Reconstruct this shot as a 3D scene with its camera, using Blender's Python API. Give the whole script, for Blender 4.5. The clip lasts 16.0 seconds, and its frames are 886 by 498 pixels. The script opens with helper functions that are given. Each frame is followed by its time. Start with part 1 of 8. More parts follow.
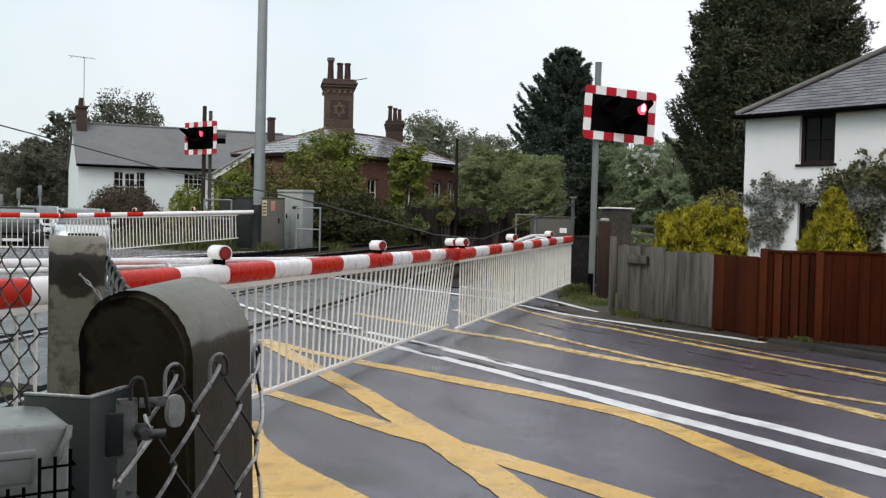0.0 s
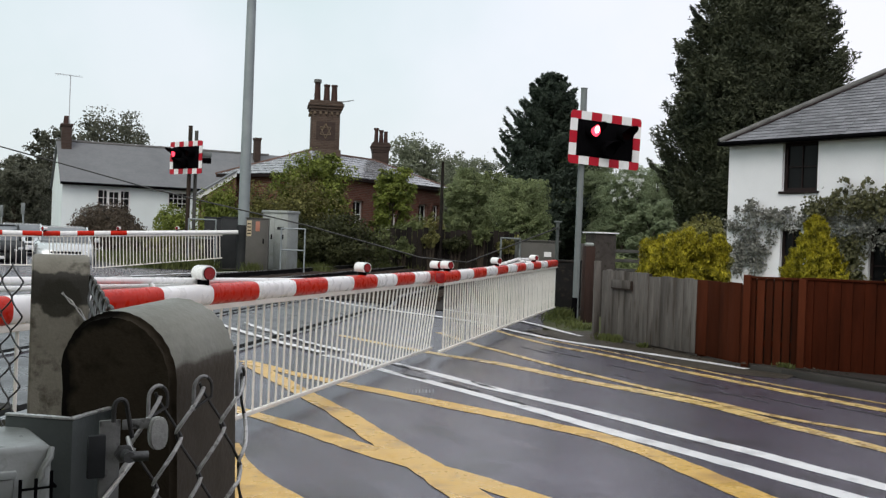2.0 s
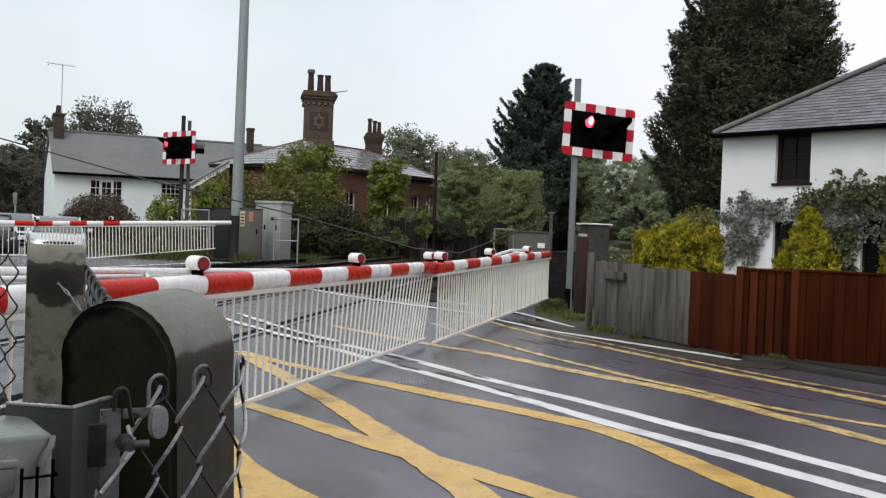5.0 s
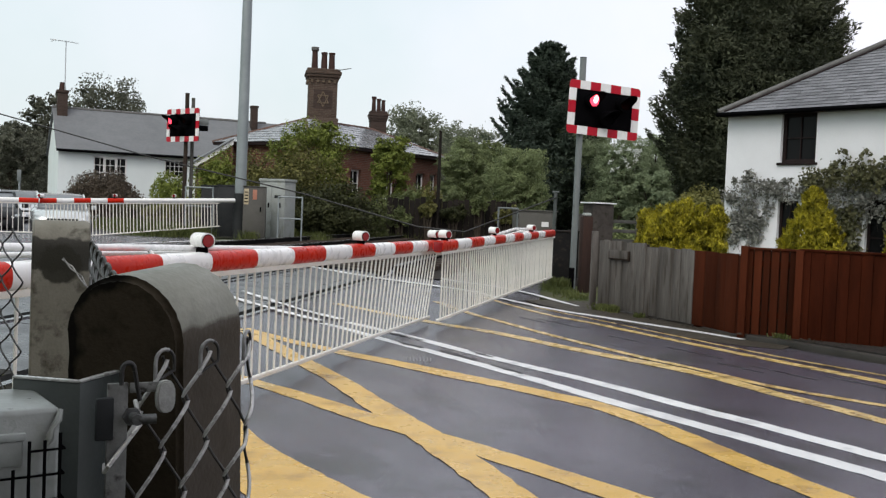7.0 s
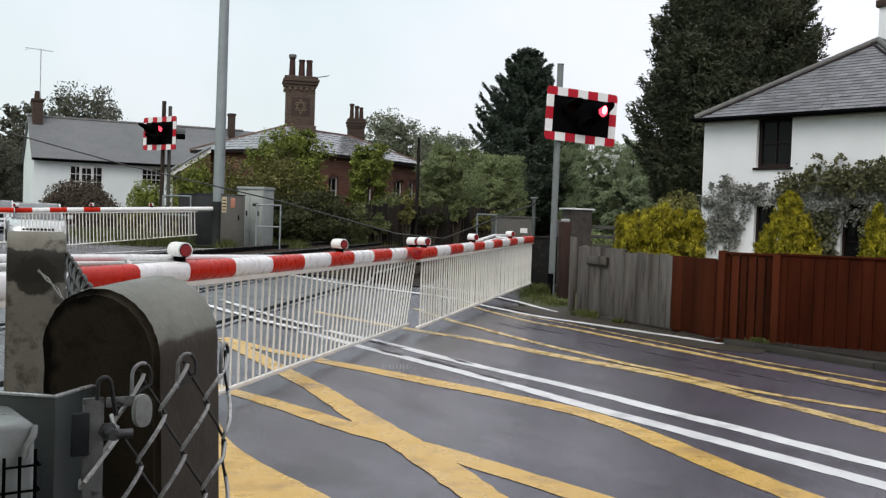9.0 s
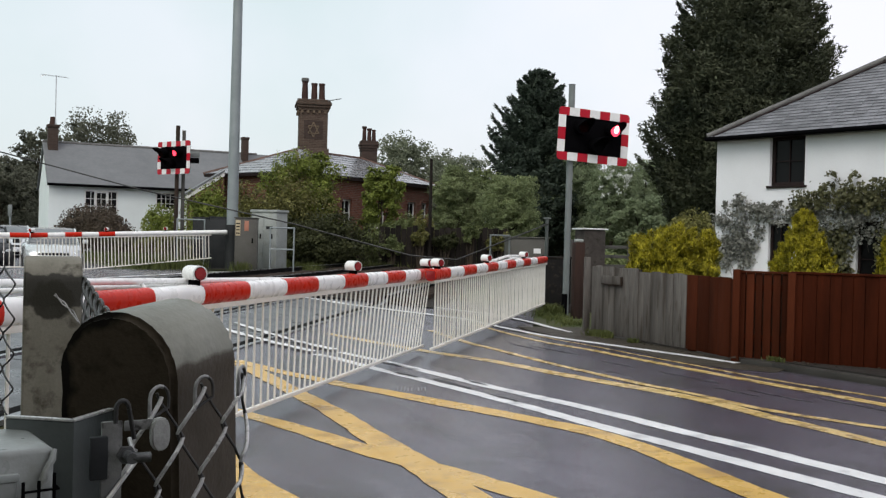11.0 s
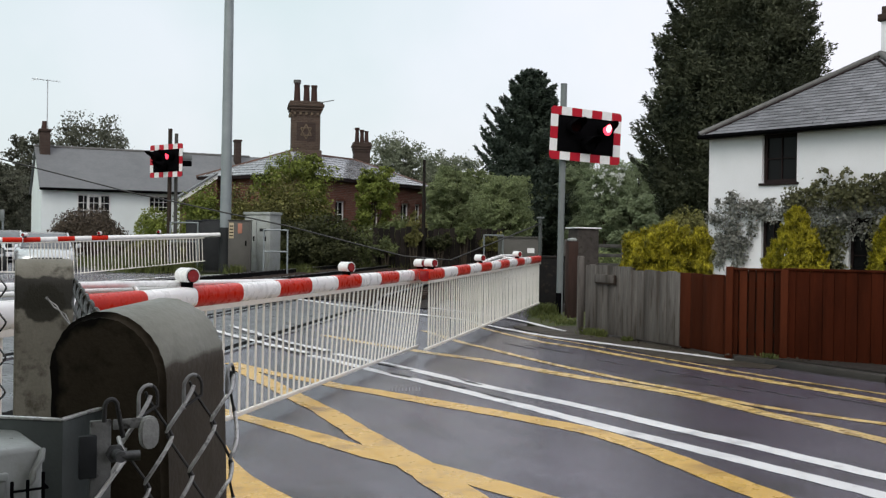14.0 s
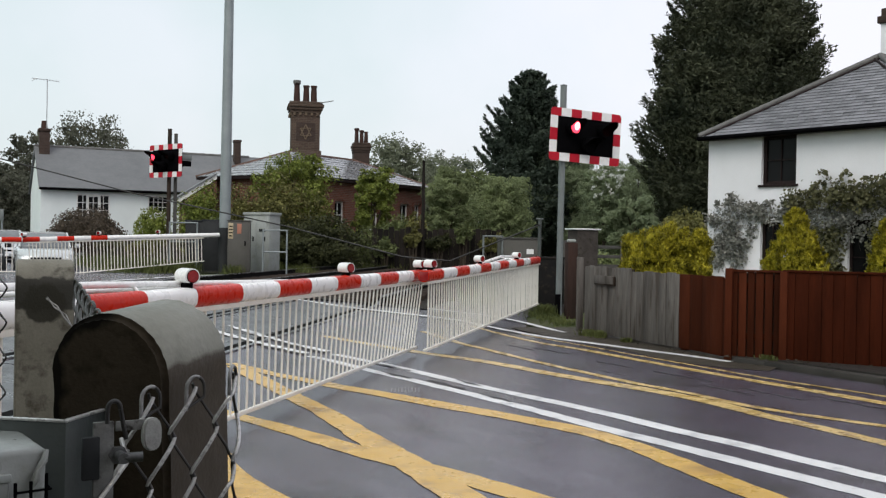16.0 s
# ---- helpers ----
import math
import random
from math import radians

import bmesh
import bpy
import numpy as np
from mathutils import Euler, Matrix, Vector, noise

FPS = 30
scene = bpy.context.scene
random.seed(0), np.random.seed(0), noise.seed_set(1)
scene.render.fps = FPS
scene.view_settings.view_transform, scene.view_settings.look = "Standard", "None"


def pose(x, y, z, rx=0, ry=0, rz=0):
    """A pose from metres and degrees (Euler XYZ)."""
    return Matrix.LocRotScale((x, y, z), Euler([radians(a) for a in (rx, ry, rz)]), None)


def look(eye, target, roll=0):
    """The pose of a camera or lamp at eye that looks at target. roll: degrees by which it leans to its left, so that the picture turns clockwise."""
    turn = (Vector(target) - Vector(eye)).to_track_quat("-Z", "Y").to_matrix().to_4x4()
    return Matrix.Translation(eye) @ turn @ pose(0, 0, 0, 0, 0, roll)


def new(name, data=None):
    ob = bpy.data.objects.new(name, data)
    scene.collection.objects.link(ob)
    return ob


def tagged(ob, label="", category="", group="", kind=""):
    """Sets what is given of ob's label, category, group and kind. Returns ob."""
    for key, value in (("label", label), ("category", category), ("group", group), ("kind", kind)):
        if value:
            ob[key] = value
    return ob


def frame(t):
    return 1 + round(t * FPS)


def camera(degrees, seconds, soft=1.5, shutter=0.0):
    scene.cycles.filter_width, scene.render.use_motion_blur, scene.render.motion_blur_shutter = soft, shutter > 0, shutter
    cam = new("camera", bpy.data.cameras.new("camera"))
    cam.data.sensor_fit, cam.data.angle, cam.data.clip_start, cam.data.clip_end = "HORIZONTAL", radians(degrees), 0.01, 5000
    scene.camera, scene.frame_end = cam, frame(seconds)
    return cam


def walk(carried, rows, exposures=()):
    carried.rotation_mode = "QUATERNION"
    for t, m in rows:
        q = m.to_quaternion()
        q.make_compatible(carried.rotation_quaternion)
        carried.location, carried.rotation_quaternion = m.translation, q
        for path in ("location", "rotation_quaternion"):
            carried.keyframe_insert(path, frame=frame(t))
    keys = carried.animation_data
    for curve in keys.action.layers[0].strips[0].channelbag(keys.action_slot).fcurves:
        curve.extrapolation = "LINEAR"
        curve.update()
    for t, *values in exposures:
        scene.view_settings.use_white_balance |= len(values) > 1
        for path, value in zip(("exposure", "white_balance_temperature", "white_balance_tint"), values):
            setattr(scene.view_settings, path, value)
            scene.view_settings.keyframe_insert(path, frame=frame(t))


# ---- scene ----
# camera: hand-held, almost on one spot
cam = camera(48.0, 16.0, soft=1.3)
EYE = 1.3
# seconds, shift of the eye, yaw, pitch, roll
PATH = [
    (0.0, 0.0000, 0.0000, 0.0000, -0.000, -1.600, -1.300),
    (0.5, 0.0003, -0.0026, -0.0030, -0.535, -1.581, -0.791),
    (1.0, -0.0096, 0.0036, 0.0005, 0.039, -1.813, -0.827),
    (1.5, -0.0074, 0.0055, -0.0019, -0.097, -1.182, -1.352),
    (2.0, -0.0028, -0.0026, 0.0023, -0.879, -0.278, -1.995),
    (2.5, -0.0030, -0.0034, 0.0054, -0.944, -0.201, -1.549),
    (3.0, -0.0081, -0.0064, 0.0024, -0.965, -0.306, -1.505),
    (3.5, -0.0087, -0.0077, 0.0026, -0.936, -0.165, -1.663),
    (4.0, -0.0091, -0.0100, 0.0028, -1.198, -0.080, -1.757),
    (6.5, -0.0127, -0.0036, -0.0024, -1.055, -2.098, -2.432),
    (7.0, -0.0150, -0.0028, -0.0030, -1.055, -2.020, -2.329),
    (7.5, -0.0224, -0.0010, -0.0025, -0.660, -2.059, -2.514),
    (8.0, -0.0250, 0.0032, 0.0022, -0.222, -1.894, -2.321),
    (8.5, -0.0233, 0.0015, 0.0021, -0.814, -1.651, -2.248),
    (9.0, -0.0133, -0.0023, 0.0023, -2.267, -1.596, -1.923),
    (11.5, -0.0173, -0.0036, 0.0011, -1.428, -0.266, -1.355),
    (12.0, -0.0140, -0.0085, -0.0023, -1.886, -0.334, -1.186),
    (12.5, -0.0093, -0.0091, -0.0051, -2.095, -0.333, -1.026),
    (13.0, -0.0104, -0.0098, -0.0051, -1.986, -0.514, -0.694),
    (13.5, -0.0082, -0.0130, -0.0049, -2.084, -0.442, -0.535),
    (14.0, -0.0077, -0.0083, -0.0039, -1.860, -0.346, -0.835),
    (14.5, -0.0062, -0.0115, 0.0003, -1.936, 0.328, -0.844),
    (15.0, -0.0030, -0.0096, -0.0025, -2.252, 0.081, -0.521),
    (15.5, -0.0046, -0.0154, -0.0015, -2.177, -0.344, -0.672),
    (16.0, -0.0117, -0.0119, -0.0013, -1.906, -0.306, -0.984),
]
walk(cam, [(t, pose(x, y, EYE + z, 90 + p, r, w)) for t, x, y, z, w, p, r in PATH], [(0.0, 0.29), (1.0, 0.29), (2.0, 0.22), (4.2, 0.22), (6.3, 0.27), (9.2, 0.27), (11.3, 0.22), (16.0, 0.21)])

# ---- light: rainy, overcast day ----
world = bpy.data.worlds.new("overcast")
scene.world = world
world.use_nodes = True
wn, wl = world.node_tree.nodes, world.node_tree.links
wn.clear()
sky = wn.new("ShaderNodeTexSky")
sky.sky_type, sky.sun_disc = "NISHITA", False
sky.sun_elevation, sky.sun_rotation = radians(48), radians(200)
sky.air_density, sky.dust_density, sky.ozone_density = 1.0, 6.0, 1.0
clear_sky = wn.new("ShaderNodeBackground")
clear_sky.inputs["Strength"].default_value = 0.03
cloud = wn.new("ShaderNodeBackground")
# soft cloud: thicker and thinner grey
cloud_where, cloud_noise, cloud_tone = wn.new("ShaderNodeTexCoord"), wn.new("ShaderNodeTexNoise"), wn.new("ShaderNodeMix")
cloud_noise.inputs["Scale"].default_value, cloud_noise.inputs["Detail"].default_value = 3.2, 5.0
cloud_tone.data_type = "RGBA"
cloud_tone.inputs[6].default_value, cloud_tone.inputs[7].default_value = (0.69, 0.825, 0.815, 1), (1.02, 1.005, 1.085, 1)
wl.new(cloud_where.outputs["Generated"], cloud_noise.inputs["Vector"])
cloud_side, cloud_thick = wn.new("ShaderNodeSeparateXYZ"), wn.new("ShaderNodeMath")
cloud_thick.operation = "MULTIPLY_ADD"
cloud_thick.inputs[1].default_value = 1.05
wl.new(cloud_where.outputs["Generated"], cloud_side.inputs[0])
wl.new(cloud_side.outputs[0], cloud_thick.inputs[0])
cloud_shape = wn.new("ShaderNodeMapRange")
cloud_shape.inputs["From Min"].default_value, cloud_shape.inputs["From Max"].default_value = 0.36, 0.64
cloud_shape.inputs["To Min"].default_value, cloud_shape.inputs["To Max"].default_value = 0.34, 0.82
wl.new(cloud_noise.outputs["Fac"], cloud_shape.inputs["Value"])
wl.new(cloud_shape.outputs["Result"], cloud_thick.inputs[2])
wl.new(cloud_thick.outputs[0], cloud_tone.inputs[0])
wl.new(cloud_tone.outputs[2], cloud.inputs["Color"])
cloud.inputs["Strength"].default_value = 0.755
both, world_out = wn.new("ShaderNodeAddShader"), wn.new("ShaderNodeOutputWorld")
wl.new(sky.outputs[0], clear_sky.inputs["Color"])
wl.new(clear_sky.outputs[0], both.inputs[0])
wl.new(cloud.outputs[0], both.inputs[1])
wl.new(both.outputs[0], world_out.inputs["Surface"])
sun = new("sun", bpy.data.lights.new("sun", "SUN"))
sun.data.energy, sun.data.angle, sun.data.color = 1.1, radians(40), (1.0, 0.97, 0.93)
sun.matrix_world = look((-6, -14, 18), (0, 0, 0))


# ---- materials ----
def mat(name, a, b=None, rough=0.6, metal=0.0, big=1.5, fine=40.0, bump=0.15, spread=0.25, pieces=0.0, wet=0.0, dirt=None, spec=None, grain_z=1.0):
    """Two colours mixed by a coarse noise, a fine grain, uneven gloss and relief.
    pieces: how far single pieces differ in brightness. wet: share of glossy wet film. dirt: a third colour in blotches."""
    m = bpy.data.materials.new(name)
    m.use_nodes = True
    n, l = m.node_tree.nodes, m.node_tree.links
    p = n["Principled BSDF"]
    b = b or tuple(c * 0.75 for c in a)
    where = n.new("ShaderNodeTexCoord").outputs["Object"]
    if grain_z != 1.0:
        stretch = n.new("ShaderNodeMapping")
        stretch.inputs["Scale"].default_value = (1, 1, grain_z)
        l.new(where, stretch.inputs["Vector"])
        where = stretch.outputs[0]

    def noise_of(scale, detail=4.0, rough_=0.6):
        t = n.new("ShaderNodeTexNoise")
        t.inputs["Scale"].default_value, t.inputs["Detail"].default_value, t.inputs["Roughness"].default_value = scale, detail, rough_
        l.new(where, t.inputs["Vector"])
        return t.outputs["Fac"]

    def ramp(src, lo, hi):
        r = n.new("ShaderNodeMapRange")
        r.inputs["From Min"].default_value, r.inputs["From Max"].default_value = 0.3, 0.7
        r.inputs["To Min"].default_value, r.inputs["To Max"].default_value = lo, hi
        l.new(src, r.inputs["Value"])
        return r.outputs["Result"]

    def mix(kind, fac, x, y):
        k = n.new("ShaderNodeMix")
        k.data_type, k.blend_type = "RGBA", kind
        for socket, v in ((k.inputs[0], fac), (k.inputs[6], x), (k.inputs[7], y)):
            if isinstance(v, bpy.types.NodeSocket):
                l.new(v, socket)
            else:
                socket.default_value = v if isinstance(v, float) else (*v, 1)
        return k.outputs[2]

    coarse, grain = noise_of(big), noise_of(fine, 3.0)
    colour = mix("MIX", ramp(coarse, 0.0, 1.0), a, b)
    if dirt:
        r = n.new("ShaderNodeMapRange")
        r.inputs["From Min"].default_value, r.inputs["From Max"].default_value = 0.52, 0.68
        l.new(noise_of(big * 2.7, 6.0), r.inputs["Value"])
        colour = mix("MIX", r.outputs["Result"], colour, dirt)
    g = n.new("ShaderNodeMapRange")
    g.inputs["To Min"].default_value, g.inputs["To Max"].default_value = 1 - spread, 1 + spread
    l.new(grain, g.inputs["Value"])
    grey = n.new("ShaderNodeCombineColor")
    for k in range(3):
        l.new(g.outputs["Result"], grey.inputs[k])
    colour = mix("MULTIPLY", 1.0, colour, grey.outputs[0])
    if pieces:
        rnd = n.new("ShaderNodeMath")
        rnd.operation = "ADD"
        l.new(n.new("ShaderNodeObjectInfo").outputs["Random"], rnd.inputs[0])
        l.new(n.new("ShaderNodeNewGeometry").outputs["Random Per Island"], rnd.inputs[1])
        fr = n.new("ShaderNodeMath")
        fr.operation = "FRACT"
        l.new(rnd.outputs[0], fr.inputs[0])
        pr = n.new("ShaderNodeMapRange")
        pr.inputs["To Min"].default_value, pr.inputs["To Max"].default_value = 1 - pieces, 1 + pieces
        l.new(fr.outputs[0], pr.inputs["Value"])
        pc = n.new("ShaderNodeCombineColor")
        for k in range(3):
            l.new(pr.outputs["Result"], pc.inputs[k])
        colour = mix("MULTIPLY", 1.0, colour, pc.outputs[0])
    l.new(colour, p.inputs["Base Color"])
    l.new(ramp(noise_of(big * 3.1), max(0.03, rough - 0.12), min(1.0, rough + 0.12)), p.inputs["Roughness"])
    p.inputs["Metallic"].default_value = metal
    p.inputs["Specular IOR Level"].default_value = spec if spec is not None else 0.5 if rough < 0.45 else 0.2
    if wet:
        p.inputs["Coat Weight"].default_value = wet
        p.inputs["Coat Roughness"].default_value = 0.12
    bm_ = n.new("ShaderNodeBump")
    bm_.inputs["Strength"].default_value, bm_.inputs["Distance"].default_value = bump, 0.01
    l.new(grain, bm_.inputs["Height"])
    l.new(bm_.outputs[0], p.inputs["Normal"])
    return m


def leaf_mat(name, a, b, rough=0.5, clump=1.6, thin=0.22):
    """Leaves: each one its own tone, a little light through them."""
    m = bpy.data.materials.new(name)
    m.use_nodes = True
    n, l = m.node_tree.nodes, m.node_tree.links
    p = n["Principled BSDF"]
    isl = n.new("ShaderNodeNewGeometry").outputs["Random Per Island"]
    where = n.new("ShaderNodeTexCoord").outputs["Object"]
    t = n.new("ShaderNodeTexNoise")
    t.inputs["Scale"].default_value = clump
    l.new(where, t.inputs["Vector"])
    s = n.new("ShaderNodeMath")
    s.operation = "MULTIPLY_ADD"
    s.inputs[1].default_value = 0.36
    l.new(isl, s.inputs[0])
    o = n.new("ShaderNodeMapRange")
    o.inputs["From Min"].default_value, o.inputs["From Max"].default_value = 0.3, 0.7
    o.inputs["To Min"].default_value, o.inputs["To Max"].default_value = -0.05, 0.68
    l.new(t.outputs["Fac"], o.inputs["Value"])
    l.new(o.outputs["Result"], s.inputs[2])
    k = n.new("ShaderNodeMix")
    k.data_type, k.clamp_factor = "RGBA", True
    k.inputs[6].default_value, k.inputs[7].default_value = (*a, 1), (*b, 1)
    l.new(s.outputs[0], k.inputs[0])
    l.new(k.outputs[2], p.inputs["Base Color"])
    p.inputs["Roughness"].default_value = rough
    p.inputs["Specular IOR Level"].default_value = 0.12
    through_ = n.new("ShaderNodeBsdfTranslucent")
    l.new(k.outputs[2], through_.inputs["Color"])
    mixed = n.new("ShaderNodeMixShader")
    mixed.inputs[0].default_value = thin
    l.new(p.outputs[0], mixed.inputs[1])
    l.new(through_.outputs[0], mixed.inputs[2])
    l.new(mixed.outputs[0], n["Material Output"].inputs["Surface"])
    return m


def glow_mat(name, colour, strength):
    m = bpy.data.materials.new(name)
    m.use_nodes = True
    p = m.node_tree.nodes["Principled BSDF"]
    p.inputs["Base Color"].default_value = (*colour, 1)
    p.inputs["Emission Color"].default_value = (*colour, 1)
    p.inputs["Emission Strength"].default_value = strength
    return m


def brick_mat(name, a, b, mortar, width=0.225, height=0.075):
    m = mat(name, a, b, rough=0.85, big=2.0, fine=60, bump=0.3)
    n, l = m.node_tree.nodes, m.node_tree.links
    p = n["Principled BSDF"]
    src = p.inputs["Base Color"].links[0].from_socket
    t = n.new("ShaderNodeTexBrick")
    t.inputs["Scale"].default_value = 1.0
    t.inputs["Brick Width"].default_value, t.inputs["Row Height"].default_value, t.inputs["Mortar Size"].default_value = width, height, 0.008
    t.inputs["Mortar"].default_value = (*mortar, 1)
    t.inputs["Color2"].default_value = tuple(c * 0.6 for c in a) + (1,)
    geo, sep, add, com = n.new("ShaderNodeTexCoord"), n.new("ShaderNodeSeparateXYZ"), n.new("ShaderNodeMath"), n.new("ShaderNodeCombineXYZ")
    l.new(geo.outputs["Object"], sep.inputs[0])
    l.new(sep.outputs[0], add.inputs[0])
    l.new(sep.outputs[1], add.inputs[1])
    l.new(add.outputs[0], com.inputs[0])
    l.new(sep.outputs[2], com.inputs[1])
    l.new(com.outputs[0], t.inputs["Vector"])
    l.new(src, t.inputs["Color1"])
    l.new(t.outputs["Color"], p.inputs["Base Color"])
    return m


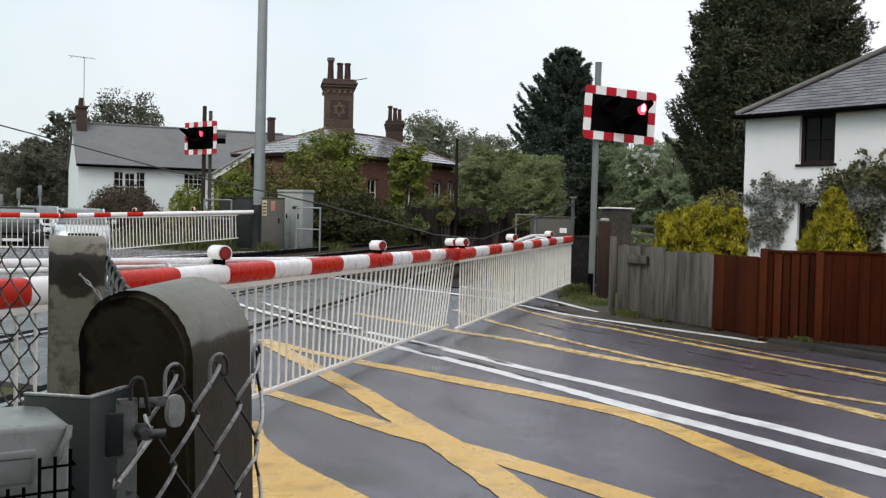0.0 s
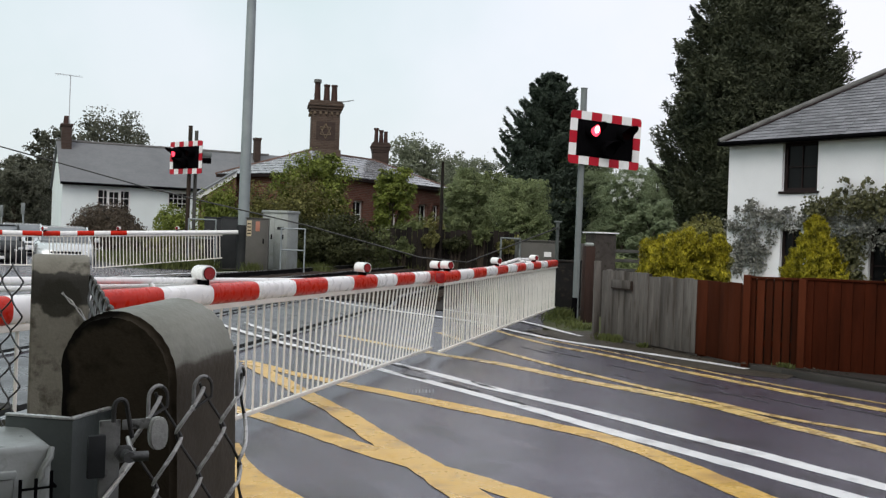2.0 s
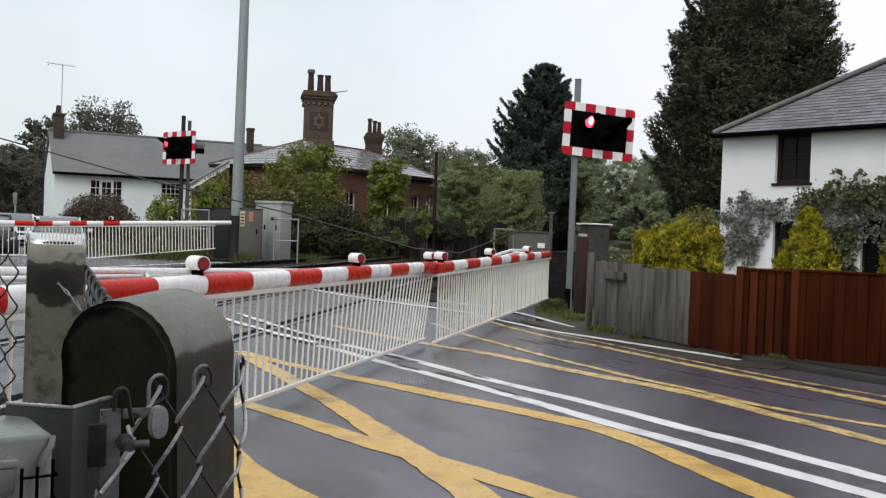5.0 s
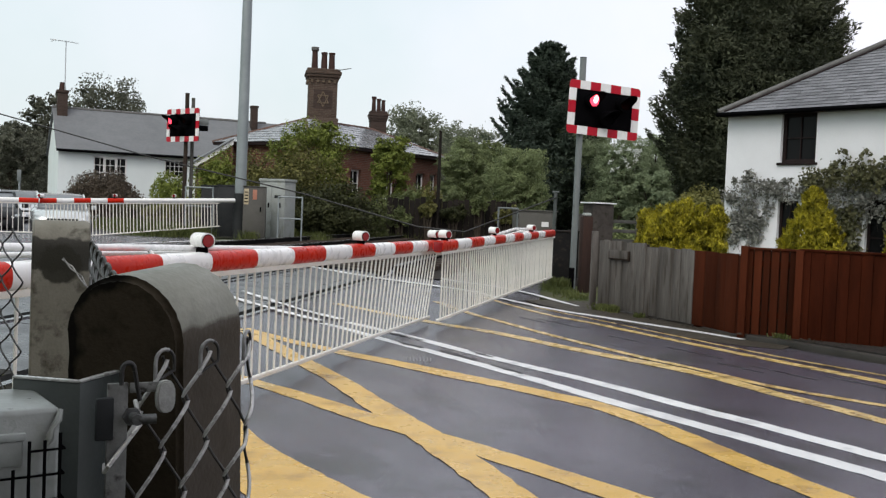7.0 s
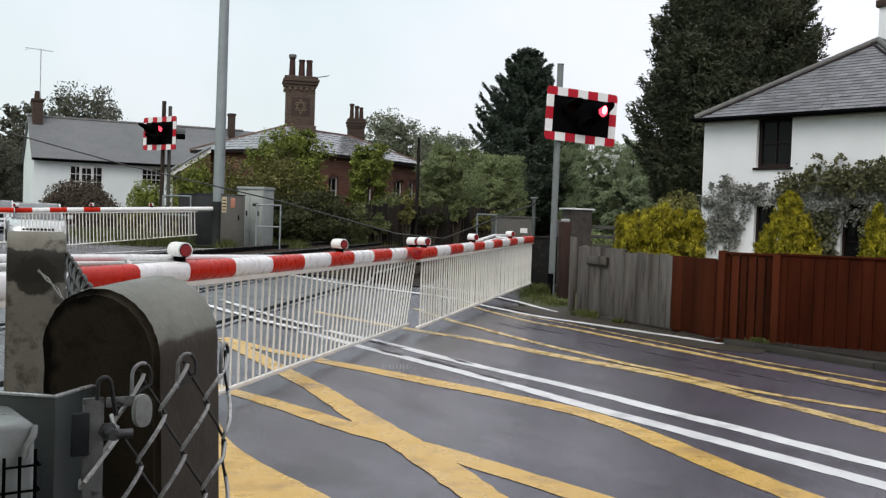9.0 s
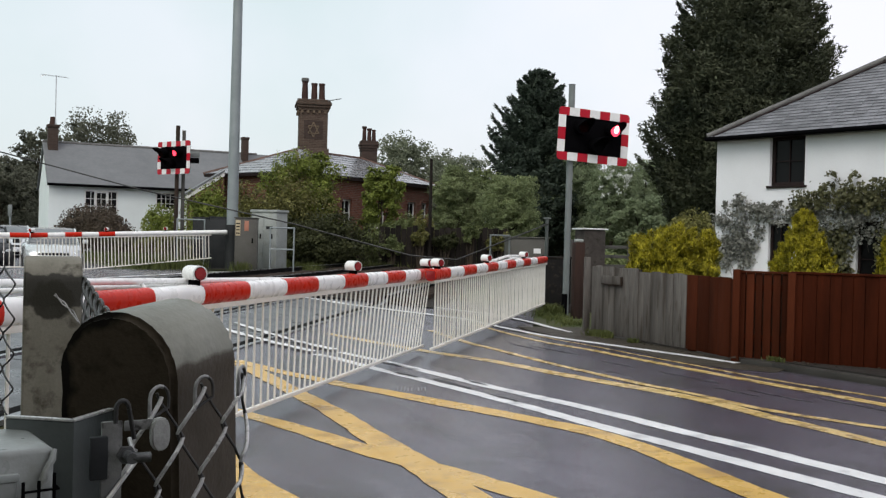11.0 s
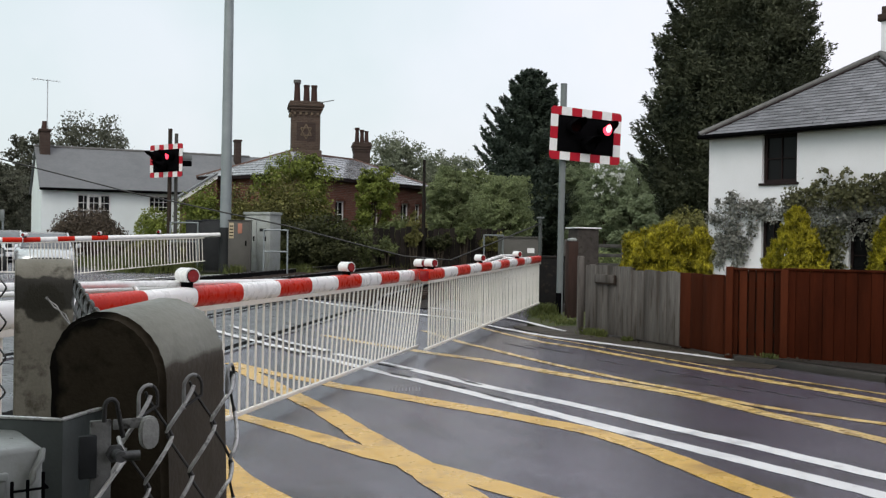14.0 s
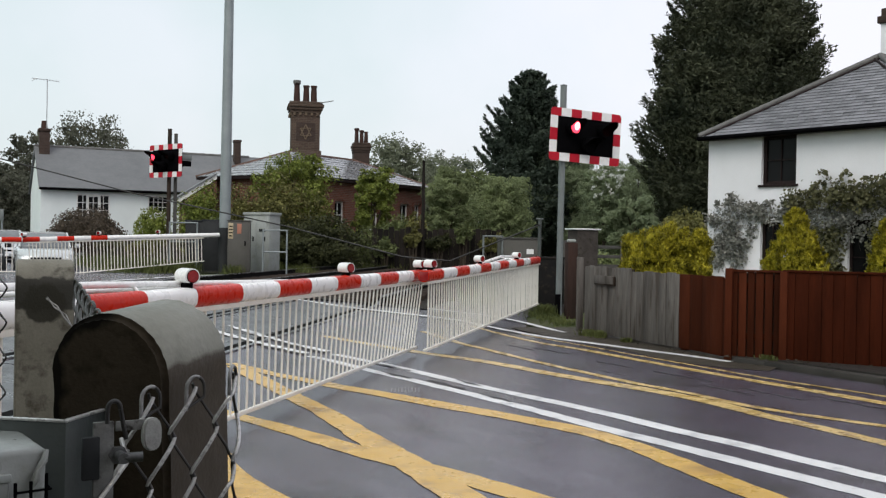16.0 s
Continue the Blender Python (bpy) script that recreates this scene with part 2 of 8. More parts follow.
M = dict(
    asphalt=mat("wet_asphalt", (0.064, 0.058, 0.076), (0.094, 0.085, 0.110), rough=0.24, big=0.5, fine=160, bump=0.16, spread=0.36, dirt=(0.033, 0.032, 0.034)),
    patch=mat("worn_asphalt", (0.075, 0.077, 0.082), (0.055, 0.057, 0.06), rough=0.34, big=0.8, fine=120, bump=0.2, spread=0.3),
    yellow=mat("yellow_road_paint", (0.63, 0.40, 0.105), (0.55, 0.335, 0.065), rough=0.3, big=1.2, fine=90, bump=0.2, spread=0.25, dirt=(0.36, 0.21, 0.055)),
    # worn paint, its yellow also whitened for the wet glare farther off
    yellow_worn=mat("worn_glare_paled_yellow_paint", (0.62, 0.45, 0.19), (0.52, 0.345, 0.10), rough=0.28, big=1.6, fine=90, bump=0.2, spread=0.25, dirt=(0.30, 0.20, 0.09)),
    dirt=mat("wet_dirt_and_grit", (0.060, 0.050, 0.039), (0.034, 0.028, 0.021), rough=0.6, big=2.5, fine=60, bump=0.5, spread=0.45, dirt=(0.036, 0.034, 0.024)),
    pier_stone=mat("weathered_pier_stone", (0.070, 0.060, 0.054), (0.036, 0.031, 0.028), rough=0.85, big=4, fine=50, bump=0.4, spread=0.3, dirt=(0.030, 0.028, 0.022)),
    slat_grey=mat("greyed_timber_slats", (0.10, 0.096, 0.09), (0.05, 0.047, 0.043), rough=0.8, big=3, fine=50, bump=0.3),
    white_line=mat("white_road_paint", (0.74, 0.74, 0.74), (0.60, 0.60, 0.61), rough=0.4, big=1.5, fine=90, bump=0.2, spread=0.18, dirt=(0.40, 0.40, 0.41)),
    scar=mat("broken_road_surface", (0.030, 0.028, 0.030), (0.05, 0.047, 0.05), rough=0.5, big=6, fine=90, bump=0.6, spread=0.4),
    bar_worn=mat("thin_pale_bar", (0.24, 0.24, 0.245), (0.15, 0.15, 0.155), rough=0.4, big=9, fine=90, bump=0.2, spread=0.3),
    ground=mat("grass_and_earth", (0.05, 0.075, 0.02), (0.075, 0.065, 0.04), rough=0.95, big=0.6, fine=25, bump=0.6, spread=0.5),
    pavement=mat("pavement", (0.036, 0.033, 0.030), (0.024, 0.022, 0.021), rough=0.5, big=0.8, fine=90, bump=0.3, spread=0.3, dirt=(0.030, 0.027, 0.022)),
    kerb=mat("kerb_stone", (0.046, 0.042, 0.038), (0.029, 0.027, 0.024), rough=0.6, big=2.0, fine=70, bump=0.3),
    ballast=mat("ballast", (0.030, 0.024, 0.019), (0.018, 0.015, 0.0125), rough=0.9, big=1.2, fine=22, bump=1.0, spread=0.6),
    rail=mat("rail_steel", (0.07, 0.055, 0.045), (0.04, 0.035, 0.032), rough=0.45, metal=0.6, big=3, fine=60),
    rail_top=mat("rail_running_surface", (0.30, 0.30, 0.31), rough=0.28, metal=0.9, big=3, fine=60),
    rubber=mat("black_rubber", (0.012, 0.012, 0.013), rough=0.5, fine=80),
    concrete=mat("mossy_concrete", (0.24, 0.241, 0.202), (0.178, 0.178, 0.144), rough=0.45, big=5, fine=120, bump=0.12, spread=0.12, dirt=(0.16, 0.16, 0.132)),
    concrete_old=mat("damp_old_concrete", (0.215, 0.207, 0.172), (0.14, 0.132, 0.105), rough=0.6, big=6, fine=120, bump=0.15, spread=0.15, dirt=(0.05, 0.046, 0.032)),
    padlock=mat("zinc_padlock", (0.42, 0.43, 0.41), (0.26, 0.26, 0.25), rough=0.5, metal=0.1, big=30, fine=200),
    galv_dull=mat("dull_galvanised_wire", (0.32, 0.32, 0.315), (0.09, 0.09, 0.087), rough=0.4, metal=0.2, big=40, fine=200),
    # dark wire, which also colours the shaded strands of the near netting
    wire_worn_shaded=mat("grimy_shaded_wire", (0.022, 0.021, 0.020), (0.05, 0.048, 0.045), rough=0.4, metal=0.1, big=30, fine=200),
    concrete_dark=mat("dark_concrete_end", (0.037, 0.0295, 0.0200), (0.049, 0.0395, 0.0270), rough=0.7, big=9, fine=140, bump=0.2, spread=0.25, dirt=(0.024, 0.019, 0.0125), spec=0.06),
    galv=mat("galvanised_wire", (0.62, 0.62, 0.61), (0.40, 0.40, 0.39), rough=0.3, metal=0.35, big=20, fine=200),
    wire_dark=mat("dark_weathered_wire", (0.06, 0.06, 0.06), (0.035, 0.034, 0.032), rough=0.5, metal=0.5, big=20, fine=200),
    steel_paint=mat("grey_green_steel", (0.074, 0.086, 0.083), (0.045, 0.052, 0.05), rough=0.4, big=6, fine=120, bump=0.1, spread=0.12),
    steel_grey=mat("grey_painted_steel", (0.16, 0.18, 0.18), (0.12, 0.135, 0.135), rough=0.42, big=2.5, fine=60, bump=0.08, spread=0.1),
    cover=mat("grey_green_cover", (0.278, 0.298, 0.282), (0.20, 0.214, 0.20), rough=0.36, big=9, fine=150, bump=0.06, spread=0.08, dirt=(0.19, 0.20, 0.18)),
    mast=mat("galvanised_mast", (0.28, 0.312, 0.32), (0.21, 0.238, 0.245), rough=0.5, metal=0.25, big=1.5, fine=30, bump=0.08, spread=0.1),
    machine_black=mat("black_painted_steel", (0.013, 0.012, 0.012), (0.008, 0.008, 0.008), rough=0.8, big=3, fine=60, bump=0.2, spread=0.4, spec=0.1, dirt=(0.03, 0.024, 0.019)),
    dark_box=mat("dark_grey_cabinet", (0.027, 0.029, 0.031), (0.019, 0.021, 0.022), rough=0.65, big=2, fine=50, bump=0.08),
    grey_box=mat("grey_cabinet", (0.098, 0.094, 0.085), (0.074, 0.072, 0.065), rough=0.5, big=1.6, fine=50, bump=0.08, dirt=(0.085, 0.085, 0.072)),
    light_box=mat("pale_grey_cabinet", (0.33, 0.355, 0.34), (0.26, 0.28, 0.27), rough=0.5, big=1.6, fine=50, bump=0.08, dirt=(0.26, 0.28, 0.25)),
    white_paint=mat("white_gloss_paint", (0.80, 0.80, 0.79), (0.70, 0.70, 0.69), rough=0.3, big=4, fine=80, bump=0.05, spread=0.06),
    skirt_white=mat("cream_white_skirt", (0.80, 0.77, 0.71), (0.69, 0.66, 0.59), rough=0.4, big=5, fine=80, bump=0.05, spread=0.08),
    red_paint=mat("red_reflective_sheet", (0.52, 0.021, 0.007), (0.41, 0.015, 0.006), spec=0.14, rough=0.3, big=6, fine=90, bump=0.05, spread=0.12),
    sign_red=mat("sign_red", (0.44, 0.006, 0.022), (0.38, 0.006, 0.019), spec=0.2, rough=0.4, big=5, fine=60, bump=0.03, spread=0.08),
    sign_white=mat("sign_white", (0.78, 0.78, 0.78), (0.70, 0.70, 0.70), rough=0.35, big=5, fine=60, bump=0.03, spread=0.06),
    black=mat("matt_black", (0.0045, 0.0043, 0.005), (0.003, 0.003, 0.0035), rough=0.95, big=5, fine=60, bump=0.05, spec=0.0),
    lens_dark=mat("unlit_red_lens", (0.008, 0.001, 0.001), rough=0.7, spec=0.02, big=8, fine=90, bump=0.05),
    lens_red=mat("red_marker_lens", (0.25, 0.008, 0.010), (0.18, 0.006, 0.008), rough=0.18, big=9, fine=150, bump=0.1),
    lit=glow_mat("lit_red_lamp", (1.0, 0.045, 0.085), 2.2),
    lit_core=glow_mat("lit_lamp_core", (1.0, 0.80, 0.84), 2.6),
    headlight=glow_mat("car_headlight", (0.85, 0.88, 0.9), 0.30),
    render_white=mat("white_rendered_wall", (0.79, 0.79, 0.825), (0.73, 0.73, 0.76), rough=0.85, big=0.9, fine=30, bump=0.12, spread=0.05),
    cottage_white=mat("cool_white_wall", (0.71, 0.765, 0.765), (0.65, 0.70, 0.70), rough=0.85, big=0.9, fine=30, bump=0.12, spread=0.05),
    slate=mat("wet_slate", (0.135, 0.137, 0.148), (0.10, 0.10, 0.108), rough=0.33, big=2.5, fine=50, bump=0.2, spread=0.2, pieces=0.35),
    slate_far=mat("grey_slate_roof", (0.15, 0.155, 0.16), (0.125, 0.13, 0.135), rough=0.5, big=0.8, fine=8, bump=0.3, spread=0.15),
    # besides the gloss, the base colour is lightened to help the wet sheen
    slate_sheen=mat("rain_wet_slate_roof", (0.23, 0.235, 0.245), (0.17, 0.175, 0.185), rough=0.22, big=1.2, fine=9, bump=0.2, spread=0.25, spec=1.0, pieces=0.2),
    lead=mat("lead_flashing", (0.13, 0.128, 0.125), (0.085, 0.084, 0.08), rough=0.5, big=3, fine=40),
    ridge_red=mat("clay_ridge_tile", (0.12, 0.068, 0.052), (0.09, 0.055, 0.045), rough=0.7, big=3, fine=40, pieces=0.2),
    brick=brick_mat("old_red_brick", (0.17, 0.06, 0.038), (0.11, 0.043, 0.03), (0.15, 0.125, 0.10)),
    brick_dark=brick_mat("sooty_brick", (0.098, 0.064, 0.048), (0.062, 0.044, 0.035), (0.095, 0.08, 0.066)),
    brick_soot=brick_mat("soot_stained_brick", (0.070, 0.046, 0.037), (0.048, 0.034, 0.028), (0.055, 0.045, 0.04)),
    clay_pot=mat("chimney_pot_clay", (0.055, 0.026, 0.02), (0.035, 0.02, 0.017), rough=0.7, big=4, fine=40),
    stone_trim=mat("pale_stone", (0.17, 0.125, 0.085), (0.11, 0.085, 0.062), rough=0.8, big=3, fine=50),
    frame_dark=mat("dark_window_frame", (0.016, 0.008, 0.0075), (0.011, 0.006, 0.006), rough=0.65, big=5, fine=60),
    frame_white=mat("white_window_frame", (0.78, 0.78, 0.76), rough=0.4, big=5, fine=60, spread=0.06),
    fence_grey=mat("weathered_grey_wood", (0.140, 0.128, 0.118), (0.054, 0.047, 0.042), rough=0.75, big=5, fine=50, bump=0.35, spread=0.35, pieces=0.12, dirt=(0.045, 0.036, 0.029), grain_z=0.12),
    fence_black=mat("black_weathered_boards", (0.020, 0.016, 0.013), (0.011, 0.009, 0.008), rough=0.9, big=2, fine=40, bump=0.3, spread=0.4, pieces=0.4),
    fence_umber=mat("dark_umber_stained_wood", (0.054, 0.0122, 0.0052), (0.028, 0.0068, 0.0031), spec=0.03, rough=0.8, big=4, fine=60, bump=0.25, spread=0.35, pieces=0.12, grain_z=0.15),
    leaf_umber=leaf_mat("brown_green_leaves", (0.026, 0.029, 0.014), (0.165, 0.16, 0.082), clump=5.0),
    # distant leaves: mist is mixed into these two colours, greyed and paled
    leaf_dim=leaf_mat("haze_dulled_green_leaves", (0.074, 0.078, 0.056), (0.15, 0.155, 0.115), thin=0.4),
    leaf_haze=leaf_mat("haze_paled_green_leaves", (0.21, 0.255, 0.15), (0.28, 0.33, 0.20), thin=0.5),
    fence_brown=mat("brown_stained_wood", (0.064, 0.0165, 0.0074), (0.033, 0.0092, 0.0044), spec=0.03, rough=0.8, big=3, fine=60, bump=0.25, pieces=0.3, grain_z=0.15),
    wood_red=mat("old_red_brown_timber", (0.040, 0.021, 0.016), (0.020, 0.012, 0.010), rough=0.8, big=4, fine=60, bump=0.4, grain_z=0.15),
    wood_dark=mat("dark_old_timber", (0.04, 0.027, 0.02), (0.025, 0.018, 0.014), rough=0.8, big=3, fine=50, bump=0.4),
    bark=mat("bark", (0.07, 0.055, 0.04), (0.045, 0.036, 0.028), rough=0.95, big=3, fine=30, bump=0.8),
    leaf_cypress=leaf_mat("cypress_sprays", (0.012, 0.018, 0.011), (0.098, 0.106, 0.064), clump=0.8),
    leaf_dark=leaf_mat("dark_shrub_leaves", (0.017, 0.021, 0.010), (0.078, 0.084, 0.036)),
    leaf_conifer=leaf_mat("blue_green_conifer_sprays", (0.022, 0.033, 0.025), (0.066, 0.086, 0.062)),
    leaf_gold=leaf_mat("golden_conifer_sprays", (0.020, 0.021, 0.003), (0.50, 0.44, 0.036), clump=8.0),
    leaf_fresh=leaf_mat("fresh_green_leaves", (0.030, 0.046, 0.011), (0.29, 0.34, 0.075), clump=2.2),
    leaf_mid=leaf_mat("mid_green_leaves", (0.050, 0.066, 0.030), (0.26, 0.30, 0.125), clump=1.8, thin=0.36),
    leaf_olive=leaf_mat("olive_leaves", (0.036, 0.038, 0.014), (0.28, 0.27, 0.095), clump=2.0),
    # far leaves, lightened and greyed to stand in for haze
    leaf_far=leaf_mat("haze_greyed_green_leaves", (0.115, 0.128, 0.088), (0.23, 0.255, 0.175), clump=0.9, thin=0.4),
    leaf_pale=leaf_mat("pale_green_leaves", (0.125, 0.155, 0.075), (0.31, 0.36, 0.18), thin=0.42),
    leaf_ivy=leaf_mat("grey_climber_leaves", (0.048, 0.052, 0.040), (0.35, 0.345, 0.315), clump=9.0),
    leaf_purple=leaf_mat("purple_shrub_leaves", (0.050, 0.040, 0.030), (0.135, 0.108, 0.08)),
    blossom=leaf_mat("white_blossom", (0.45, 0.47, 0.43), (0.75, 0.76, 0.73)),
    grass=leaf_mat("grass_blades", (0.045, 0.06, 0.018), (0.13, 0.145, 0.05)),
    car_silver=mat("silver_car_paint", (0.56, 0.585, 0.59), (0.50, 0.525, 0.53), rough=0.2, metal=0.35, big=2, fine=200, bump=0.0, spread=0.04, wet=1.0),
    car_dark=mat("dark_car_paint", (0.008, 0.009, 0.010), rough=0.45, big=2, fine=200, bump=0.0, spread=0.04, spec=0.25),
    car_lens=mat("headlight_glass", (0.42, 0.45, 0.46), (0.30, 0.32, 0.33), rough=0.12, big=30, fine=90, bump=0.1, spread=0.3),
    # glass colour raised to pale grey to imitate reflected sky
    car_glass=mat("car_glass", (0.15, 0.165, 0.175), rough=0.06, big=2, fine=100, bump=0.0, spread=0.05),
    glass=mat("window_glass", (0.010, 0.010, 0.011), rough=0.08, big=1, fine=4, bump=0.03, spread=0.2, spec=0.1),
    label_yellow=mat("yellow_notice", (0.50, 0.42, 0.28), rough=0.5, fine=60, spread=0.08),
    label_orange=mat("orange_notice", (0.42, 0.19, 0.13), rough=0.5, fine=60, spread=0.08),
    hasp_steel=mat("worn_grey_steel", (0.21, 0.215, 0.205), (0.13, 0.132, 0.125), rough=0.5, big=25, fine=160, bump=0.15, spread=0.2, dirt=(0.035, 0.033, 0.03)),
    dull_metal=mat("dull_dark_metal", (0.14, 0.145, 0.145), (0.07, 0.07, 0.07), rough=0.45, metal=0.6, big=30, fine=200),
    tin=mat("aluminium", (0.50, 0.51, 0.52), rough=0.4, metal=0.8, big=5, fine=80, spread=0.1),
)


def stained(name, base, centre, size, colour, ragged=0.9, soft=0.15):
    """A copy of a material with one dark damp stain of a given place and size, ragged at its edge."""
    m = M[base].copy()
    m.name = name
    n, l = m.node_tree.nodes, m.node_tree.links
    p = n["Principled BSDF"]
    src = p.inputs["Base Color"].links[0].from_socket
    tc, mp, nz, ad = n.new("ShaderNodeTexCoord"), n.new("ShaderNodeMapping"), n.new("ShaderNodeTexNoise"), n.new("ShaderNodeVectorMath")
    mp.inputs["Location"].default_value = [-c / s for c, s in zip(centre, size)]
    mp.inputs["Scale"].default_value = [1 / s for s in size]
    nz.inputs["Scale"].default_value, nz.inputs["Detail"].default_value = 22.0, 5.0
    l.new(tc.outputs["Object"], mp.inputs["Vector"])
    l.new(tc.outputs["Object"], nz.inputs["Vector"])
    ad.operation = "LENGTH"
    l.new(mp.outputs[0], ad.inputs[0])
    wob = n.new("ShaderNodeMath")
    wob.operation = "MULTIPLY_ADD"
    wob.inputs[1].default_value, wob.inputs[2].default_value = ragged, -ragged / 2
    l.new(nz.outputs["Fac"], wob.inputs[0])
    add = n.new("ShaderNodeMath")
    l.new(ad.outputs["Value"], add.inputs[0])
    l.new(wob.outputs[0], add.inputs[1])
    r = n.new("ShaderNodeMapRange")
    r.inputs["From Min"].default_value, r.inputs["From Max"].default_value = 1.0 - soft, 1.0
    r.inputs["To Min"].default_value, r.inputs["To Max"].default_value = 0.94, 0.0
    l.new(add.outputs[0], r.inputs["Value"])
    k = n.new("ShaderNodeMix")
    k.data_type = "RGBA"
    l.new(r.outputs["Result"], k.inputs[0])
    l.new(src, k.inputs[6])
    k.inputs[7].default_value = (*colour, 1)
    l.new(k.outputs[2], p.inputs["Base Color"])
    return m


M["concrete_band"] = stained("band_stained_concrete", "concrete_old", (-0.09, 0.0, 1.128), (0.3, 4.0, 0.052), (0.030, 0.029, 0.024))
M["concrete_stained"] = stained("stained_concrete", "concrete_band", (-0.09, 0.004, 1.100), (0.2, 0.068, 0.060), (0.026, 0.025, 0.018))


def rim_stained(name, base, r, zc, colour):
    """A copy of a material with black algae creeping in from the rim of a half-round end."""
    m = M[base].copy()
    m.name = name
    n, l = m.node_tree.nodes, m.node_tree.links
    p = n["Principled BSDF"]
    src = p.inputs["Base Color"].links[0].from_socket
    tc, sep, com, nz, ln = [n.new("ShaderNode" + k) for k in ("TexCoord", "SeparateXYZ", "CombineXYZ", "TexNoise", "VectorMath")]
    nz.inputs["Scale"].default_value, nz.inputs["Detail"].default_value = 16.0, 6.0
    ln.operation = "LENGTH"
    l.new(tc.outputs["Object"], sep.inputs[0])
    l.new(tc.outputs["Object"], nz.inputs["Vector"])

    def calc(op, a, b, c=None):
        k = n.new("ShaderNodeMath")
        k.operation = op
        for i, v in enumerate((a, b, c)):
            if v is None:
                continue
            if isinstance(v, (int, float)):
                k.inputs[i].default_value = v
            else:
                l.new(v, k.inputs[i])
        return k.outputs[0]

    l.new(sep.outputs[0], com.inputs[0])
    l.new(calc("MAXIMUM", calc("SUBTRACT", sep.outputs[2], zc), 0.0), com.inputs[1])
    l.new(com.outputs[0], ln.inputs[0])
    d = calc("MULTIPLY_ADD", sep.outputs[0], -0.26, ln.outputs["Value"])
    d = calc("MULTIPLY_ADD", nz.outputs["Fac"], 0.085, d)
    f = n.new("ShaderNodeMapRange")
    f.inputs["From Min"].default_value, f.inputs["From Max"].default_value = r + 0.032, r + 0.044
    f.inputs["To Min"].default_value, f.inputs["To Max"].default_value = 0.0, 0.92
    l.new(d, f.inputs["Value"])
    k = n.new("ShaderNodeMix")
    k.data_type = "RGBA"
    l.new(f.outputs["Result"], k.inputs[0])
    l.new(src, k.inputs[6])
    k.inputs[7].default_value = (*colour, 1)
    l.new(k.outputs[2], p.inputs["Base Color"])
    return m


# dull black that gives the groove strips the darkness of an open gap
M["groove_black"] = mat("gap_shade_black", (0.008, 0.008, 0.008), rough=1.0, fine=80)
M["groove_black"].node_tree.nodes["Principled BSDF"].inputs["Specular IOR Level"].default_value = 0.05
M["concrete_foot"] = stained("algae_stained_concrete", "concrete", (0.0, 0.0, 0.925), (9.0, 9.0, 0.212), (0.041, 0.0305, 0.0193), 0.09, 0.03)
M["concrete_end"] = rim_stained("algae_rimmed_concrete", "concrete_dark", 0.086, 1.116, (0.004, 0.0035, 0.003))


def chipped(m, under, scale, cover):
    """Road paint worn through to the asphalt in small ragged chips."""
    n, l = m.node_tree.nodes, m.node_tree.links
    p = n["Principled BSDF"]
    src = p.inputs["Base Color"].links[0].from_socket
    tc, fine, big, add, r, k = [n.new("ShaderNode" + t) for t in ("TexCoord", "TexNoise", "TexNoise", "Math", "MapRange", "Mix")]
    fine.inputs["Scale"].default_value, fine.inputs["Detail"].default_value, fine.inputs["Roughness"].default_value = scale, 8.0, 0.75
    big.inputs["Scale"].default_value, big.inputs["Detail"].default_value = 0.7, 3.0
    l.new(tc.outputs["Object"], fine.inputs["Vector"])
    l.new(tc.outputs["Object"], big.inputs["Vector"])
    add.operation = "MULTIPLY_ADD"
    add.inputs[1].default_value = 0.55
    l.new(big.outputs["Fac"], add.inputs[0])
    l.new(fine.outputs["Fac"], add.inputs[2])
    r.inputs["From Min"].default_value, r.inputs["From Max"].default_value = cover, cover + 0.10
    r.inputs["To Min"].default_value, r.inputs["To Max"].default_value = 0.0, 0.75
    l.new(add.outputs[0], r.inputs["Value"])
    k.data_type = "RGBA"
    l.new(r.outputs["Result"], k.inputs[0])
    l.new(src, k.inputs[6])
    k.inputs[7].default_value = (*under, 1)
    l.new(k.outputs[2], p.inputs["Base Color"])


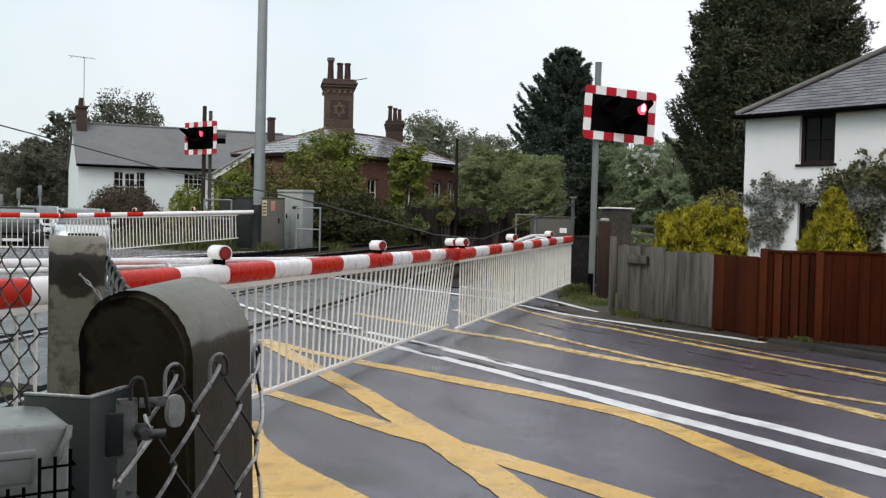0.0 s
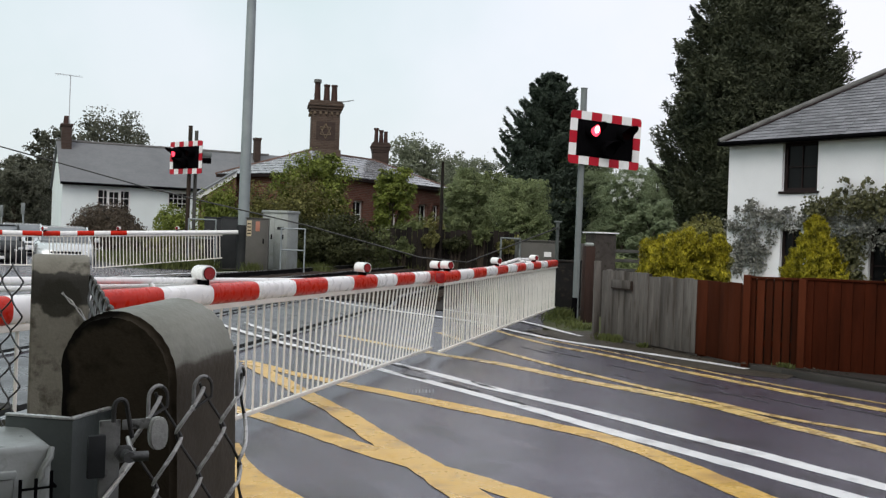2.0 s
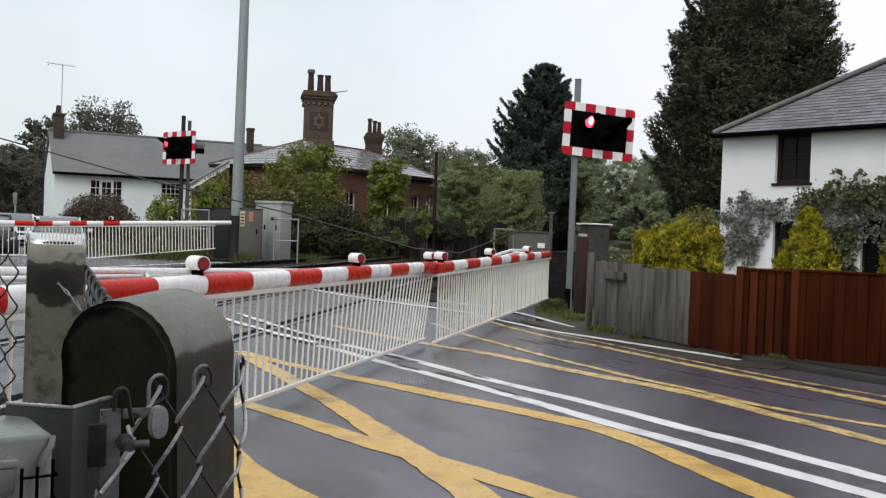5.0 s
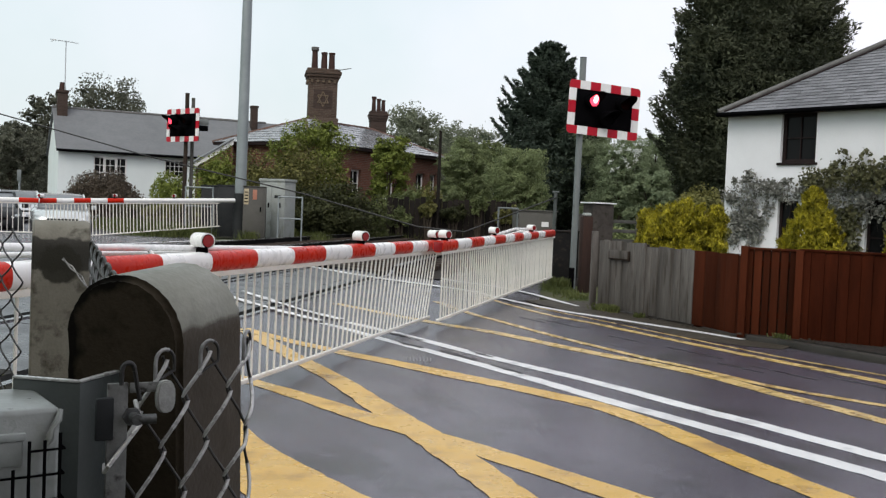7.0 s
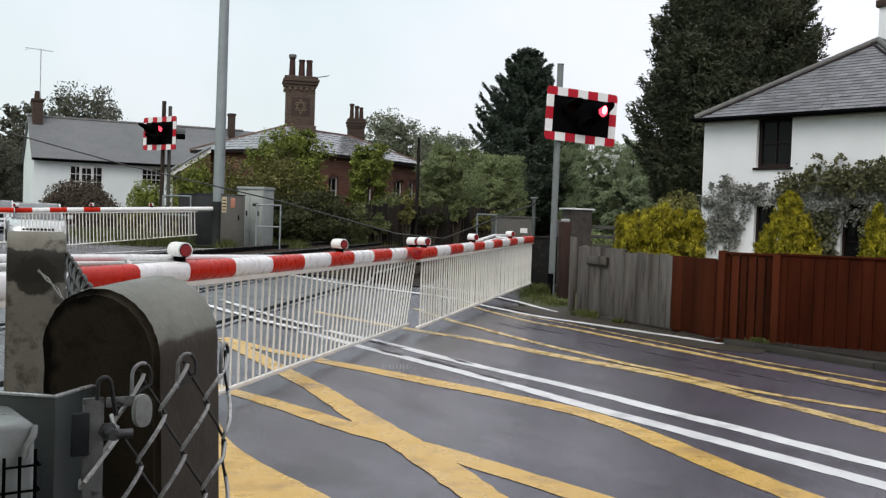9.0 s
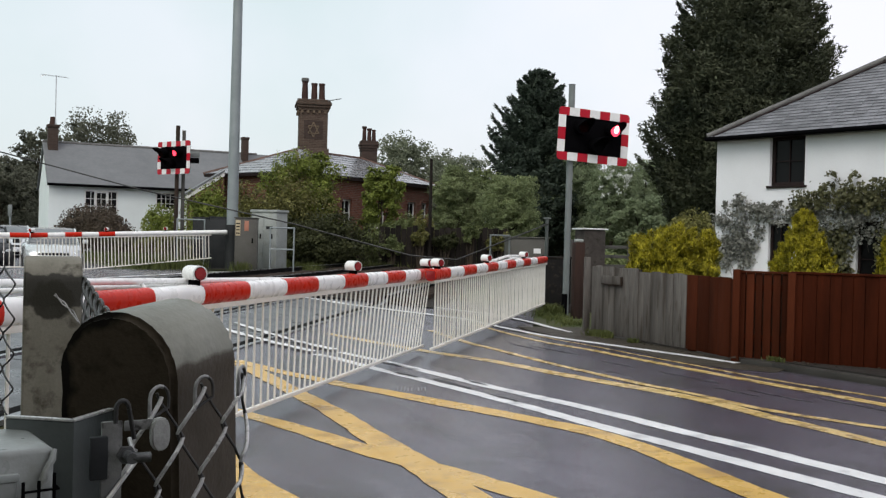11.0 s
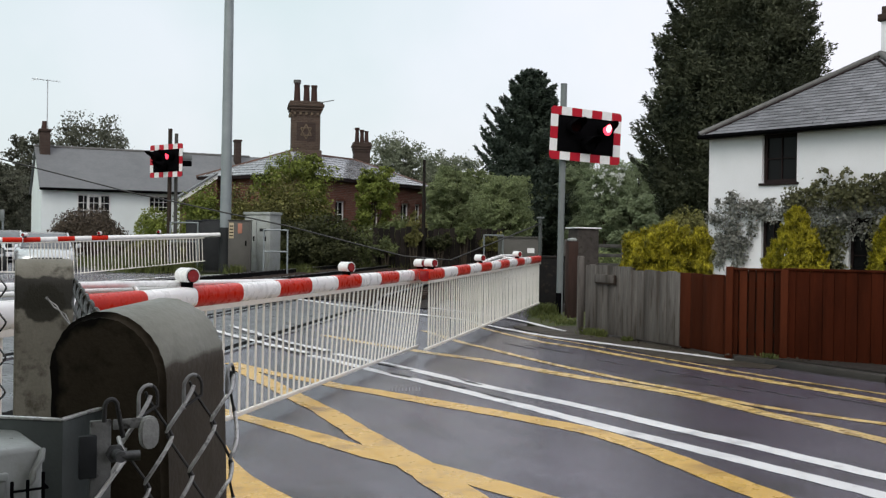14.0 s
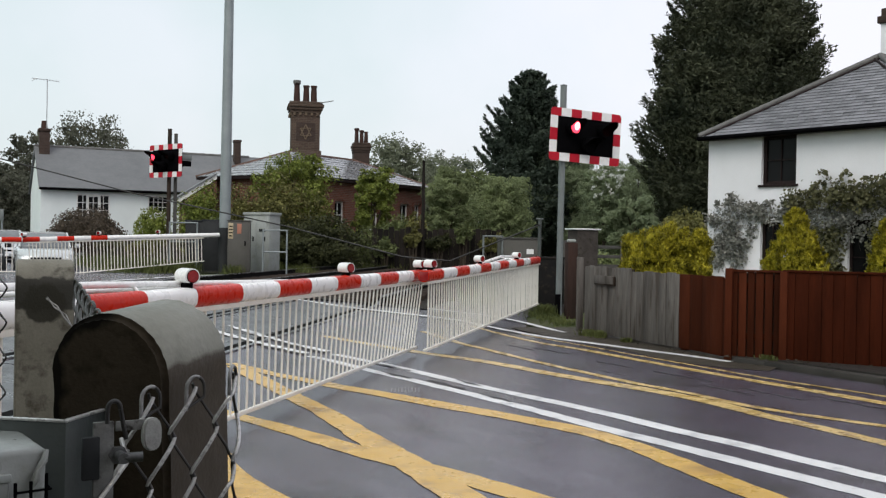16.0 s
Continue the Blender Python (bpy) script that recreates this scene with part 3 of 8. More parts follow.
def streaked(m, turn, lo, hi):
    """Long soft streaks along the road, where tyres have rubbed and water stands."""
    n, l = m.node_tree.nodes, m.node_tree.links
    p = n["Principled BSDF"]
    tc, mp, nz, r, k = [n.new("ShaderNode" + t) for t in ("TexCoord", "Mapping", "TexNoise", "MapRange", "Mix")]
    mp.vector_type = "TEXTURE"
    mp.inputs["Rotation"].default_value = (0, 0, radians(turn))
    mp.inputs["Scale"].default_value = (2.6, 0.7, 1.0)
    nz.inputs["Scale"].default_value, nz.inputs["Detail"].default_value, nz.inputs["Roughness"].default_value = 1.3, 4.0, 0.55
    l.new(tc.outputs["Object"], mp.inputs["Vector"])
    l.new(mp.outputs[0], nz.inputs["Vector"])
    r.inputs["From Min"].default_value, r.inputs["From Max"].default_value = 0.36, 0.62
    r.inputs["To Min"].default_value, r.inputs["To Max"].default_value = lo, hi
    l.new(nz.outputs["Fac"], r.inputs["Value"])
    src = p.inputs["Base Color"].links[0].from_socket
    k.data_type, k.blend_type = "RGBA", "MULTIPLY"
    k.inputs[0].default_value = 1.0
    l.new(src, k.inputs[6])
    l.new(r.outputs["Result"], k.inputs[7])
    l.new(k.outputs[2], p.inputs["Base Color"])
    r2 = n.new("ShaderNodeMapRange")
    r2.inputs["From Min"].default_value, r2.inputs["From Max"].default_value = 0.36, 0.62
    r2.inputs["To Min"].default_value, r2.inputs["To Max"].default_value = 0.27, 0.15
    l.new(nz.outputs["Fac"], r2.inputs["Value"])
    l.new(r2.outputs["Result"], p.inputs["Roughness"])


chipped(M["yellow"], (0.09, 0.075, 0.06), 16.0, 0.90)
chipped(M["yellow_worn"], (0.10, 0.09, 0.085), 11.0, 0.84)
chipped(M["white_line"], (0.12, 0.12, 0.125), 13.0, 0.91)
streaked(M["asphalt"], -64.5, 0.76, 1.12)


# ---- building helpers ----
def mesh_of(bm, name, material, smooth=None):
    me = bpy.data.meshes.new(name)
    bm.normal_update()
    bm.to_mesh(me)
    bm.free()
    for k in material if isinstance(material, (list, tuple)) else (material,):
        me.materials.append(M[k])
    if smooth:
        me.shade_smooth()
        me.set_sharp_from_angle(angle=radians(smooth))
    return me


def thing(name, m, label, category, group="", kind=""):
    ob = new(name)
    ob.empty_display_size = 0.1
    ob.matrix_world = m
    return tagged(ob, label, category, group, kind)


def part(name, bm, material, parent, label="", smooth=40, kind=""):
    me = bm if isinstance(bm, bpy.types.Mesh) else mesh_of(bm, name, material, smooth)
    ob = new(name, me)
    ob.parent = parent
    return tagged(ob, label, kind=kind)


def solid(name, bm, material, label, category, m=None, smooth=40, group="", kind=""):
    ob = new(name, mesh_of(bm, name, material, smooth))
    if m is not None:
        ob.matrix_world = m
    return tagged(ob, label, category, group, kind)


def box(bm, lo, hi, bevel=0.0, m=None, mat_index=0):
    r = bmesh.ops.create_cube(bm, size=1.0)
    c = [(a + b) / 2 for a, b in zip(lo, hi)]
    d = [b - a for a, b in zip(lo, hi)]
    bmesh.ops.transform(bm, matrix=Matrix.LocRotScale(c, None, d), verts=r["verts"])
    faces = {f for v in r["verts"] for f in v.link_faces}
    verts = r["verts"]
    if bevel:
        edges = list({e for v in verts for e in v.link_edges})
        res = bmesh.ops.bevel(bm, geom=edges, offset=bevel, segments=2, profile=0.5, affect="EDGES")
        faces = set(res["faces"]) | {f for f in faces if f.is_valid}
        verts = list({v for f in faces for v in f.verts})
    for f in faces:
        if f.is_valid:
            f.material_index = mat_index
    if m is not None:
        bmesh.ops.transform(bm, matrix=m, verts=verts)
    return verts


def tube(bm, pts, radius, seg=8, caps=True, mat_index=0, radii=None):
    """A round bar along a line of points."""
    pts = [Vector(p) for p in pts]
    rings = []
    side = None
    for i, p in enumerate(pts):
        d = (pts[min(i + 1, len(pts) - 1)] - pts[max(i - 1, 0)]).normalized()
        if side is None:
            side = d.cross(Vector((0, 0, 1)) if abs(d.z) < 0.9 else Vector((0, 1, 0))).normalized()
        side = (side - d * side.dot(d)).normalized()
        up = d.cross(side)
        r = radii[i] if radii else radius
        rings.append([bm.verts.new(p + (side * math.cos(a) + up * math.sin(a)) * r) for a in [2 * math.pi * k / seg for k in range(seg)]])
    faces = []
    for a, b in zip(rings, rings[1:]):
        for k in range(seg):
            faces.append(bm.faces.new((a[k], a[(k + 1) % seg], b[(k + 1) % seg], b[k])))
    if caps:
        faces += [bm.faces.new(rings[0][::-1]), bm.faces.new(rings[-1])]
    for f in faces:
        f.material_index = mat_index
    return rings


def prism(bm, outline, depth, axis="y", mat_index=0):
    """An outline in a plane, drawn out along an axis from 0 to depth."""
    def place(a, b, c):
        return {"y": (a, c, b), "x": (c, a, b), "z": (a, b, c)}[axis]
    lo = [bm.verts.new(place(a, b, 0)) for a, b in outline]
    hi = [bm.verts.new(place(a, b, depth)) for a, b in outline]
    fs = [bm.faces.new(lo), bm.faces.new(hi[::-1])]
    n = len(lo)
    for k in range(n):
        fs.append(bm.faces.new((lo[k], hi[k], hi[(k + 1) % n], lo[(k + 1) % n])))
    for f in fs:
        f.material_index = mat_index
    bmesh.ops.recalc_face_normals(bm, faces=fs)
    return fs


def face_to(p, d):
    """A pose at p whose local x runs along d (level) and z is up."""
    return Matrix.Translation(p) @ Matrix.Rotation(math.atan2(d[1], d[0]), 4, "Z")


# ---- the lie of the land ----
ACROSS = (-0.957, 0.29)      # from the near barrier to the far one
ALONG = (0.18, 0.984)        # the way of the rails
RAILN = (-0.984, 0.18)


def land(x, y):
    o = ACROSS[0] * x + ACROSS[1] * y
    return float(np.mean(np.interp([o - 0.9, o - 0.45, o, o + 0.45, o + 0.9], [3, 7, 12, 60], [0, 0.25, 0.35, 0.35])))


def sheet(name, xs, ys, lift, material, label, inside=None):
    """Part of the land as a grid."""
    bm = bmesh.new()
    grid = [[bm.verts.new((x, y, land(x, y) + lift)) for y in ys] for x in xs]
    for i in range(len(xs) - 1):
        for j in range(len(ys) - 1):
            bm.faces.new((grid[i][j], grid[i + 1][j], grid[i + 1][j + 1], grid[i][j + 1]))
    return solid(name, bm, material, label, "ground", kind="structure", smooth=60)


def smooth_line(pts, step=0.25):
    """A line through the points, rounded at the bends and cut into short steps."""
    pts = [Vector((p[0], p[1])) for p in pts]
    p = [2 * pts[0] - pts[1]] + pts + [2 * pts[-1] - pts[-2]]
    out = []
    for i in range(1, len(p) - 2):
        n = max(1, int((p[i + 1] - p[i]).length / step))
        for k in range(n):
            t = k / n
            a, b, c, d = p[i - 1:i + 3]
            out.append(0.5 * (2 * b + (c - a) * t + (2 * a - 5 * b + 4 * c - d) * t * t + (3 * b - a - 3 * c + d) * t ** 3))
    return out + [pts[-1]]


def ribbon(bm, pts, left, right, lift, rag=0.0, seed=0, step=0.25):
    """A flat strip on the land along a line, from left to right of it; rag: unevenness of its edges."""
    line = smooth_line(pts, step)
    rng = random.Random(seed)
    prev = None
    for i, p in enumerate(line):
        d = (line[min(i + 1, len(line) - 1)] - line[max(i - 1, 0)]).normalized()
        s = Vector((d.y, -d.x))
        row = []
        for w in np.linspace(left, right, 2 if abs(right - left) < 0.6 else 35):
            q = p + s * (w + rng.uniform(-rag, rag))
            row.append(bm.verts.new((q.x, q.y, land(q.x, q.y) + lift)))
        if prev:
            for k in range(len(row) - 1):
                bm.faces.new((prev[k], prev[k + 1], row[k + 1], row[k]))
        prev = row


# ---- ground, road, railway ----
def spread(lo, hi, near, far):
    """Steps that are fine between lo and hi and grow outside of it."""
    mid = list(np.arange(lo, hi, near))
    out = [hi * 1.0]
    while out[-1] < far:
        out.append(out[-1] + max(near, (out[-1] - hi) * 0.5 + near))
    back = [lo - near]
    while back[-1] > -far:
        back.append(back[-1] - max(near, (lo - back[-1]) * 0.5))
    return back[::-1] + mid + out


sheet("ground", spread(-14, 14, 0.8, 1500), spread(-4, 44, 0.8, 1500), -0.03, "ground", "rough grass and earth round the level crossing")
ROAD = [(8.6, -3.5), (5.5, 1.0), (2.2, 6.2), (-0.1, 10.3), (-2.6, 13.8), (-6.2, 19.5), (-9.8, 27), (-13, 36), (-16, 46), (-21, 70), (-26, 100)]
bm = bmesh.new()
ribbon(bm, ROAD, -3.9, 3.7, 0.0, step=0.2)
solid("road", bm, "asphalt", "wet dark asphalt road over the level crossing", "road", kind="structure")
bm = bmesh.new()
ribbon(bm, [(0.6, 12.8), (1.0, 16.0), (1.4, 19.2), (1.5, 20.2)], -2.2, 0.9, -0.008, 0.03, 5, step=0.3)
solid("road_apron", bm, "asphalt", "wet asphalt apron beside the railway road", "road", kind="structure")


def marking(name, pts, width, material, seed, label, lift=0.0025, rag=0.010):
    bm = bmesh.new()
    ribbon(bm, pts, -width / 2, width / 2, lift, rag, seed, 0.12)
    return solid(name, bm, material, label, "road marking", kind="structure", smooth=None, group="road markings")


def painted(name, rows, material, seed, label, lift=0.0025, rag=0.008):
    """A road marking whose width changes on its way; rows of x, y, width."""
    rng = random.Random(seed)
    k = [Vector(r) for r in rows]
    k = [2 * k[0] - k[1]] + k + [2 * k[-1] - k[-2]]
    line = []
    for a, b, c, d in zip(k, k[1:], k[2:], k[3:]):
        n = max(2, int((c.xy - b.xy).length / 0.1))
        for i in range(n):
            t = i / n
            line.append(0.5 * (2 * b + (c - a) * t + (2 * a - 5 * b + 4 * c - d) * t * t + (3 * b - a - 3 * c + d) * t ** 3))
    line.append(k[-2])
    bm = bmesh.new()
    prev = None
    for i, p in enumerate(line):
        d = (line[min(i + 1, len(line) - 1)].xy - line[max(i - 1, 0)].xy).normalized()
        row = []
        for side in (-0.5, -0.17, 0.17, 0.5):
            q = p.xy + Vector((d.y, -d.x)) * (p.z * side + (rng.uniform(-rag, rag) if abs(side) == 0.5 else 0.0))
            row.append(bm.verts.new((q.x, q.y, land(q.x, q.y) + lift)))
        if prev:
            for m in range(3):
                bm.faces.new((prev[m], prev[m + 1], row[m + 1], row[m]))
        prev = row
    return solid(name, bm, material, label, "road marking", kind="structure", smooth=None, group="road markings")


painted("centre_line", [(3.0, 4.2, 0.156), (2.36, 5.38, 0.156), (2.02, 5.96, 0.156), (1.68, 6.55, 0.152), (1.34, 7.13, 0.152), (1.03, 7.71, 0.147), (0.70, 8.29, 0.143), (0.35, 8.87, 0.143), (-0.01, 9.41, 0.138), (-0.33, 9.82, 0.138), (-0.77, 10.40, 0.129), (-1.07, 10.68, 0.120)], "white_line", 1, "white solid centre line, worn at the crossing")
painted("centre_line", [(3.2, 4.7, 0.156), (2.56, 5.83, 0.156), (2.24, 6.42, 0.156), (1.88, 7.02, 0.156), (1.56, 7.62, 0.152), (1.21, 8.20, 0.152), (0.83, 8.77, 0.147), (0.46, 9.36, 0.143), (0.09, 9.93, 0.138), (-0.22, 10.36, 0.138), (-0.48, 10.62, 0.129), (-0.82, 10.96, 0.120)], "white_line", 2, "white solid centre line, worn at the crossing")
painted("centre_line", [(-1.12, 10.74, 0.12), (-1.35, 10.98, 0.11), (-1.64, 11.28, 0.12), (-2.04, 11.75, 0.10), (-2.6, 12.5, 0.09)], "white_line", 20, "broken white centre line painted over the crossing panels", 0.021, 0.03)
painted("centre_line", [(-0.90, 11.04, 0.12), (-1.12, 11.24, 0.12), (-1.45, 11.62, 0.10), (-1.69, 11.92, 0.11), (-2.33, 12.86, 0.09)], "white_line", 21, "broken white centre line painted over the crossing panels", 0.021, 0.03)
painted("yellow_line", [(-1.75, 9.75, 0.15), (-1.20, 9.25, 0.17), (-0.84, 8.98, 0.19), (-0.65, 8.80, 0.20), (-0.36, 8.58, 0.21), (-0.03, 8.28, 0.23), (0.29, 7.96, 0.235), (0.61, 7.64, 0.225), (0.90, 7.31, 0.215), (1.19, 6.97, 0.225), (1.39, 6.62, 0.20), (1.54, 6.21, 0.205), (1.67, 5.78, 0.215), (1.80, 5.34, 0.22), (1.95, 4.90, 0.215), (2.25, 4.1, 0.21)], "yellow", 3, "yellow hatching line", 0.0035)
painted("yellow_line", [(-1.50, 7.45, 0.15), (-1.30, 7.27, 0.16), (-1.07, 7.05, 0.165), (-0.79, 6.77, 0.185), (-0.54, 6.47, 0.205), (-0.28, 6.14, 0.21), (0.05, 5.78, 0.205), (0.25, 5.56, 0.20), (0.45, 5.30, 0.20), (0.72, 4.96, 0.20), (0.95, 4.66, 0.20), (1.4, 4.1, 0.20)], "yellow", 4, "yellow hatching line", 0.0035)
painted("yellow_line", [(-1.66, 9.60, 0.18), (-1.47, 9.21, 0.20), (-1.23, 8.74, 0.19), (-0.95, 8.17, 0.185), (-0.68, 7.61, 0.19), (-0.44, 7.02, 0.205), (-0.22, 6.43, 0.215), (0.02, 5.83, 0.22), (0.22, 5.24, 0.225), (0.42, 4.63, 0.22), (0.62, 4.0, 0.22)], "yellow", 5, "broad yellow hatching line", 0.0045)
painted("yellow_line", [(-1.22, 6.2, 0.18), (-1.12, 5.75, 0.24), (-1.04, 5.50, 0.30), (-0.95, 5.25, 0.36), (-0.82, 5.00, 0.42), (-0.68, 4.74, 0.46), (-0.50, 4.45, 0.48), (-0.1, 3.9, 0.48)], "yellow", 6, "broad yellow edge marking, cracked", 0.0045)
painted("yellow_line", [(-1.1, 12.6, 0.148), (-0.3, 11.95, 0.163), (0.28, 11.45, 0.178), (0.73, 11.07, 0.192), (1.05, 10.65, 0.185), (1.41, 10.06, 0.192), (1.81, 9.46, 0.200), (2.22, 8.90, 0.192), (2.54, 8.30, 0.185), (2.79, 7.63, 0.178), (3.07, 6.98, 0.155), (3.5, 5.9, 0.148)], "yellow_worn", 7, "yellow hatching line, worn into double strokes", 0.0035)
painted("yellow_line", [(0.2, 14.0, 0.112), (0.67, 12.75, 0.112), (0.94, 12.20, 0.108), (1.23, 11.50, 0.100), (1.51, 10.79, 0.096), (1.82, 10.10, 0.104), (2.14, 9.41, 0.104), (2.52, 8.74, 0.104), (2.83, 8.06, 0.108), (3.33, 7.45, 0.112), (4.1, 6.7, 0.112)], "yellow_worn", 8, "thin yellow hatching line", 0.0045)
painted("yellow_line", [(0.95, 15.3, 0.096), (1.25, 14.45, 0.096), (1.48, 13.80, 0.096), (1.79, 13.06, 0.112), (2.17, 12.38, 0.128), (2.49, 11.65, 0.136), (2.82, 10.91, 0.140), (3.15, 10.19, 0.144), (3.50, 9.47, 0.152), (3.85, 8.76, 0.168), (4.6, 7.3, 0.168)], "yellow_worn", 9, "yellow line along the kerb", 0.0035)
painted("yellow_line", [(1.62, 14.3, 0.038), (1.86, 13.76, 0.045), (2.11, 13.23, 0.049), (2.38, 12.64, 0.053), (2.62, 12.03, 0.056), (2.89, 11.43, 0.060), (3.15, 10.83, 0.060), (3.42, 10.23, 0.060), (3.70, 9.65, 0.060), (4.05, 9.08, 0.060), (4.9, 7.6, 0.060)], "yellow_worn", 11, "thin worn yellow line beside the kerb", 0.0045)
painted("edge_line", [(0.95, 15.9, 0.120), (1.22, 15.33, 0.128), (1.43, 14.92, 0.136), (1.71, 14.37, 0.136), (2.02, 13.81, 0.144), (2.37, 13.30, 0.152), (2.71, 12.78, 0.144), (3.04, 12.27, 0.144), (3.40, 11.75, 0.144), (3.67, 11.25, 0.104)], "white_line", 10, "white edge line beside the verge", 0.006)
painted("edge_line", [(1.2, 17.6, 0.14), (1.62, 16.98, 0.14), (1.92, 16.25, 0.13), (2.10, 15.55, 0.12), (2.32, 14.75, 0.08)], "white_line", 15, "thin white line at the grass verge", 0.009)
marking("edge_line", [(-1.0, 19.65), (-0.62, 19.2), (-0.19, 18.55), (0.32, 18.0), (0.82, 17.72), (1.2, 17.55)], 0.20, "white_line", 12, "white edge line across the railway", 0.007)
marking("edge_line", [(-2.3, 18.1), (-1.59, 17.4), (-1.13, 16.95), (-0.2, 16.5), (0.29, 16.3), (0.74, 16.05), (0.95, 15.9)], 0.19, "white_line", 13, "white line across the railway", 0.018)
painted("edge_line", [(-6.68, 21.3, 0.10), (-6.2, 23.2, 0.13), (-5.65, 25.3, 0.15), (-4.85, 27.3, 0.15)], "white_line", 16, "worn white line on the far side of the crossing", 0.02, 0.05)
# places where the centre line has broken away
for k, rows_ in enumerate(([(0.18, 9.34, 0.03), (0.30, 9.16, 0.10), (0.42, 8.98, 0.05), (0.50, 8.86, 0.02)], [(0.46, 9.46, 0.02), (0.56, 9.24, 0.05), (0.66, 9.06, 0.02)], [(-0.30, 9.86, 0.02), (-0.12, 9.62, 0.07), (0.02, 9.44, 0.02)], [(0.62, 8.60, 0.02), (0.74, 8.36, 0.045), (0.84, 8.16, 0.02)], [(-0.40, 10.46, 0.02), (-0.18, 10.22, 0.05), (0.02, 9.98, 0.02)])):
    painted("road_scar", rows_, "scar", 60 + k, "dark scar where the white line has broken away", 0.0055, 0.02)
# ragged cracks in the lane beside the kerb
for k, (x, y, long_, w) in enumerate(((1.95, 11.75, 1.1, 0.035), (2.42, 10.55, 0.7, 0.03), (2.95, 9.55, 0.9, 0.04), (3.42, 8.45, 0.8, 0.03), (3.05, 8.75, 0.6, 0.025), (1.55, 12.2, 0.8, 0.03), (3.95, 7.95, 0.9, 0.035), (2.2, 9.9, 0.5, 0.02))):
    painted("road_scar", [(x - 0.43 * long_ * q, y + 0.90 * long_ * q, w * (0.3 + 2.6 * q * (1 - q))) for q in (0.0, 0.25, 0.5, 0.75, 1.0)], "scar", 80 + k, "dark ragged crack in the wet road surface", 0.003, 0.02)
# row of thin pale bars on the road
bars = thing("pale_bars", Matrix(), "row of faint pale bars on the road", "road marking", kind="structure")
for k in range(9):
    bm = bmesh.new()
    ribbon(bm, [(-0.15 + k * 0.03, 8.58 + k * 0.006), (-0.15 + k * 0.03, 8.80 + k * 0.006)], -0.0042, 0.0042, 0.004)
    part("bar", bm, "bar_worn", bars, smooth=None)

# railway: two tracks, rails sunk in the road
def rail_point(o, s):
    """The place o metres across the rails and s metres along them."""
    return (RAILN[0] * o + ALONG[0] * s, RAILN[1] * o + ALONG[1] * s)


bm = bmesh.new()
for o0, o1 in ((2.9, 9.6),):
    rows_ = []
    for s in np.arange(17.5, 130, 1.2):
        rows_.append([bm.verts.new((*rail_point(o, s), land(*rail_point(o, s)) + 0.012 + 0.02 * math.sin((o - o0) / (o1 - o0) * math.pi))) for o in np.linspace(o0, o1, 9)])
    for a, b in zip(rows_, rows_[1:]):
        for k in range(8):
            bm.faces.new((a[k], b[k], b[k + 1], a[k + 1]))
solid("ballast", bm, "ballast", "brown wet ballast bed of the railway", "ballast", kind="stuff", smooth=60)
for i, o in enumerate((3.76, 5.2, 7.1, 8.54)):
    rail = thing("rail", Matrix(), "steel running rail, rusty sides, sunk into the road at the crossing", "rail", "rails")
    for name, w, lift, material, s0 in (("groove", 0.15, 0.013, "groove_black", 2.0), ("head", 0.06, 0.016, "rail_top", 2.0), ("web", 0.075, 0.0, "groove_black", 17.6)):
        bm = bmesh.new()
        prev = None
        for s in np.arange(s0, 130, 0.8):
            row = []
            up = 0.0 if s < 17.5 else 0.14
            for side, dz in ((-1, 0), (-1, 1), (1, 1), (1, 0)):
                x, y = rail_point(o + side * w / 2 + (0.07 if name == "groove" else 0), s)
                row.append(bm.verts.new((x, y, land(x, y) + (lift + (up if name == "head" else 0.135 if name == "web" else up * 0.3) if dz else -0.02 if name != "head" or s < 17.5 else 0.13))))
            if prev:
                for k in range(3):
                    bm.faces.new((prev[k], row[k], row[k + 1], prev[k + 1]))
            prev = row
        bmesh.ops.recalc_face_normals(bm, faces=bm.faces)
        part(name, bm, material, rail, smooth=None)
# sleepers between the rails beyond the road
sl = bmesh.new()
box(sl, (-1.25, -0.12, 0), (1.25, 0.12, 0.09), 0.01)
sl = mesh_of(sl, "sleeper", "wood_dark", None)
for c in (4.48, 7.82):
    for k in range(60):
        s = 18.0 + k * 0.7
        x, y = rail_point(c, s)
        ob = new("sleeper", sl)
        ob.matrix_world = face_to((x, y, land(x, y) - 0.035), RAILN)
        tagged(ob, "dark wet timber sleeper in the ballast", "sleeper", "sleepers")
# deck panels of the crossing between the rails
for o0, o1 in ((3.86, 5.10), (5.32, 7.0), (7.2, 8.44)):
    deck = thing("crossing_deck", Matrix(), "worn grey crossing panels between the rails", "crossing deck", "crossing decks", "structure")
    for k in range(6):
        bm = bmesh.new()
        s0 = 6.2 + k * 1.8
        vs = [(*rail_point(o, s), 0) for o, s in ((o0, s0), (o1, s0), (o1, s0 + 1.78), (o0, s0 + 1.78))]
        vs = [bm.verts.new((x, y, land(x, y) + 0.008 + 0.002 * (k % 2))) for x, y, z in vs]
        bm.faces.new(vs)
        g = bmesh.ops.extrude_face_region(bm, geom=bm.faces[:])
        bmesh.ops.translate(bm, vec=(0, 0, -0.05), verts=[v for v in g["geom"] if isinstance(v, bmesh.types.BMVert)])
        bmesh.ops.recalc_face_normals(bm, faces=bm.faces)
        part("panel", bm, "patch", deck, smooth=None)

# verge and pavement on the fence side
FENCE = [(2.60, 14.64), (3.43, 12.53), (3.72, 11.50), (4.84, 10.76), (7.4, 9.1)]
bm = bmesh.new()
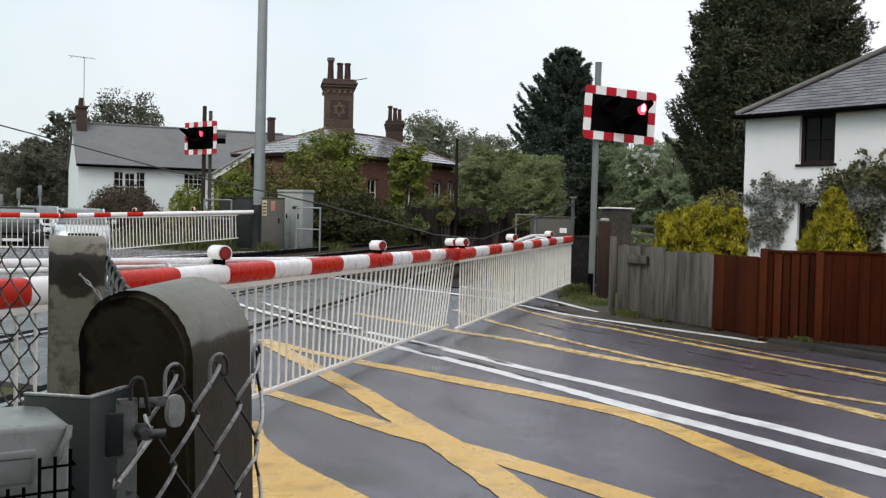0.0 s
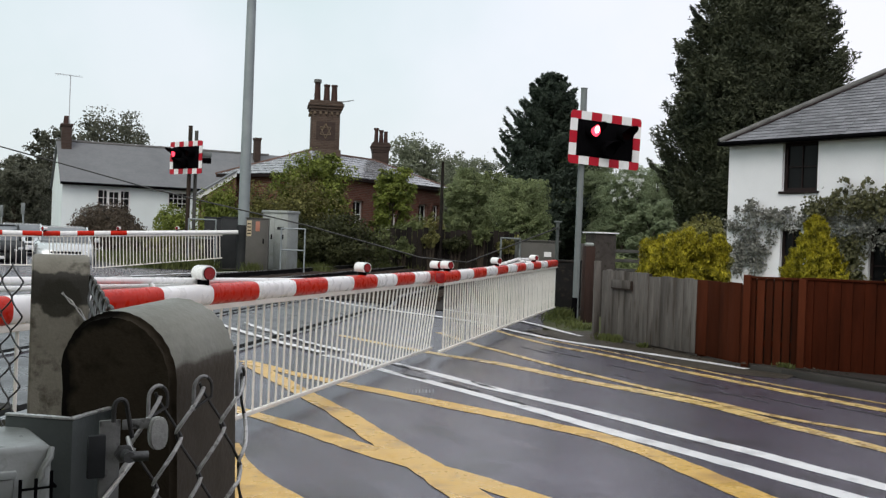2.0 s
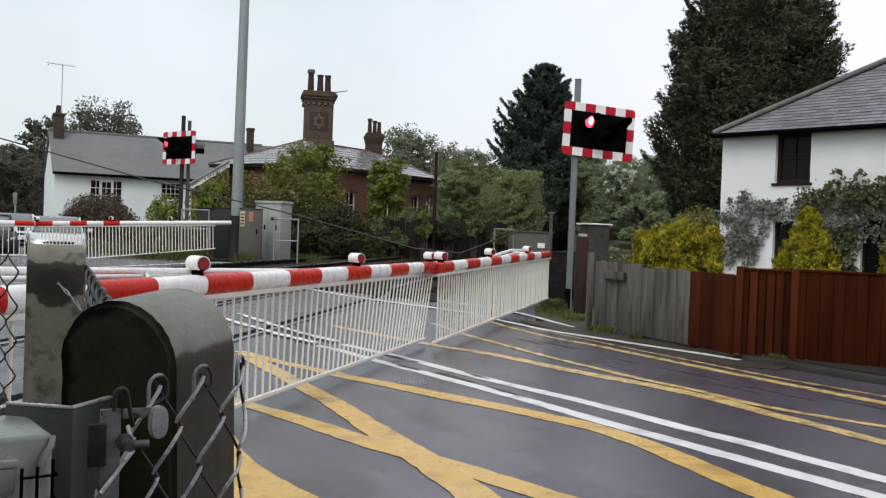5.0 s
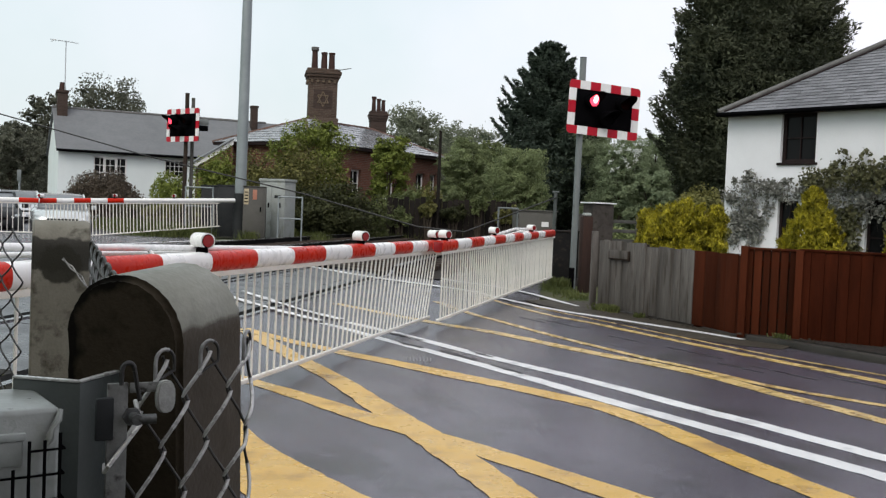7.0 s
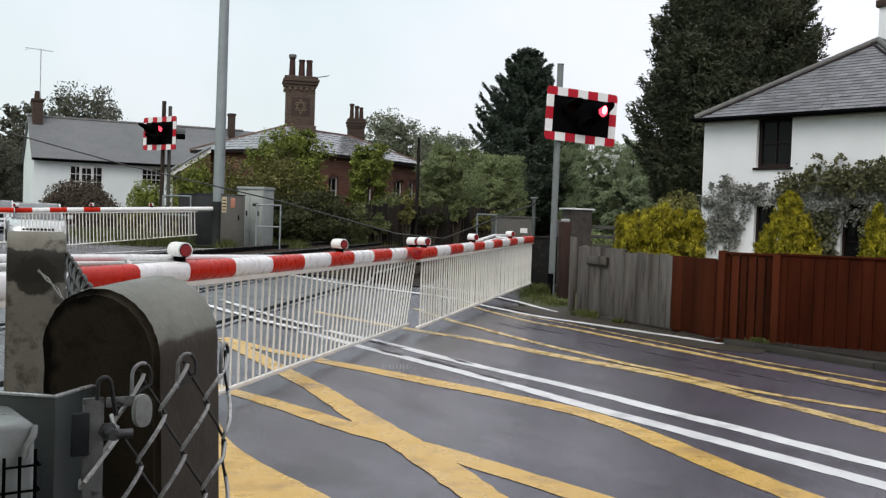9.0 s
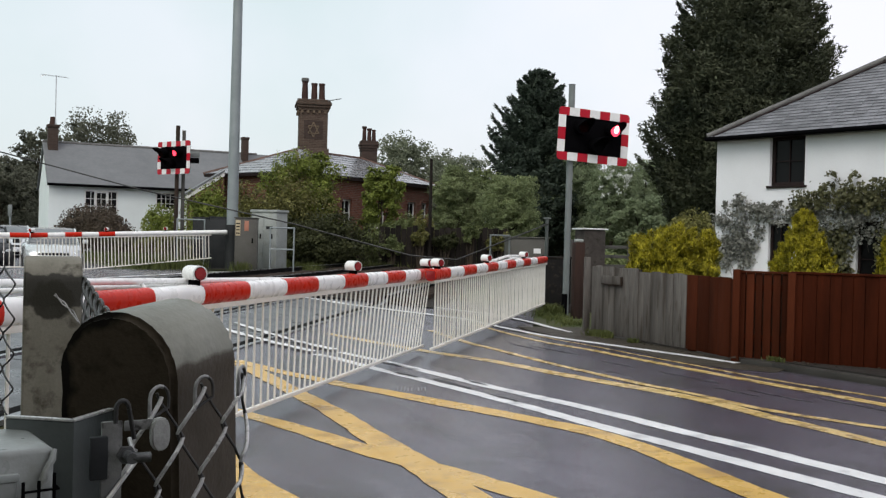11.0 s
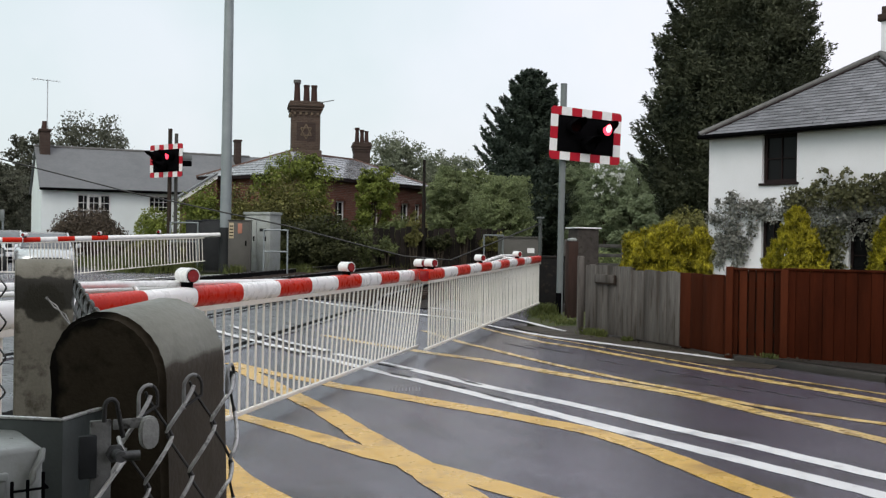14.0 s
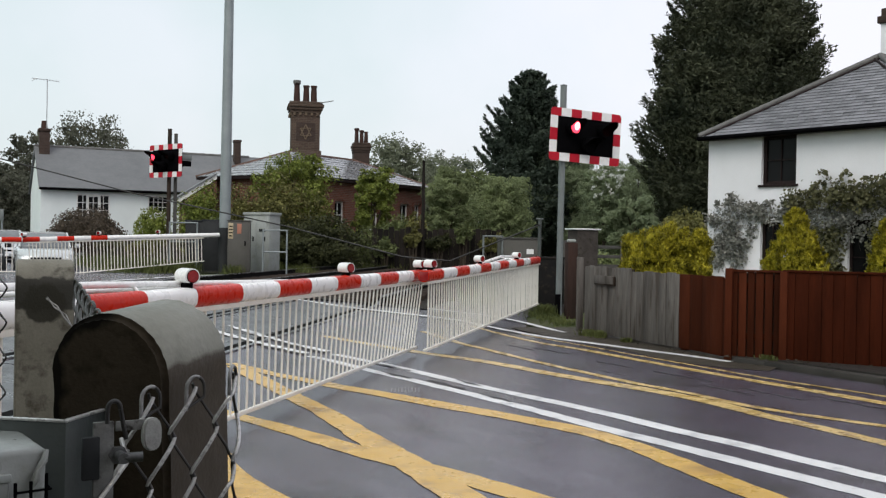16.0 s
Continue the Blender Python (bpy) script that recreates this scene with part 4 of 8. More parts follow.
ribbon(bm, [(2.2, 15.6), (2.52, 14.55), (3.35, 12.45), (3.66, 11.45), (4.2, 11.0)], -0.6, 0.66, 0.004, 0.03, 3)
solid("verge", bm, "dirt", "wet gritty dirt strip below the fence", "verge", kind="structure")
bm = bmesh.new()
ribbon(bm, [(-7.0, 28.0), (-8.85, 31.9), (-11.2, 36.8)], -1.3, 1.9, 0.006, 0.05, 5)
solid("verge", bm, "ground", "rough grass bank between the far road and the cabinets", "verge", kind="structure")
KERB = [(3.80, 11.32), (4.06, 11.0), (4.77, 9.65), (5.6, 8.1), (7.0, 5.4)]
kerb = thing("kerb", Matrix(), "dark wet kerb stones of the pavement", "kerb", kind="structure")
kp = smooth_line(KERB, 0.9)
for a, b in zip(kp, kp[1:]):
    bm = bmesh.new()
    L = (b - a).length
    box(bm, (0.004, -0.13, -0.1), (L - 0.004, 0.0, 0.055), 0.012)
    bmesh.ops.transform(bm, matrix=face_to((a.x, a.y, 0), (b - a).normalized()), verts=bm.verts)
    part("kerb_stone", bm, "kerb", kerb)
bm = bmesh.new()
out_ = [(3.75, 11.45), (3.95, 11.22), (4.2, 11.05), (4.92, 9.7), (5.75, 8.15), (7.2, 5.4), (9, 6), (8.5, 9.0), (4.9, 10.9), (3.8, 11.6)]
prism(bm, out_, 0.05, "z")
solid("pavement", bm, "pavement", "wet asphalt pavement in front of the brown fence", "pavement", kind="structure", smooth=None)


# ---- barriers ----
def barrier(p, d, length, label, red_first, lamps, height=1.0, brace=0, start=0.0, band=0.66, plain=0.0, skirt_to=None, rise=0.0, step=0.13, gap=0.0, drop=0.0, lean_end=0, lens_side=-1, cuts=(), bar_r=0.0085, jitter=0.006):
    """A lifting barrier with striped boom and hanging skirt; local x from its foot to its tip."""
    ob = thing("crossing_barrier", face_to(p, d) @ Matrix.Rotation(-math.atan2(rise, length), 4, "Y"), label, "barrier", "crossing barriers")
    R = 0.063
    x, red = start, red_first
    if plain:
        bm = bmesh.new()
        tube(bm, [(start, 0, height - R), (plain, 0, height - R)], R, 16)
        part("white_band", bm, "white_paint", ob, smooth=50)
        x = plain
    cuts = list(cuts)
    while x < length - 0.02:
        w = cuts.pop(0) - x if cuts else min(band, length - x)
        bm = bmesh.new()
        r = R + (0.002 if red else 0)
        sec = [(math.copysign(abs(math.cos(a)) ** 0.75, math.cos(a)) * r * 0.95, math.copysign(abs(math.sin(a)) ** 0.75, math.sin(a)) * r) for a in [2 * math.pi * k / 18 for k in range(18)]]
        prism(bm, sec, w, "x")
        for v in bm.verts:
            v.co += Vector((x, 0, height - R))
        part("red_band" if red else "white_band", bm, "red_paint" if red else "white_paint", ob, smooth=50)
        x, red = x + w, not red
    part("end_cap", boxed((length + 0.001, -0.05, height - R - 0.05), (length + 0.008, 0.05, height - R + 0.05), 0.003), "lens_red", ob, "dark red end cap")
    s1 = length - 0.06 if skirt_to is None else skirt_to
    s0 = s1 - math.tan(math.radians(lean_end)) * (height - 2 * R - 0.12)
    bm = bmesh.new()
    box(bm, (start + 0.1 + gap, -0.016, 0.10), (s0, 0.016, 0.130), 0.005)
    for v in bm.verts:
        v.co.z -= drop * (v.co.x / length - 0.4)
    part("bottom_rail", bm, "skirt_white", ob)
    bm = bmesh.new()
    box(bm, (start + 0.1 + gap, -0.03, height - 2 * R - 0.03), (s1, 0.03, height - 2 * R + 0.004), 0.004)
    part("top_rail", bm, "skirt_white", ob)
    bm = bmesh.new()
    tube(bm, [(0, 0, 0.12), (0, 0, height - 2 * R - 0.02)], bar_r, 6)
    bar = mesh_of(bm, "skirt_bar", "skirt_white", 60)
    n = int((s1 - start - gap - 0.12) / step)
    rng = random.Random(int(length * 100))
    for k in range(n):
        b = part("skirt_bar", bar, None, ob)
        lean = math.radians(lean_end) * max(0.0, (k / n - 0.45) / 0.55) + rng.uniform(-jitter, jitter)
        along = start + gap + 0.17 + k * step
        hang = height - 2 * R - 0.02
        long_ = (hang - 0.12 + drop * (along / length - 0.4)) / (hang - 0.12) / math.cos(lean)
        b.matrix_local = Matrix.Translation((along, 0, hang)) @ Matrix.Rotation(lean, 4, "Y") @ Matrix.Diagonal((1, 1, long_, 1)) @ Matrix.Translation((0, 0, -hang))
    for k, x in enumerate(lamps):
        spot = Matrix.Translation((x, 0, height)) @ Matrix.Rotation(radians(-32), 4, "Z")
        foot = part("lamp_foot", boxed((-0.026, -0.03, -0.01), (0.026, 0.03, 0.028), 0.006), "black", ob)
        bm = bmesh.new()
        sec = [(0.05 * math.cos(a), 0.065 + 0.05 * math.sin(a)) for a in np.linspace(-0.25 * math.pi, 1.25 * math.pi, 15)]
        prism(bm, sec, 0.125, "y")
        bmesh.ops.translate(bm, vec=(0, -0.0625, 0), verts=bm.verts)
        lamp = part("marker_lamp", bm, "white_paint", ob, "white lamp with a red lens", smooth=50)
        foot.matrix_local = lamp.matrix_local = spot
        bm = bmesh.new()
        tube(bm, [(0, lens_side * 0.060, 0.067), (0, lens_side * 0.070, 0.067)], 0.036, 18)
        part("lens", bm, "lens_red", lamp)
        bm = bmesh.new()
        ring = [(0.038 * math.cos(a), lens_side * 0.066, 0.067 + 0.038 * math.sin(a)) for a in np.linspace(0, 2 * math.pi, 19)]
        tube(bm, ring, 0.0028, 6)
        part("lens_ring", bm, "black", lamp)
    if brace < 0:
        for a, b, c, r in (((5.9, -0.02, 0.99), (2.4, -0.40, 1.02), (1.35, -0.27, 1.0), 0.024), ((5.2, -0.04, 0.97), (2.4, -0.30, 0.98), (1.35, -0.2, 0.96), 0.018)):
            bm = bmesh.new()
            tube(bm, [a, b, c], r, 10)
            part("stay", bm, "white_paint", ob, "white stay tube along the boom")
        bm = bmesh.new()
        tube(bm, [(2.4, 0, height - 0.06), (2.4, -0.42, 1.01)], 0.012, 8)
        part("strut", bm, "white_paint", ob)
    if brace > 0:
        for a, b, r in (((4.3, 0.0, 0.985), (-0.3, 0.16 * brace, 1.085), 0.019), ((4.0, 0.03 * brace, 0.975), (-0.3, 0.30 * brace, 1.03), 0.014)):
            bm = bmesh.new()
            tube(bm, [a, b], r, 10)
            part("stay", bm, "white_paint", ob, "white stay tube along the boom")
        for bx, by, bz in ((0.4, 0.13, 1.06), (2.2, 0.07, 1.02)):
            bm = bmesh.new()
            tube(bm, [(bx, 0, height - 0.06), (bx, by * brace, bz)], 0.012, 8)
            part("strut", bm, "white_paint", ob)
    return ob


def boxed(lo, hi, bevel=0.0):
    bm = bmesh.new()
    box(bm, lo, hi, bevel)
    return bm


def machine(p, d, size, label, material="dark_box"):
    """The pedestal that lifts a barrier."""
    ob = thing("barrier_machine", face_to(p, d), label, "barrier machine", "barrier machines")
    w, dp, h = size
    part("body", boxed((-w / 2, -dp / 2, 0.06), (w / 2, dp / 2, h - 0.04), 0.012), material, ob)
    part("lid", boxed((-w / 2 - 0.015, -dp / 2 - 0.015, h - 0.04), (w / 2 + 0.015, dp / 2 + 0.015, h), 0.01), material, ob)
    part("door", boxed((-w / 2 + 0.05, -dp / 2 - 0.012, 0.14), (w / 2 - 0.05, -dp / 2 - 0.002, h - 0.12), 0.004), material, ob)
    part("plinth", boxed((-w / 2 - 0.06, -dp / 2 - 0.06, -0.1), (w / 2 + 0.06, dp / 2 + 0.06, 0.06), 0.01), "kerb", ob)
    return ob


B1, B1E = Vector((-2.03, 3.40)), Vector((0.195, 11.85))
d1 = (B1E - B1).normalized()
barrier((B1.x, B1.y, 0.02), d1, (B1E - B1).length, "red and white lowered barrier boom with white hanging skirt", False, (2.69, 5.70, 8.38), 1.0, 1, -0.53, 0.65, gap=0.05, rise=-0.03, lean_end=27, cuts=(0.23, 0.88, 1.55, 2.13, 2.72))
machine((B1.x - 0.35 * d1.x, B1.y - 0.35 * d1.y - 0.35, 0), d1, (0.7, 0.45, 1.15), "dark grey barrier machine at the foot of the near boom")
B2, B2E = Vector((2.62, 19.2)), Vector((0.150, 10.90))
d2 = (B2E - B2).normalized()
barrier((B2.x, B2.y, 0.10), d2, (B2E - B2).length, "red and white lowered boom with cream skirt beside the signal", True, (3.08, 5.88, 8.4), 1.0, -1, 0.95, 0.665, gap=-0.258, cuts=(2.022,), rise=-0.10, lens_side=1, step=0.115, bar_r=0.0105, jitter=0.03)
B3, B3E = Vector((-5.45, 28.75)), Vector((-10.0, 26.05))
d3 = (B3E - B3).normalized()
barrier((B3.x, B3.y, 0.50), d3, (B3E - B3).length, "far lowered boom, white with red and white tip, white skirt", True, (1.75, 3.35, 5.22), 1.0, 0, 0.0, 0.43, 3.14, rise=-0.22, lens_side=1, step=0.09, gap=0.36, drop=0.30, bar_r=0.013)
B4, B4E = Vector((-15.2, 24.0)), Vector((-9.96, 25.92))
d4 = (B4E - B4).normalized()
barrier((B4.x, B4.y, 0.24), d4, (B4E - B4).length, "far red and white lowered boom before the waiting cars", True, (5.6, 2.0), 1.0, 0, -0.55, 0.47, rise=0.04, lens_side=-1)


# ---- signals ----
def wigwag(m, label, tilt, turned=0.0, far=False):
    """A crossing signal: post, black board with red and white border, two red lamps and one amber; local -y is its front."""
    ob = thing("crossing_signal", m, label, "crossing signal", "crossing signals")
    top = 4.36
    bm = bmesh.new()
    tube(bm, [(0, 0, -0.1), (0, 0, top)], 0.062, 16)
    part("post", bm, "steel_grey" if not far else "wood_dark", ob)
    bm = bmesh.new()
    tube(bm, [(0, 0, top - 0.001), (0, 0, top + 0.01)], 0.066, 16)
    part("post_cap", bm, "dark_box", ob)
    part("post_clamp", boxed((-0.1, -0.085, 3.35), (0.1, 0.09, 3.41), 0.006), "dark_box", ob)
    bm = bmesh.new()
    tube(bm, [(-0.055, -0.05, -0.1), (-0.05, -0.05, 0.40)], 0.05, 10)
    part("cable_box", bm, "black", ob)
    W, H = (1.56, 1.0) if not far else (1.64, 0.98)
    spot = Matrix.Translation((0.43 if not far else 0.0, -0.13, 3.40)) @ Matrix.Rotation(radians(turned), 4, "Z") @ Matrix.Rotation(radians(tilt), 4, "Y")
    bm = bmesh.new()
    box(bm, (-W / 2 + 0.02, 0.0, -H / 2 + 0.02), (W / 2 - 0.02, 0.03, H / 2 - 0.02), 0.012)
    board = part("backboard", bm, "black", ob, "matt black board")
    board.matrix_local = spot
    # border of red and white plates
    def plate(x0, x1, z0, z1, red, corner=None):
        r = 0.07
        if corner:
            sx, sz = corner
            cx, cz = (x1 - r if sx > 0 else x0 + r), (z1 - r if sz > 0 else z0 + r)
            o = [(cx + sx * r * math.cos(a), cz + sz * r * math.sin(a)) for a in np.linspace(0, math.pi / 2, 6)]
            far_x, far_z = (x0 if sx > 0 else x1), (z0 if sz > 0 else z1)
            o = [(o[0][0], far_z)] + o + [(far_x, o[-1][1]), (far_x, far_z)]
        else:
            o = [(x0, z0), (x1, z0), (x1, z1), (x0, z1)]
        bm = bmesh.new()
        prism(bm, o, 0.012, "y")
        bmesh.ops.translate(bm, vec=(0, -0.012, 0), verts=bm.verts)
        p = part("red_plate" if red else "white_plate", bm, "sign_red" if red else "sign_white", board, smooth=None)
    e = 0.155
    xs = np.linspace(-W / 2, W / 2, 8)
    zs = np.linspace(-H / 2, H / 2, 6)
    for k in range(7):
        for s in (-1, 1):
            c = (-1, s) if k == 0 else (1, s) if k == 6 else None
            z0, z1 = (H / 2 - e, H / 2) if s > 0 else (-H / 2, -H / 2 + e)
            plate(xs[k], xs[k + 1], z0, z1, k % 2 == 0, c)
    for k in range(1, 4):
        for s in (-1, 1):
            x0, x1 = (W / 2 - e, W / 2) if s > 0 else (-W / 2, -W / 2 + e)
            z0, z1 = -H / 2 + e + (k - 1) * (H - 2 * e) / 3, -H / 2 + e + k * (H - 2 * e) / 3
            plate(x0, x1, z0, z1, k % 2 == 0)
    lamps = []
    for name, x, z in (("red_lamp", -0.345, 0.14), ("red_lamp", 0.345, 0.14), ("amber_lamp", 0.0, -0.17)):
        bm = bmesh.new()
        tube(bm, [(x, 0, z), (x, -0.05, z), (x, -0.19, z)], 0.15, 20, radii=[0.10, 0.14, 0.15])
        lamp = part(name, bm, "black", board)
        bm = bmesh.new()
        tube(bm, [(x, -0.188, z), (x, -0.198, z), (x, -0.206, z)], 0.105, 20, radii=[0.11, 0.108, 0.06])
        part("lens", bm, "lens_dark" if name == "red_lamp" else "black", lamp)
        # hood over the lens
        bm = bmesh.new()
        inner, outer = [], []
        for a in np.linspace(-0.25 * math.pi, 1.25 * math.pi, 18):
            for lst, r in ((outer, 0.135), (inner, 0.122)):
                reach = 0.05 + 0.27 * max(0.0, math.sin(a)) ** 0.7
                lst.append((bm.verts.new((x + r * math.cos(a), -0.18, z + r * math.sin(a))), bm.verts.new((x + r * math.cos(a), -0.18 - reach, z + r * math.sin(a)))))
        for k in range(17):
            bm.faces.new((outer[k][0], outer[k + 1][0], outer[k + 1][1], outer[k][1]))
            bm.faces.new((inner[k][0], inner[k][1], inner[k + 1][1], inner[k + 1][0]))
            bm.faces.new((outer[k][1], outer[k + 1][1], inner[k + 1][1], inner[k][1]))
        part("hood", bm, "black", lamp)
        lamps.append((x, z))
    # the glowing lamp that swings from one red lens to the other
    bm = bmesh.new()
    tube(bm, [(0, -0.208, 0), (0, -0.216, 0), (0, -0.222, 0)], 0.1, 20, radii=[0.115, 0.11, 0.08])
    bmesh.ops.scale(bm, vec=(0.86, 1, 1.04), verts=bm.verts)
    lit = part("lit_lamp", bm, "lit", board, "glowing red light")
    bm = bmesh.new()
    tube(bm, [(0, -0.2225, 0), (0, -0.230, 0)], 0.055, 16, radii=[0.066, 0.045])
    bmesh.ops.scale(bm, vec=(0.74, 1, 1.12), verts=bm.verts)
    bmesh.ops.rotate(bm, cent=(0, 0, 0), matrix=Matrix.Rotation(radians(16), 3, "Y"), verts=bm.verts)
    bmesh.ops.translate(bm, vec=(0.02, 0, 0.01), verts=bm.verts)
    part("lamp_core", bm, "lit" if far else "lit_core", lit)
    lit.location = (lamps[1][0], 0, lamps[1][1])
    return ob, lit, lamps


near_signal, near_lit, LAMPS = wigwag(pose(2.83, 18.8, -0.02, 0, 0.4, 24), "crossing signal, red and white border, one red lamp lit", 2.0, -2)
far_signal, far_lit, LAMPS_FAR = wigwag(pose(-7.27, 30.1, 0.23, 0, 0.3, -42), "far crossing signal with red and white border on dark post", 0.0, 0, True)
far_post = thing("signal_post", pose(-7.12, 30.3, 0.28), "grey signal post beside the far signal, its signal facing away", "signal post")
bm = bmesh.new()
tube(bm, [(0, 0, -0.1), (0, 0, 4.2)], 0.055, 14)
part("post", bm, "grey_box", far_post)
part("lamp_head", boxed((0.1, -0.12, 3.22), (0.46, 0.05, 3.38), 0.02), "black", far_post)
part("backboard", boxed((-0.3, 0.02, 3.40), (0.47, 0.05, 3.58), 0.02), "steel_grey", far_post)

# ---- mast, cabinets and rails by the far barrier ----
bm = bmesh.new()
tube(bm, [(0, 0, 0.2), (0, 0, 2.2), (0, 0, 12.5)], 0.15, 20, radii=[0.165, 0.16, 0.115])
mast = thing("lighting_mast", pose(-5.38, 29.0, 0.1, 0, 0.2, 0), "tall pale galvanised steel mast beside grey cabinets", "mast")
part("shaft", bm, "mast", mast)
part("base_collar", boxed((-0.24, -0.24, 0.12), (0.24, 0.24, 0.24), 0.02), "dark_box", mast)
bm = bmesh.new()
tube(bm, [(0, 0, 0.24), (0, 0, 1.55)], 0.185, 18)
part("dark_sleeve", bm, "dark_box", mast)
machine((-5.66, 29.25, 0.33), (1, 0.06), (0.72, 0.6, 1.55), "dark grey barrier machine at the foot of the far boom")


def cabinet(p, yaw, size, material, label, cap=0.05, doors=1):
    ob = thing("equipment_cabinet", pose(*p, 0, 0, yaw), label, "cabinet", "equipment cabinets")
    w, d, h = size
    part("body", boxed((-w / 2, -d / 2, 0), (w / 2, d / 2, h - cap), 0.01), material, ob)
    part("roof", boxed((-w / 2 - 0.03, -d / 2 - 0.03, h - cap), (w / 2 + 0.03, d / 2 + 0.03, h), 0.012), material, ob)
    part("plinth", boxed((-w / 2 - 0.02, -d / 2 - 0.02, -0.15), (w / 2 + 0.02, d / 2 + 0.02, 0.03), 0.005), "kerb", ob)
    for k in range(doors):
        x0 = -w / 2 + 0.04 + k * (w - 0.08) / doors
        x1 = x0 + (w - 0.08) / doors - 0.015
        door = part("door", boxed((x0, -d / 2 - 0.016, 0.08), (x1, -d / 2 - 0.002, h - cap - 0.06), 0.004), material, ob)
        part("handle", boxed((x1 - 0.10, -d / 2 - 0.035, h * 0.52), (x1 - 0.06, -d / 2 - 0.014, h * 0.52 + 0.14), 0.004), "black", door)
    return ob


c1 = cabinet((-4.83, 28.3, 0.36), 6, (0.62, 0.5, 1.50), "grey_box", "grey relay cabinet with yellow and orange notices", 0.02)
part("notice", boxed((-0.29, -0.272, 0.98), (-0.16, -0.268, 1.42), 0.001), "label_yellow", c1, "yellow notice")
part("notice", boxed((-0.05, -0.272, 1.12), (0.07, -0.268, 1.40), 0.001), "label_orange", c1, "orange notice")
for k in range(4):
    part("notice_bar", boxed((-0.275, -0.2755, 1.04 + k * 0.09), (-0.175, -0.2725, 1.07 + k * 0.09), 0.0), "black", c1, "unreadable printed line")
c2 = cabinet((-4.36, 29.4, 0.36), -24, (0.86, 0.6, 1.76), "light_box", "pale grey tall relay cabinet with two doors", 0.08, 2)
part("notice", boxed((-0.32, -0.322, 1.30), (-0.20, -0.318, 1.42), 0.001), "sign_white", c2, "small white notice")
part("vent", boxed((0.10, -0.33, 1.20), (0.32, -0.318, 1.28), 0.004), "dark_box", c2)
cabinet((-6.2, 30.4, 0.36), 3, (1.15, 0.5, 1.52), "dark_box", "low dark grey cabinet behind the far boom", 0.04)


def handrail(m, w, h, label, material="steel_grey", mids=(0.5,)):
    ob = thing("handrail", m, label, "handrail", "handrails")
    for x in (0, w):
        bm = bmesh.new()
        tube(bm, [(x, 0, -0.1), (x, 0, h)], 0.024, 10)
        part("upright", bm, material, ob)
    for z in [h - 0.02] + [h * q for q in mids]:
        bm = bmesh.new()
        tube(bm, [(0, 0, z), (w, 0, z)], 0.022, 10)
        part("bar", bm, material, ob)
    return ob


handrail(pose(-4.12, 28.0, 0.36, 0, 0, 4), 0.66, 1.25, "grey tubular guard rail beside the pale cabinet", "mast")
handrail(pose(-7.1, 29.6, 0.36, 0, 0, 2), 0.8, 1.45, "grey tubular guard rail behind the far boom", "mast", (0.6,))
# equipment on the railway beyond the signal post
cabinet((2.70, 24.6, 0.28), 8, (1.0, 0.5, 1.20), "grey_box", "grey equipment box with a white label beyond the near barrier", 0.03)
part("label", boxed((0.12, -0.274, 0.80), (0.30, -0.268, 0.92), 0.0), "sign_white", bpy.data.objects["equipment_cabinet.003"], "small white label")
handrail(pose(1.78, 24.2, 0.27, 0, 0, 10), 0.48, 1.25, "grey guard rail beside the equipment box", "steel_grey")
bm = bmesh.new()
tube(bm, [(0, 0, -0.1), (0, 0, 1.66)], 0.042, 12)
gp = thing("gate_post", pose(3.02, 23.2, 0.25), "grey post beyond the near barrier", "post")
part("shaft", bm, "steel_paint", gp)
part("cap", boxed((-0.08, -0.06, 1.655), (0.08, 0.06, 1.685), 0.006), "steel_grey", gp)
machine((2.78, 19.75, 0.05), d2, (0.62, 0.5, 1.02), "black barrier machine beside the signal post", "machine_black")

# old gate pier and timber post behind the signal
pier = thing("gate_pier", pose(3.56, 19.9, 0, 0, 0, 20), "dark weathered gate pier with a pale stone cap", "gate pier")
part("shaft", boxed((-0.35, -0.2, -0.1), (0.13, 0.2, 1.62), 0.02), "pier_stone", pier)
part("capstone", boxed((-0.40, -0.24, 1.62), (0.17, 0.24, 1.650), 0.010), "sign_white", pier)
tp = thing("timber_post", pose(2.925, 18.0, 0, 0, 0, 12), "dark brown old timber gate post", "post")
part("shaft", boxed((-0.095, -0.09, -0.1), (0.095, 0.09, 1.36), 0.015), "wood_red", tp)
part("cap", boxed((-0.075, -0.07, 1.36), (0.075, 0.07, 1.42), 0.028), "light_box", tp, "pale worn cap")
for x, y, h in ((3.02, 16.4, 0.98), (2.585, 15.05, 1.13)):
    solid("fence_post", boxed((-0.045, -0.04, -0.1), (0.045, 0.04, h), 0.01), "fence_grey", "grey weathered fence post", "post", pose(x, y, 0, 0, 0, 10), group="fence posts")
lat = thing("lattice_fence", pose(3.25, 21.2, 0.1, 0, 0, -20), "dark open timber fence behind the pier", "fence")
for k in range(5):
    part("rail", boxed((0, -0.02, 0.35 + k * 0.2), (2.6, 0.02, 0.42 + k * 0.2), 0.004), "slat_grey", lat)
for k in range(5):
    part("post", boxed((k * 0.62, -0.05, -0.1), (k * 0.62 + 0.09, 0.05, 1.32), 0.006), "slat_grey", lat)


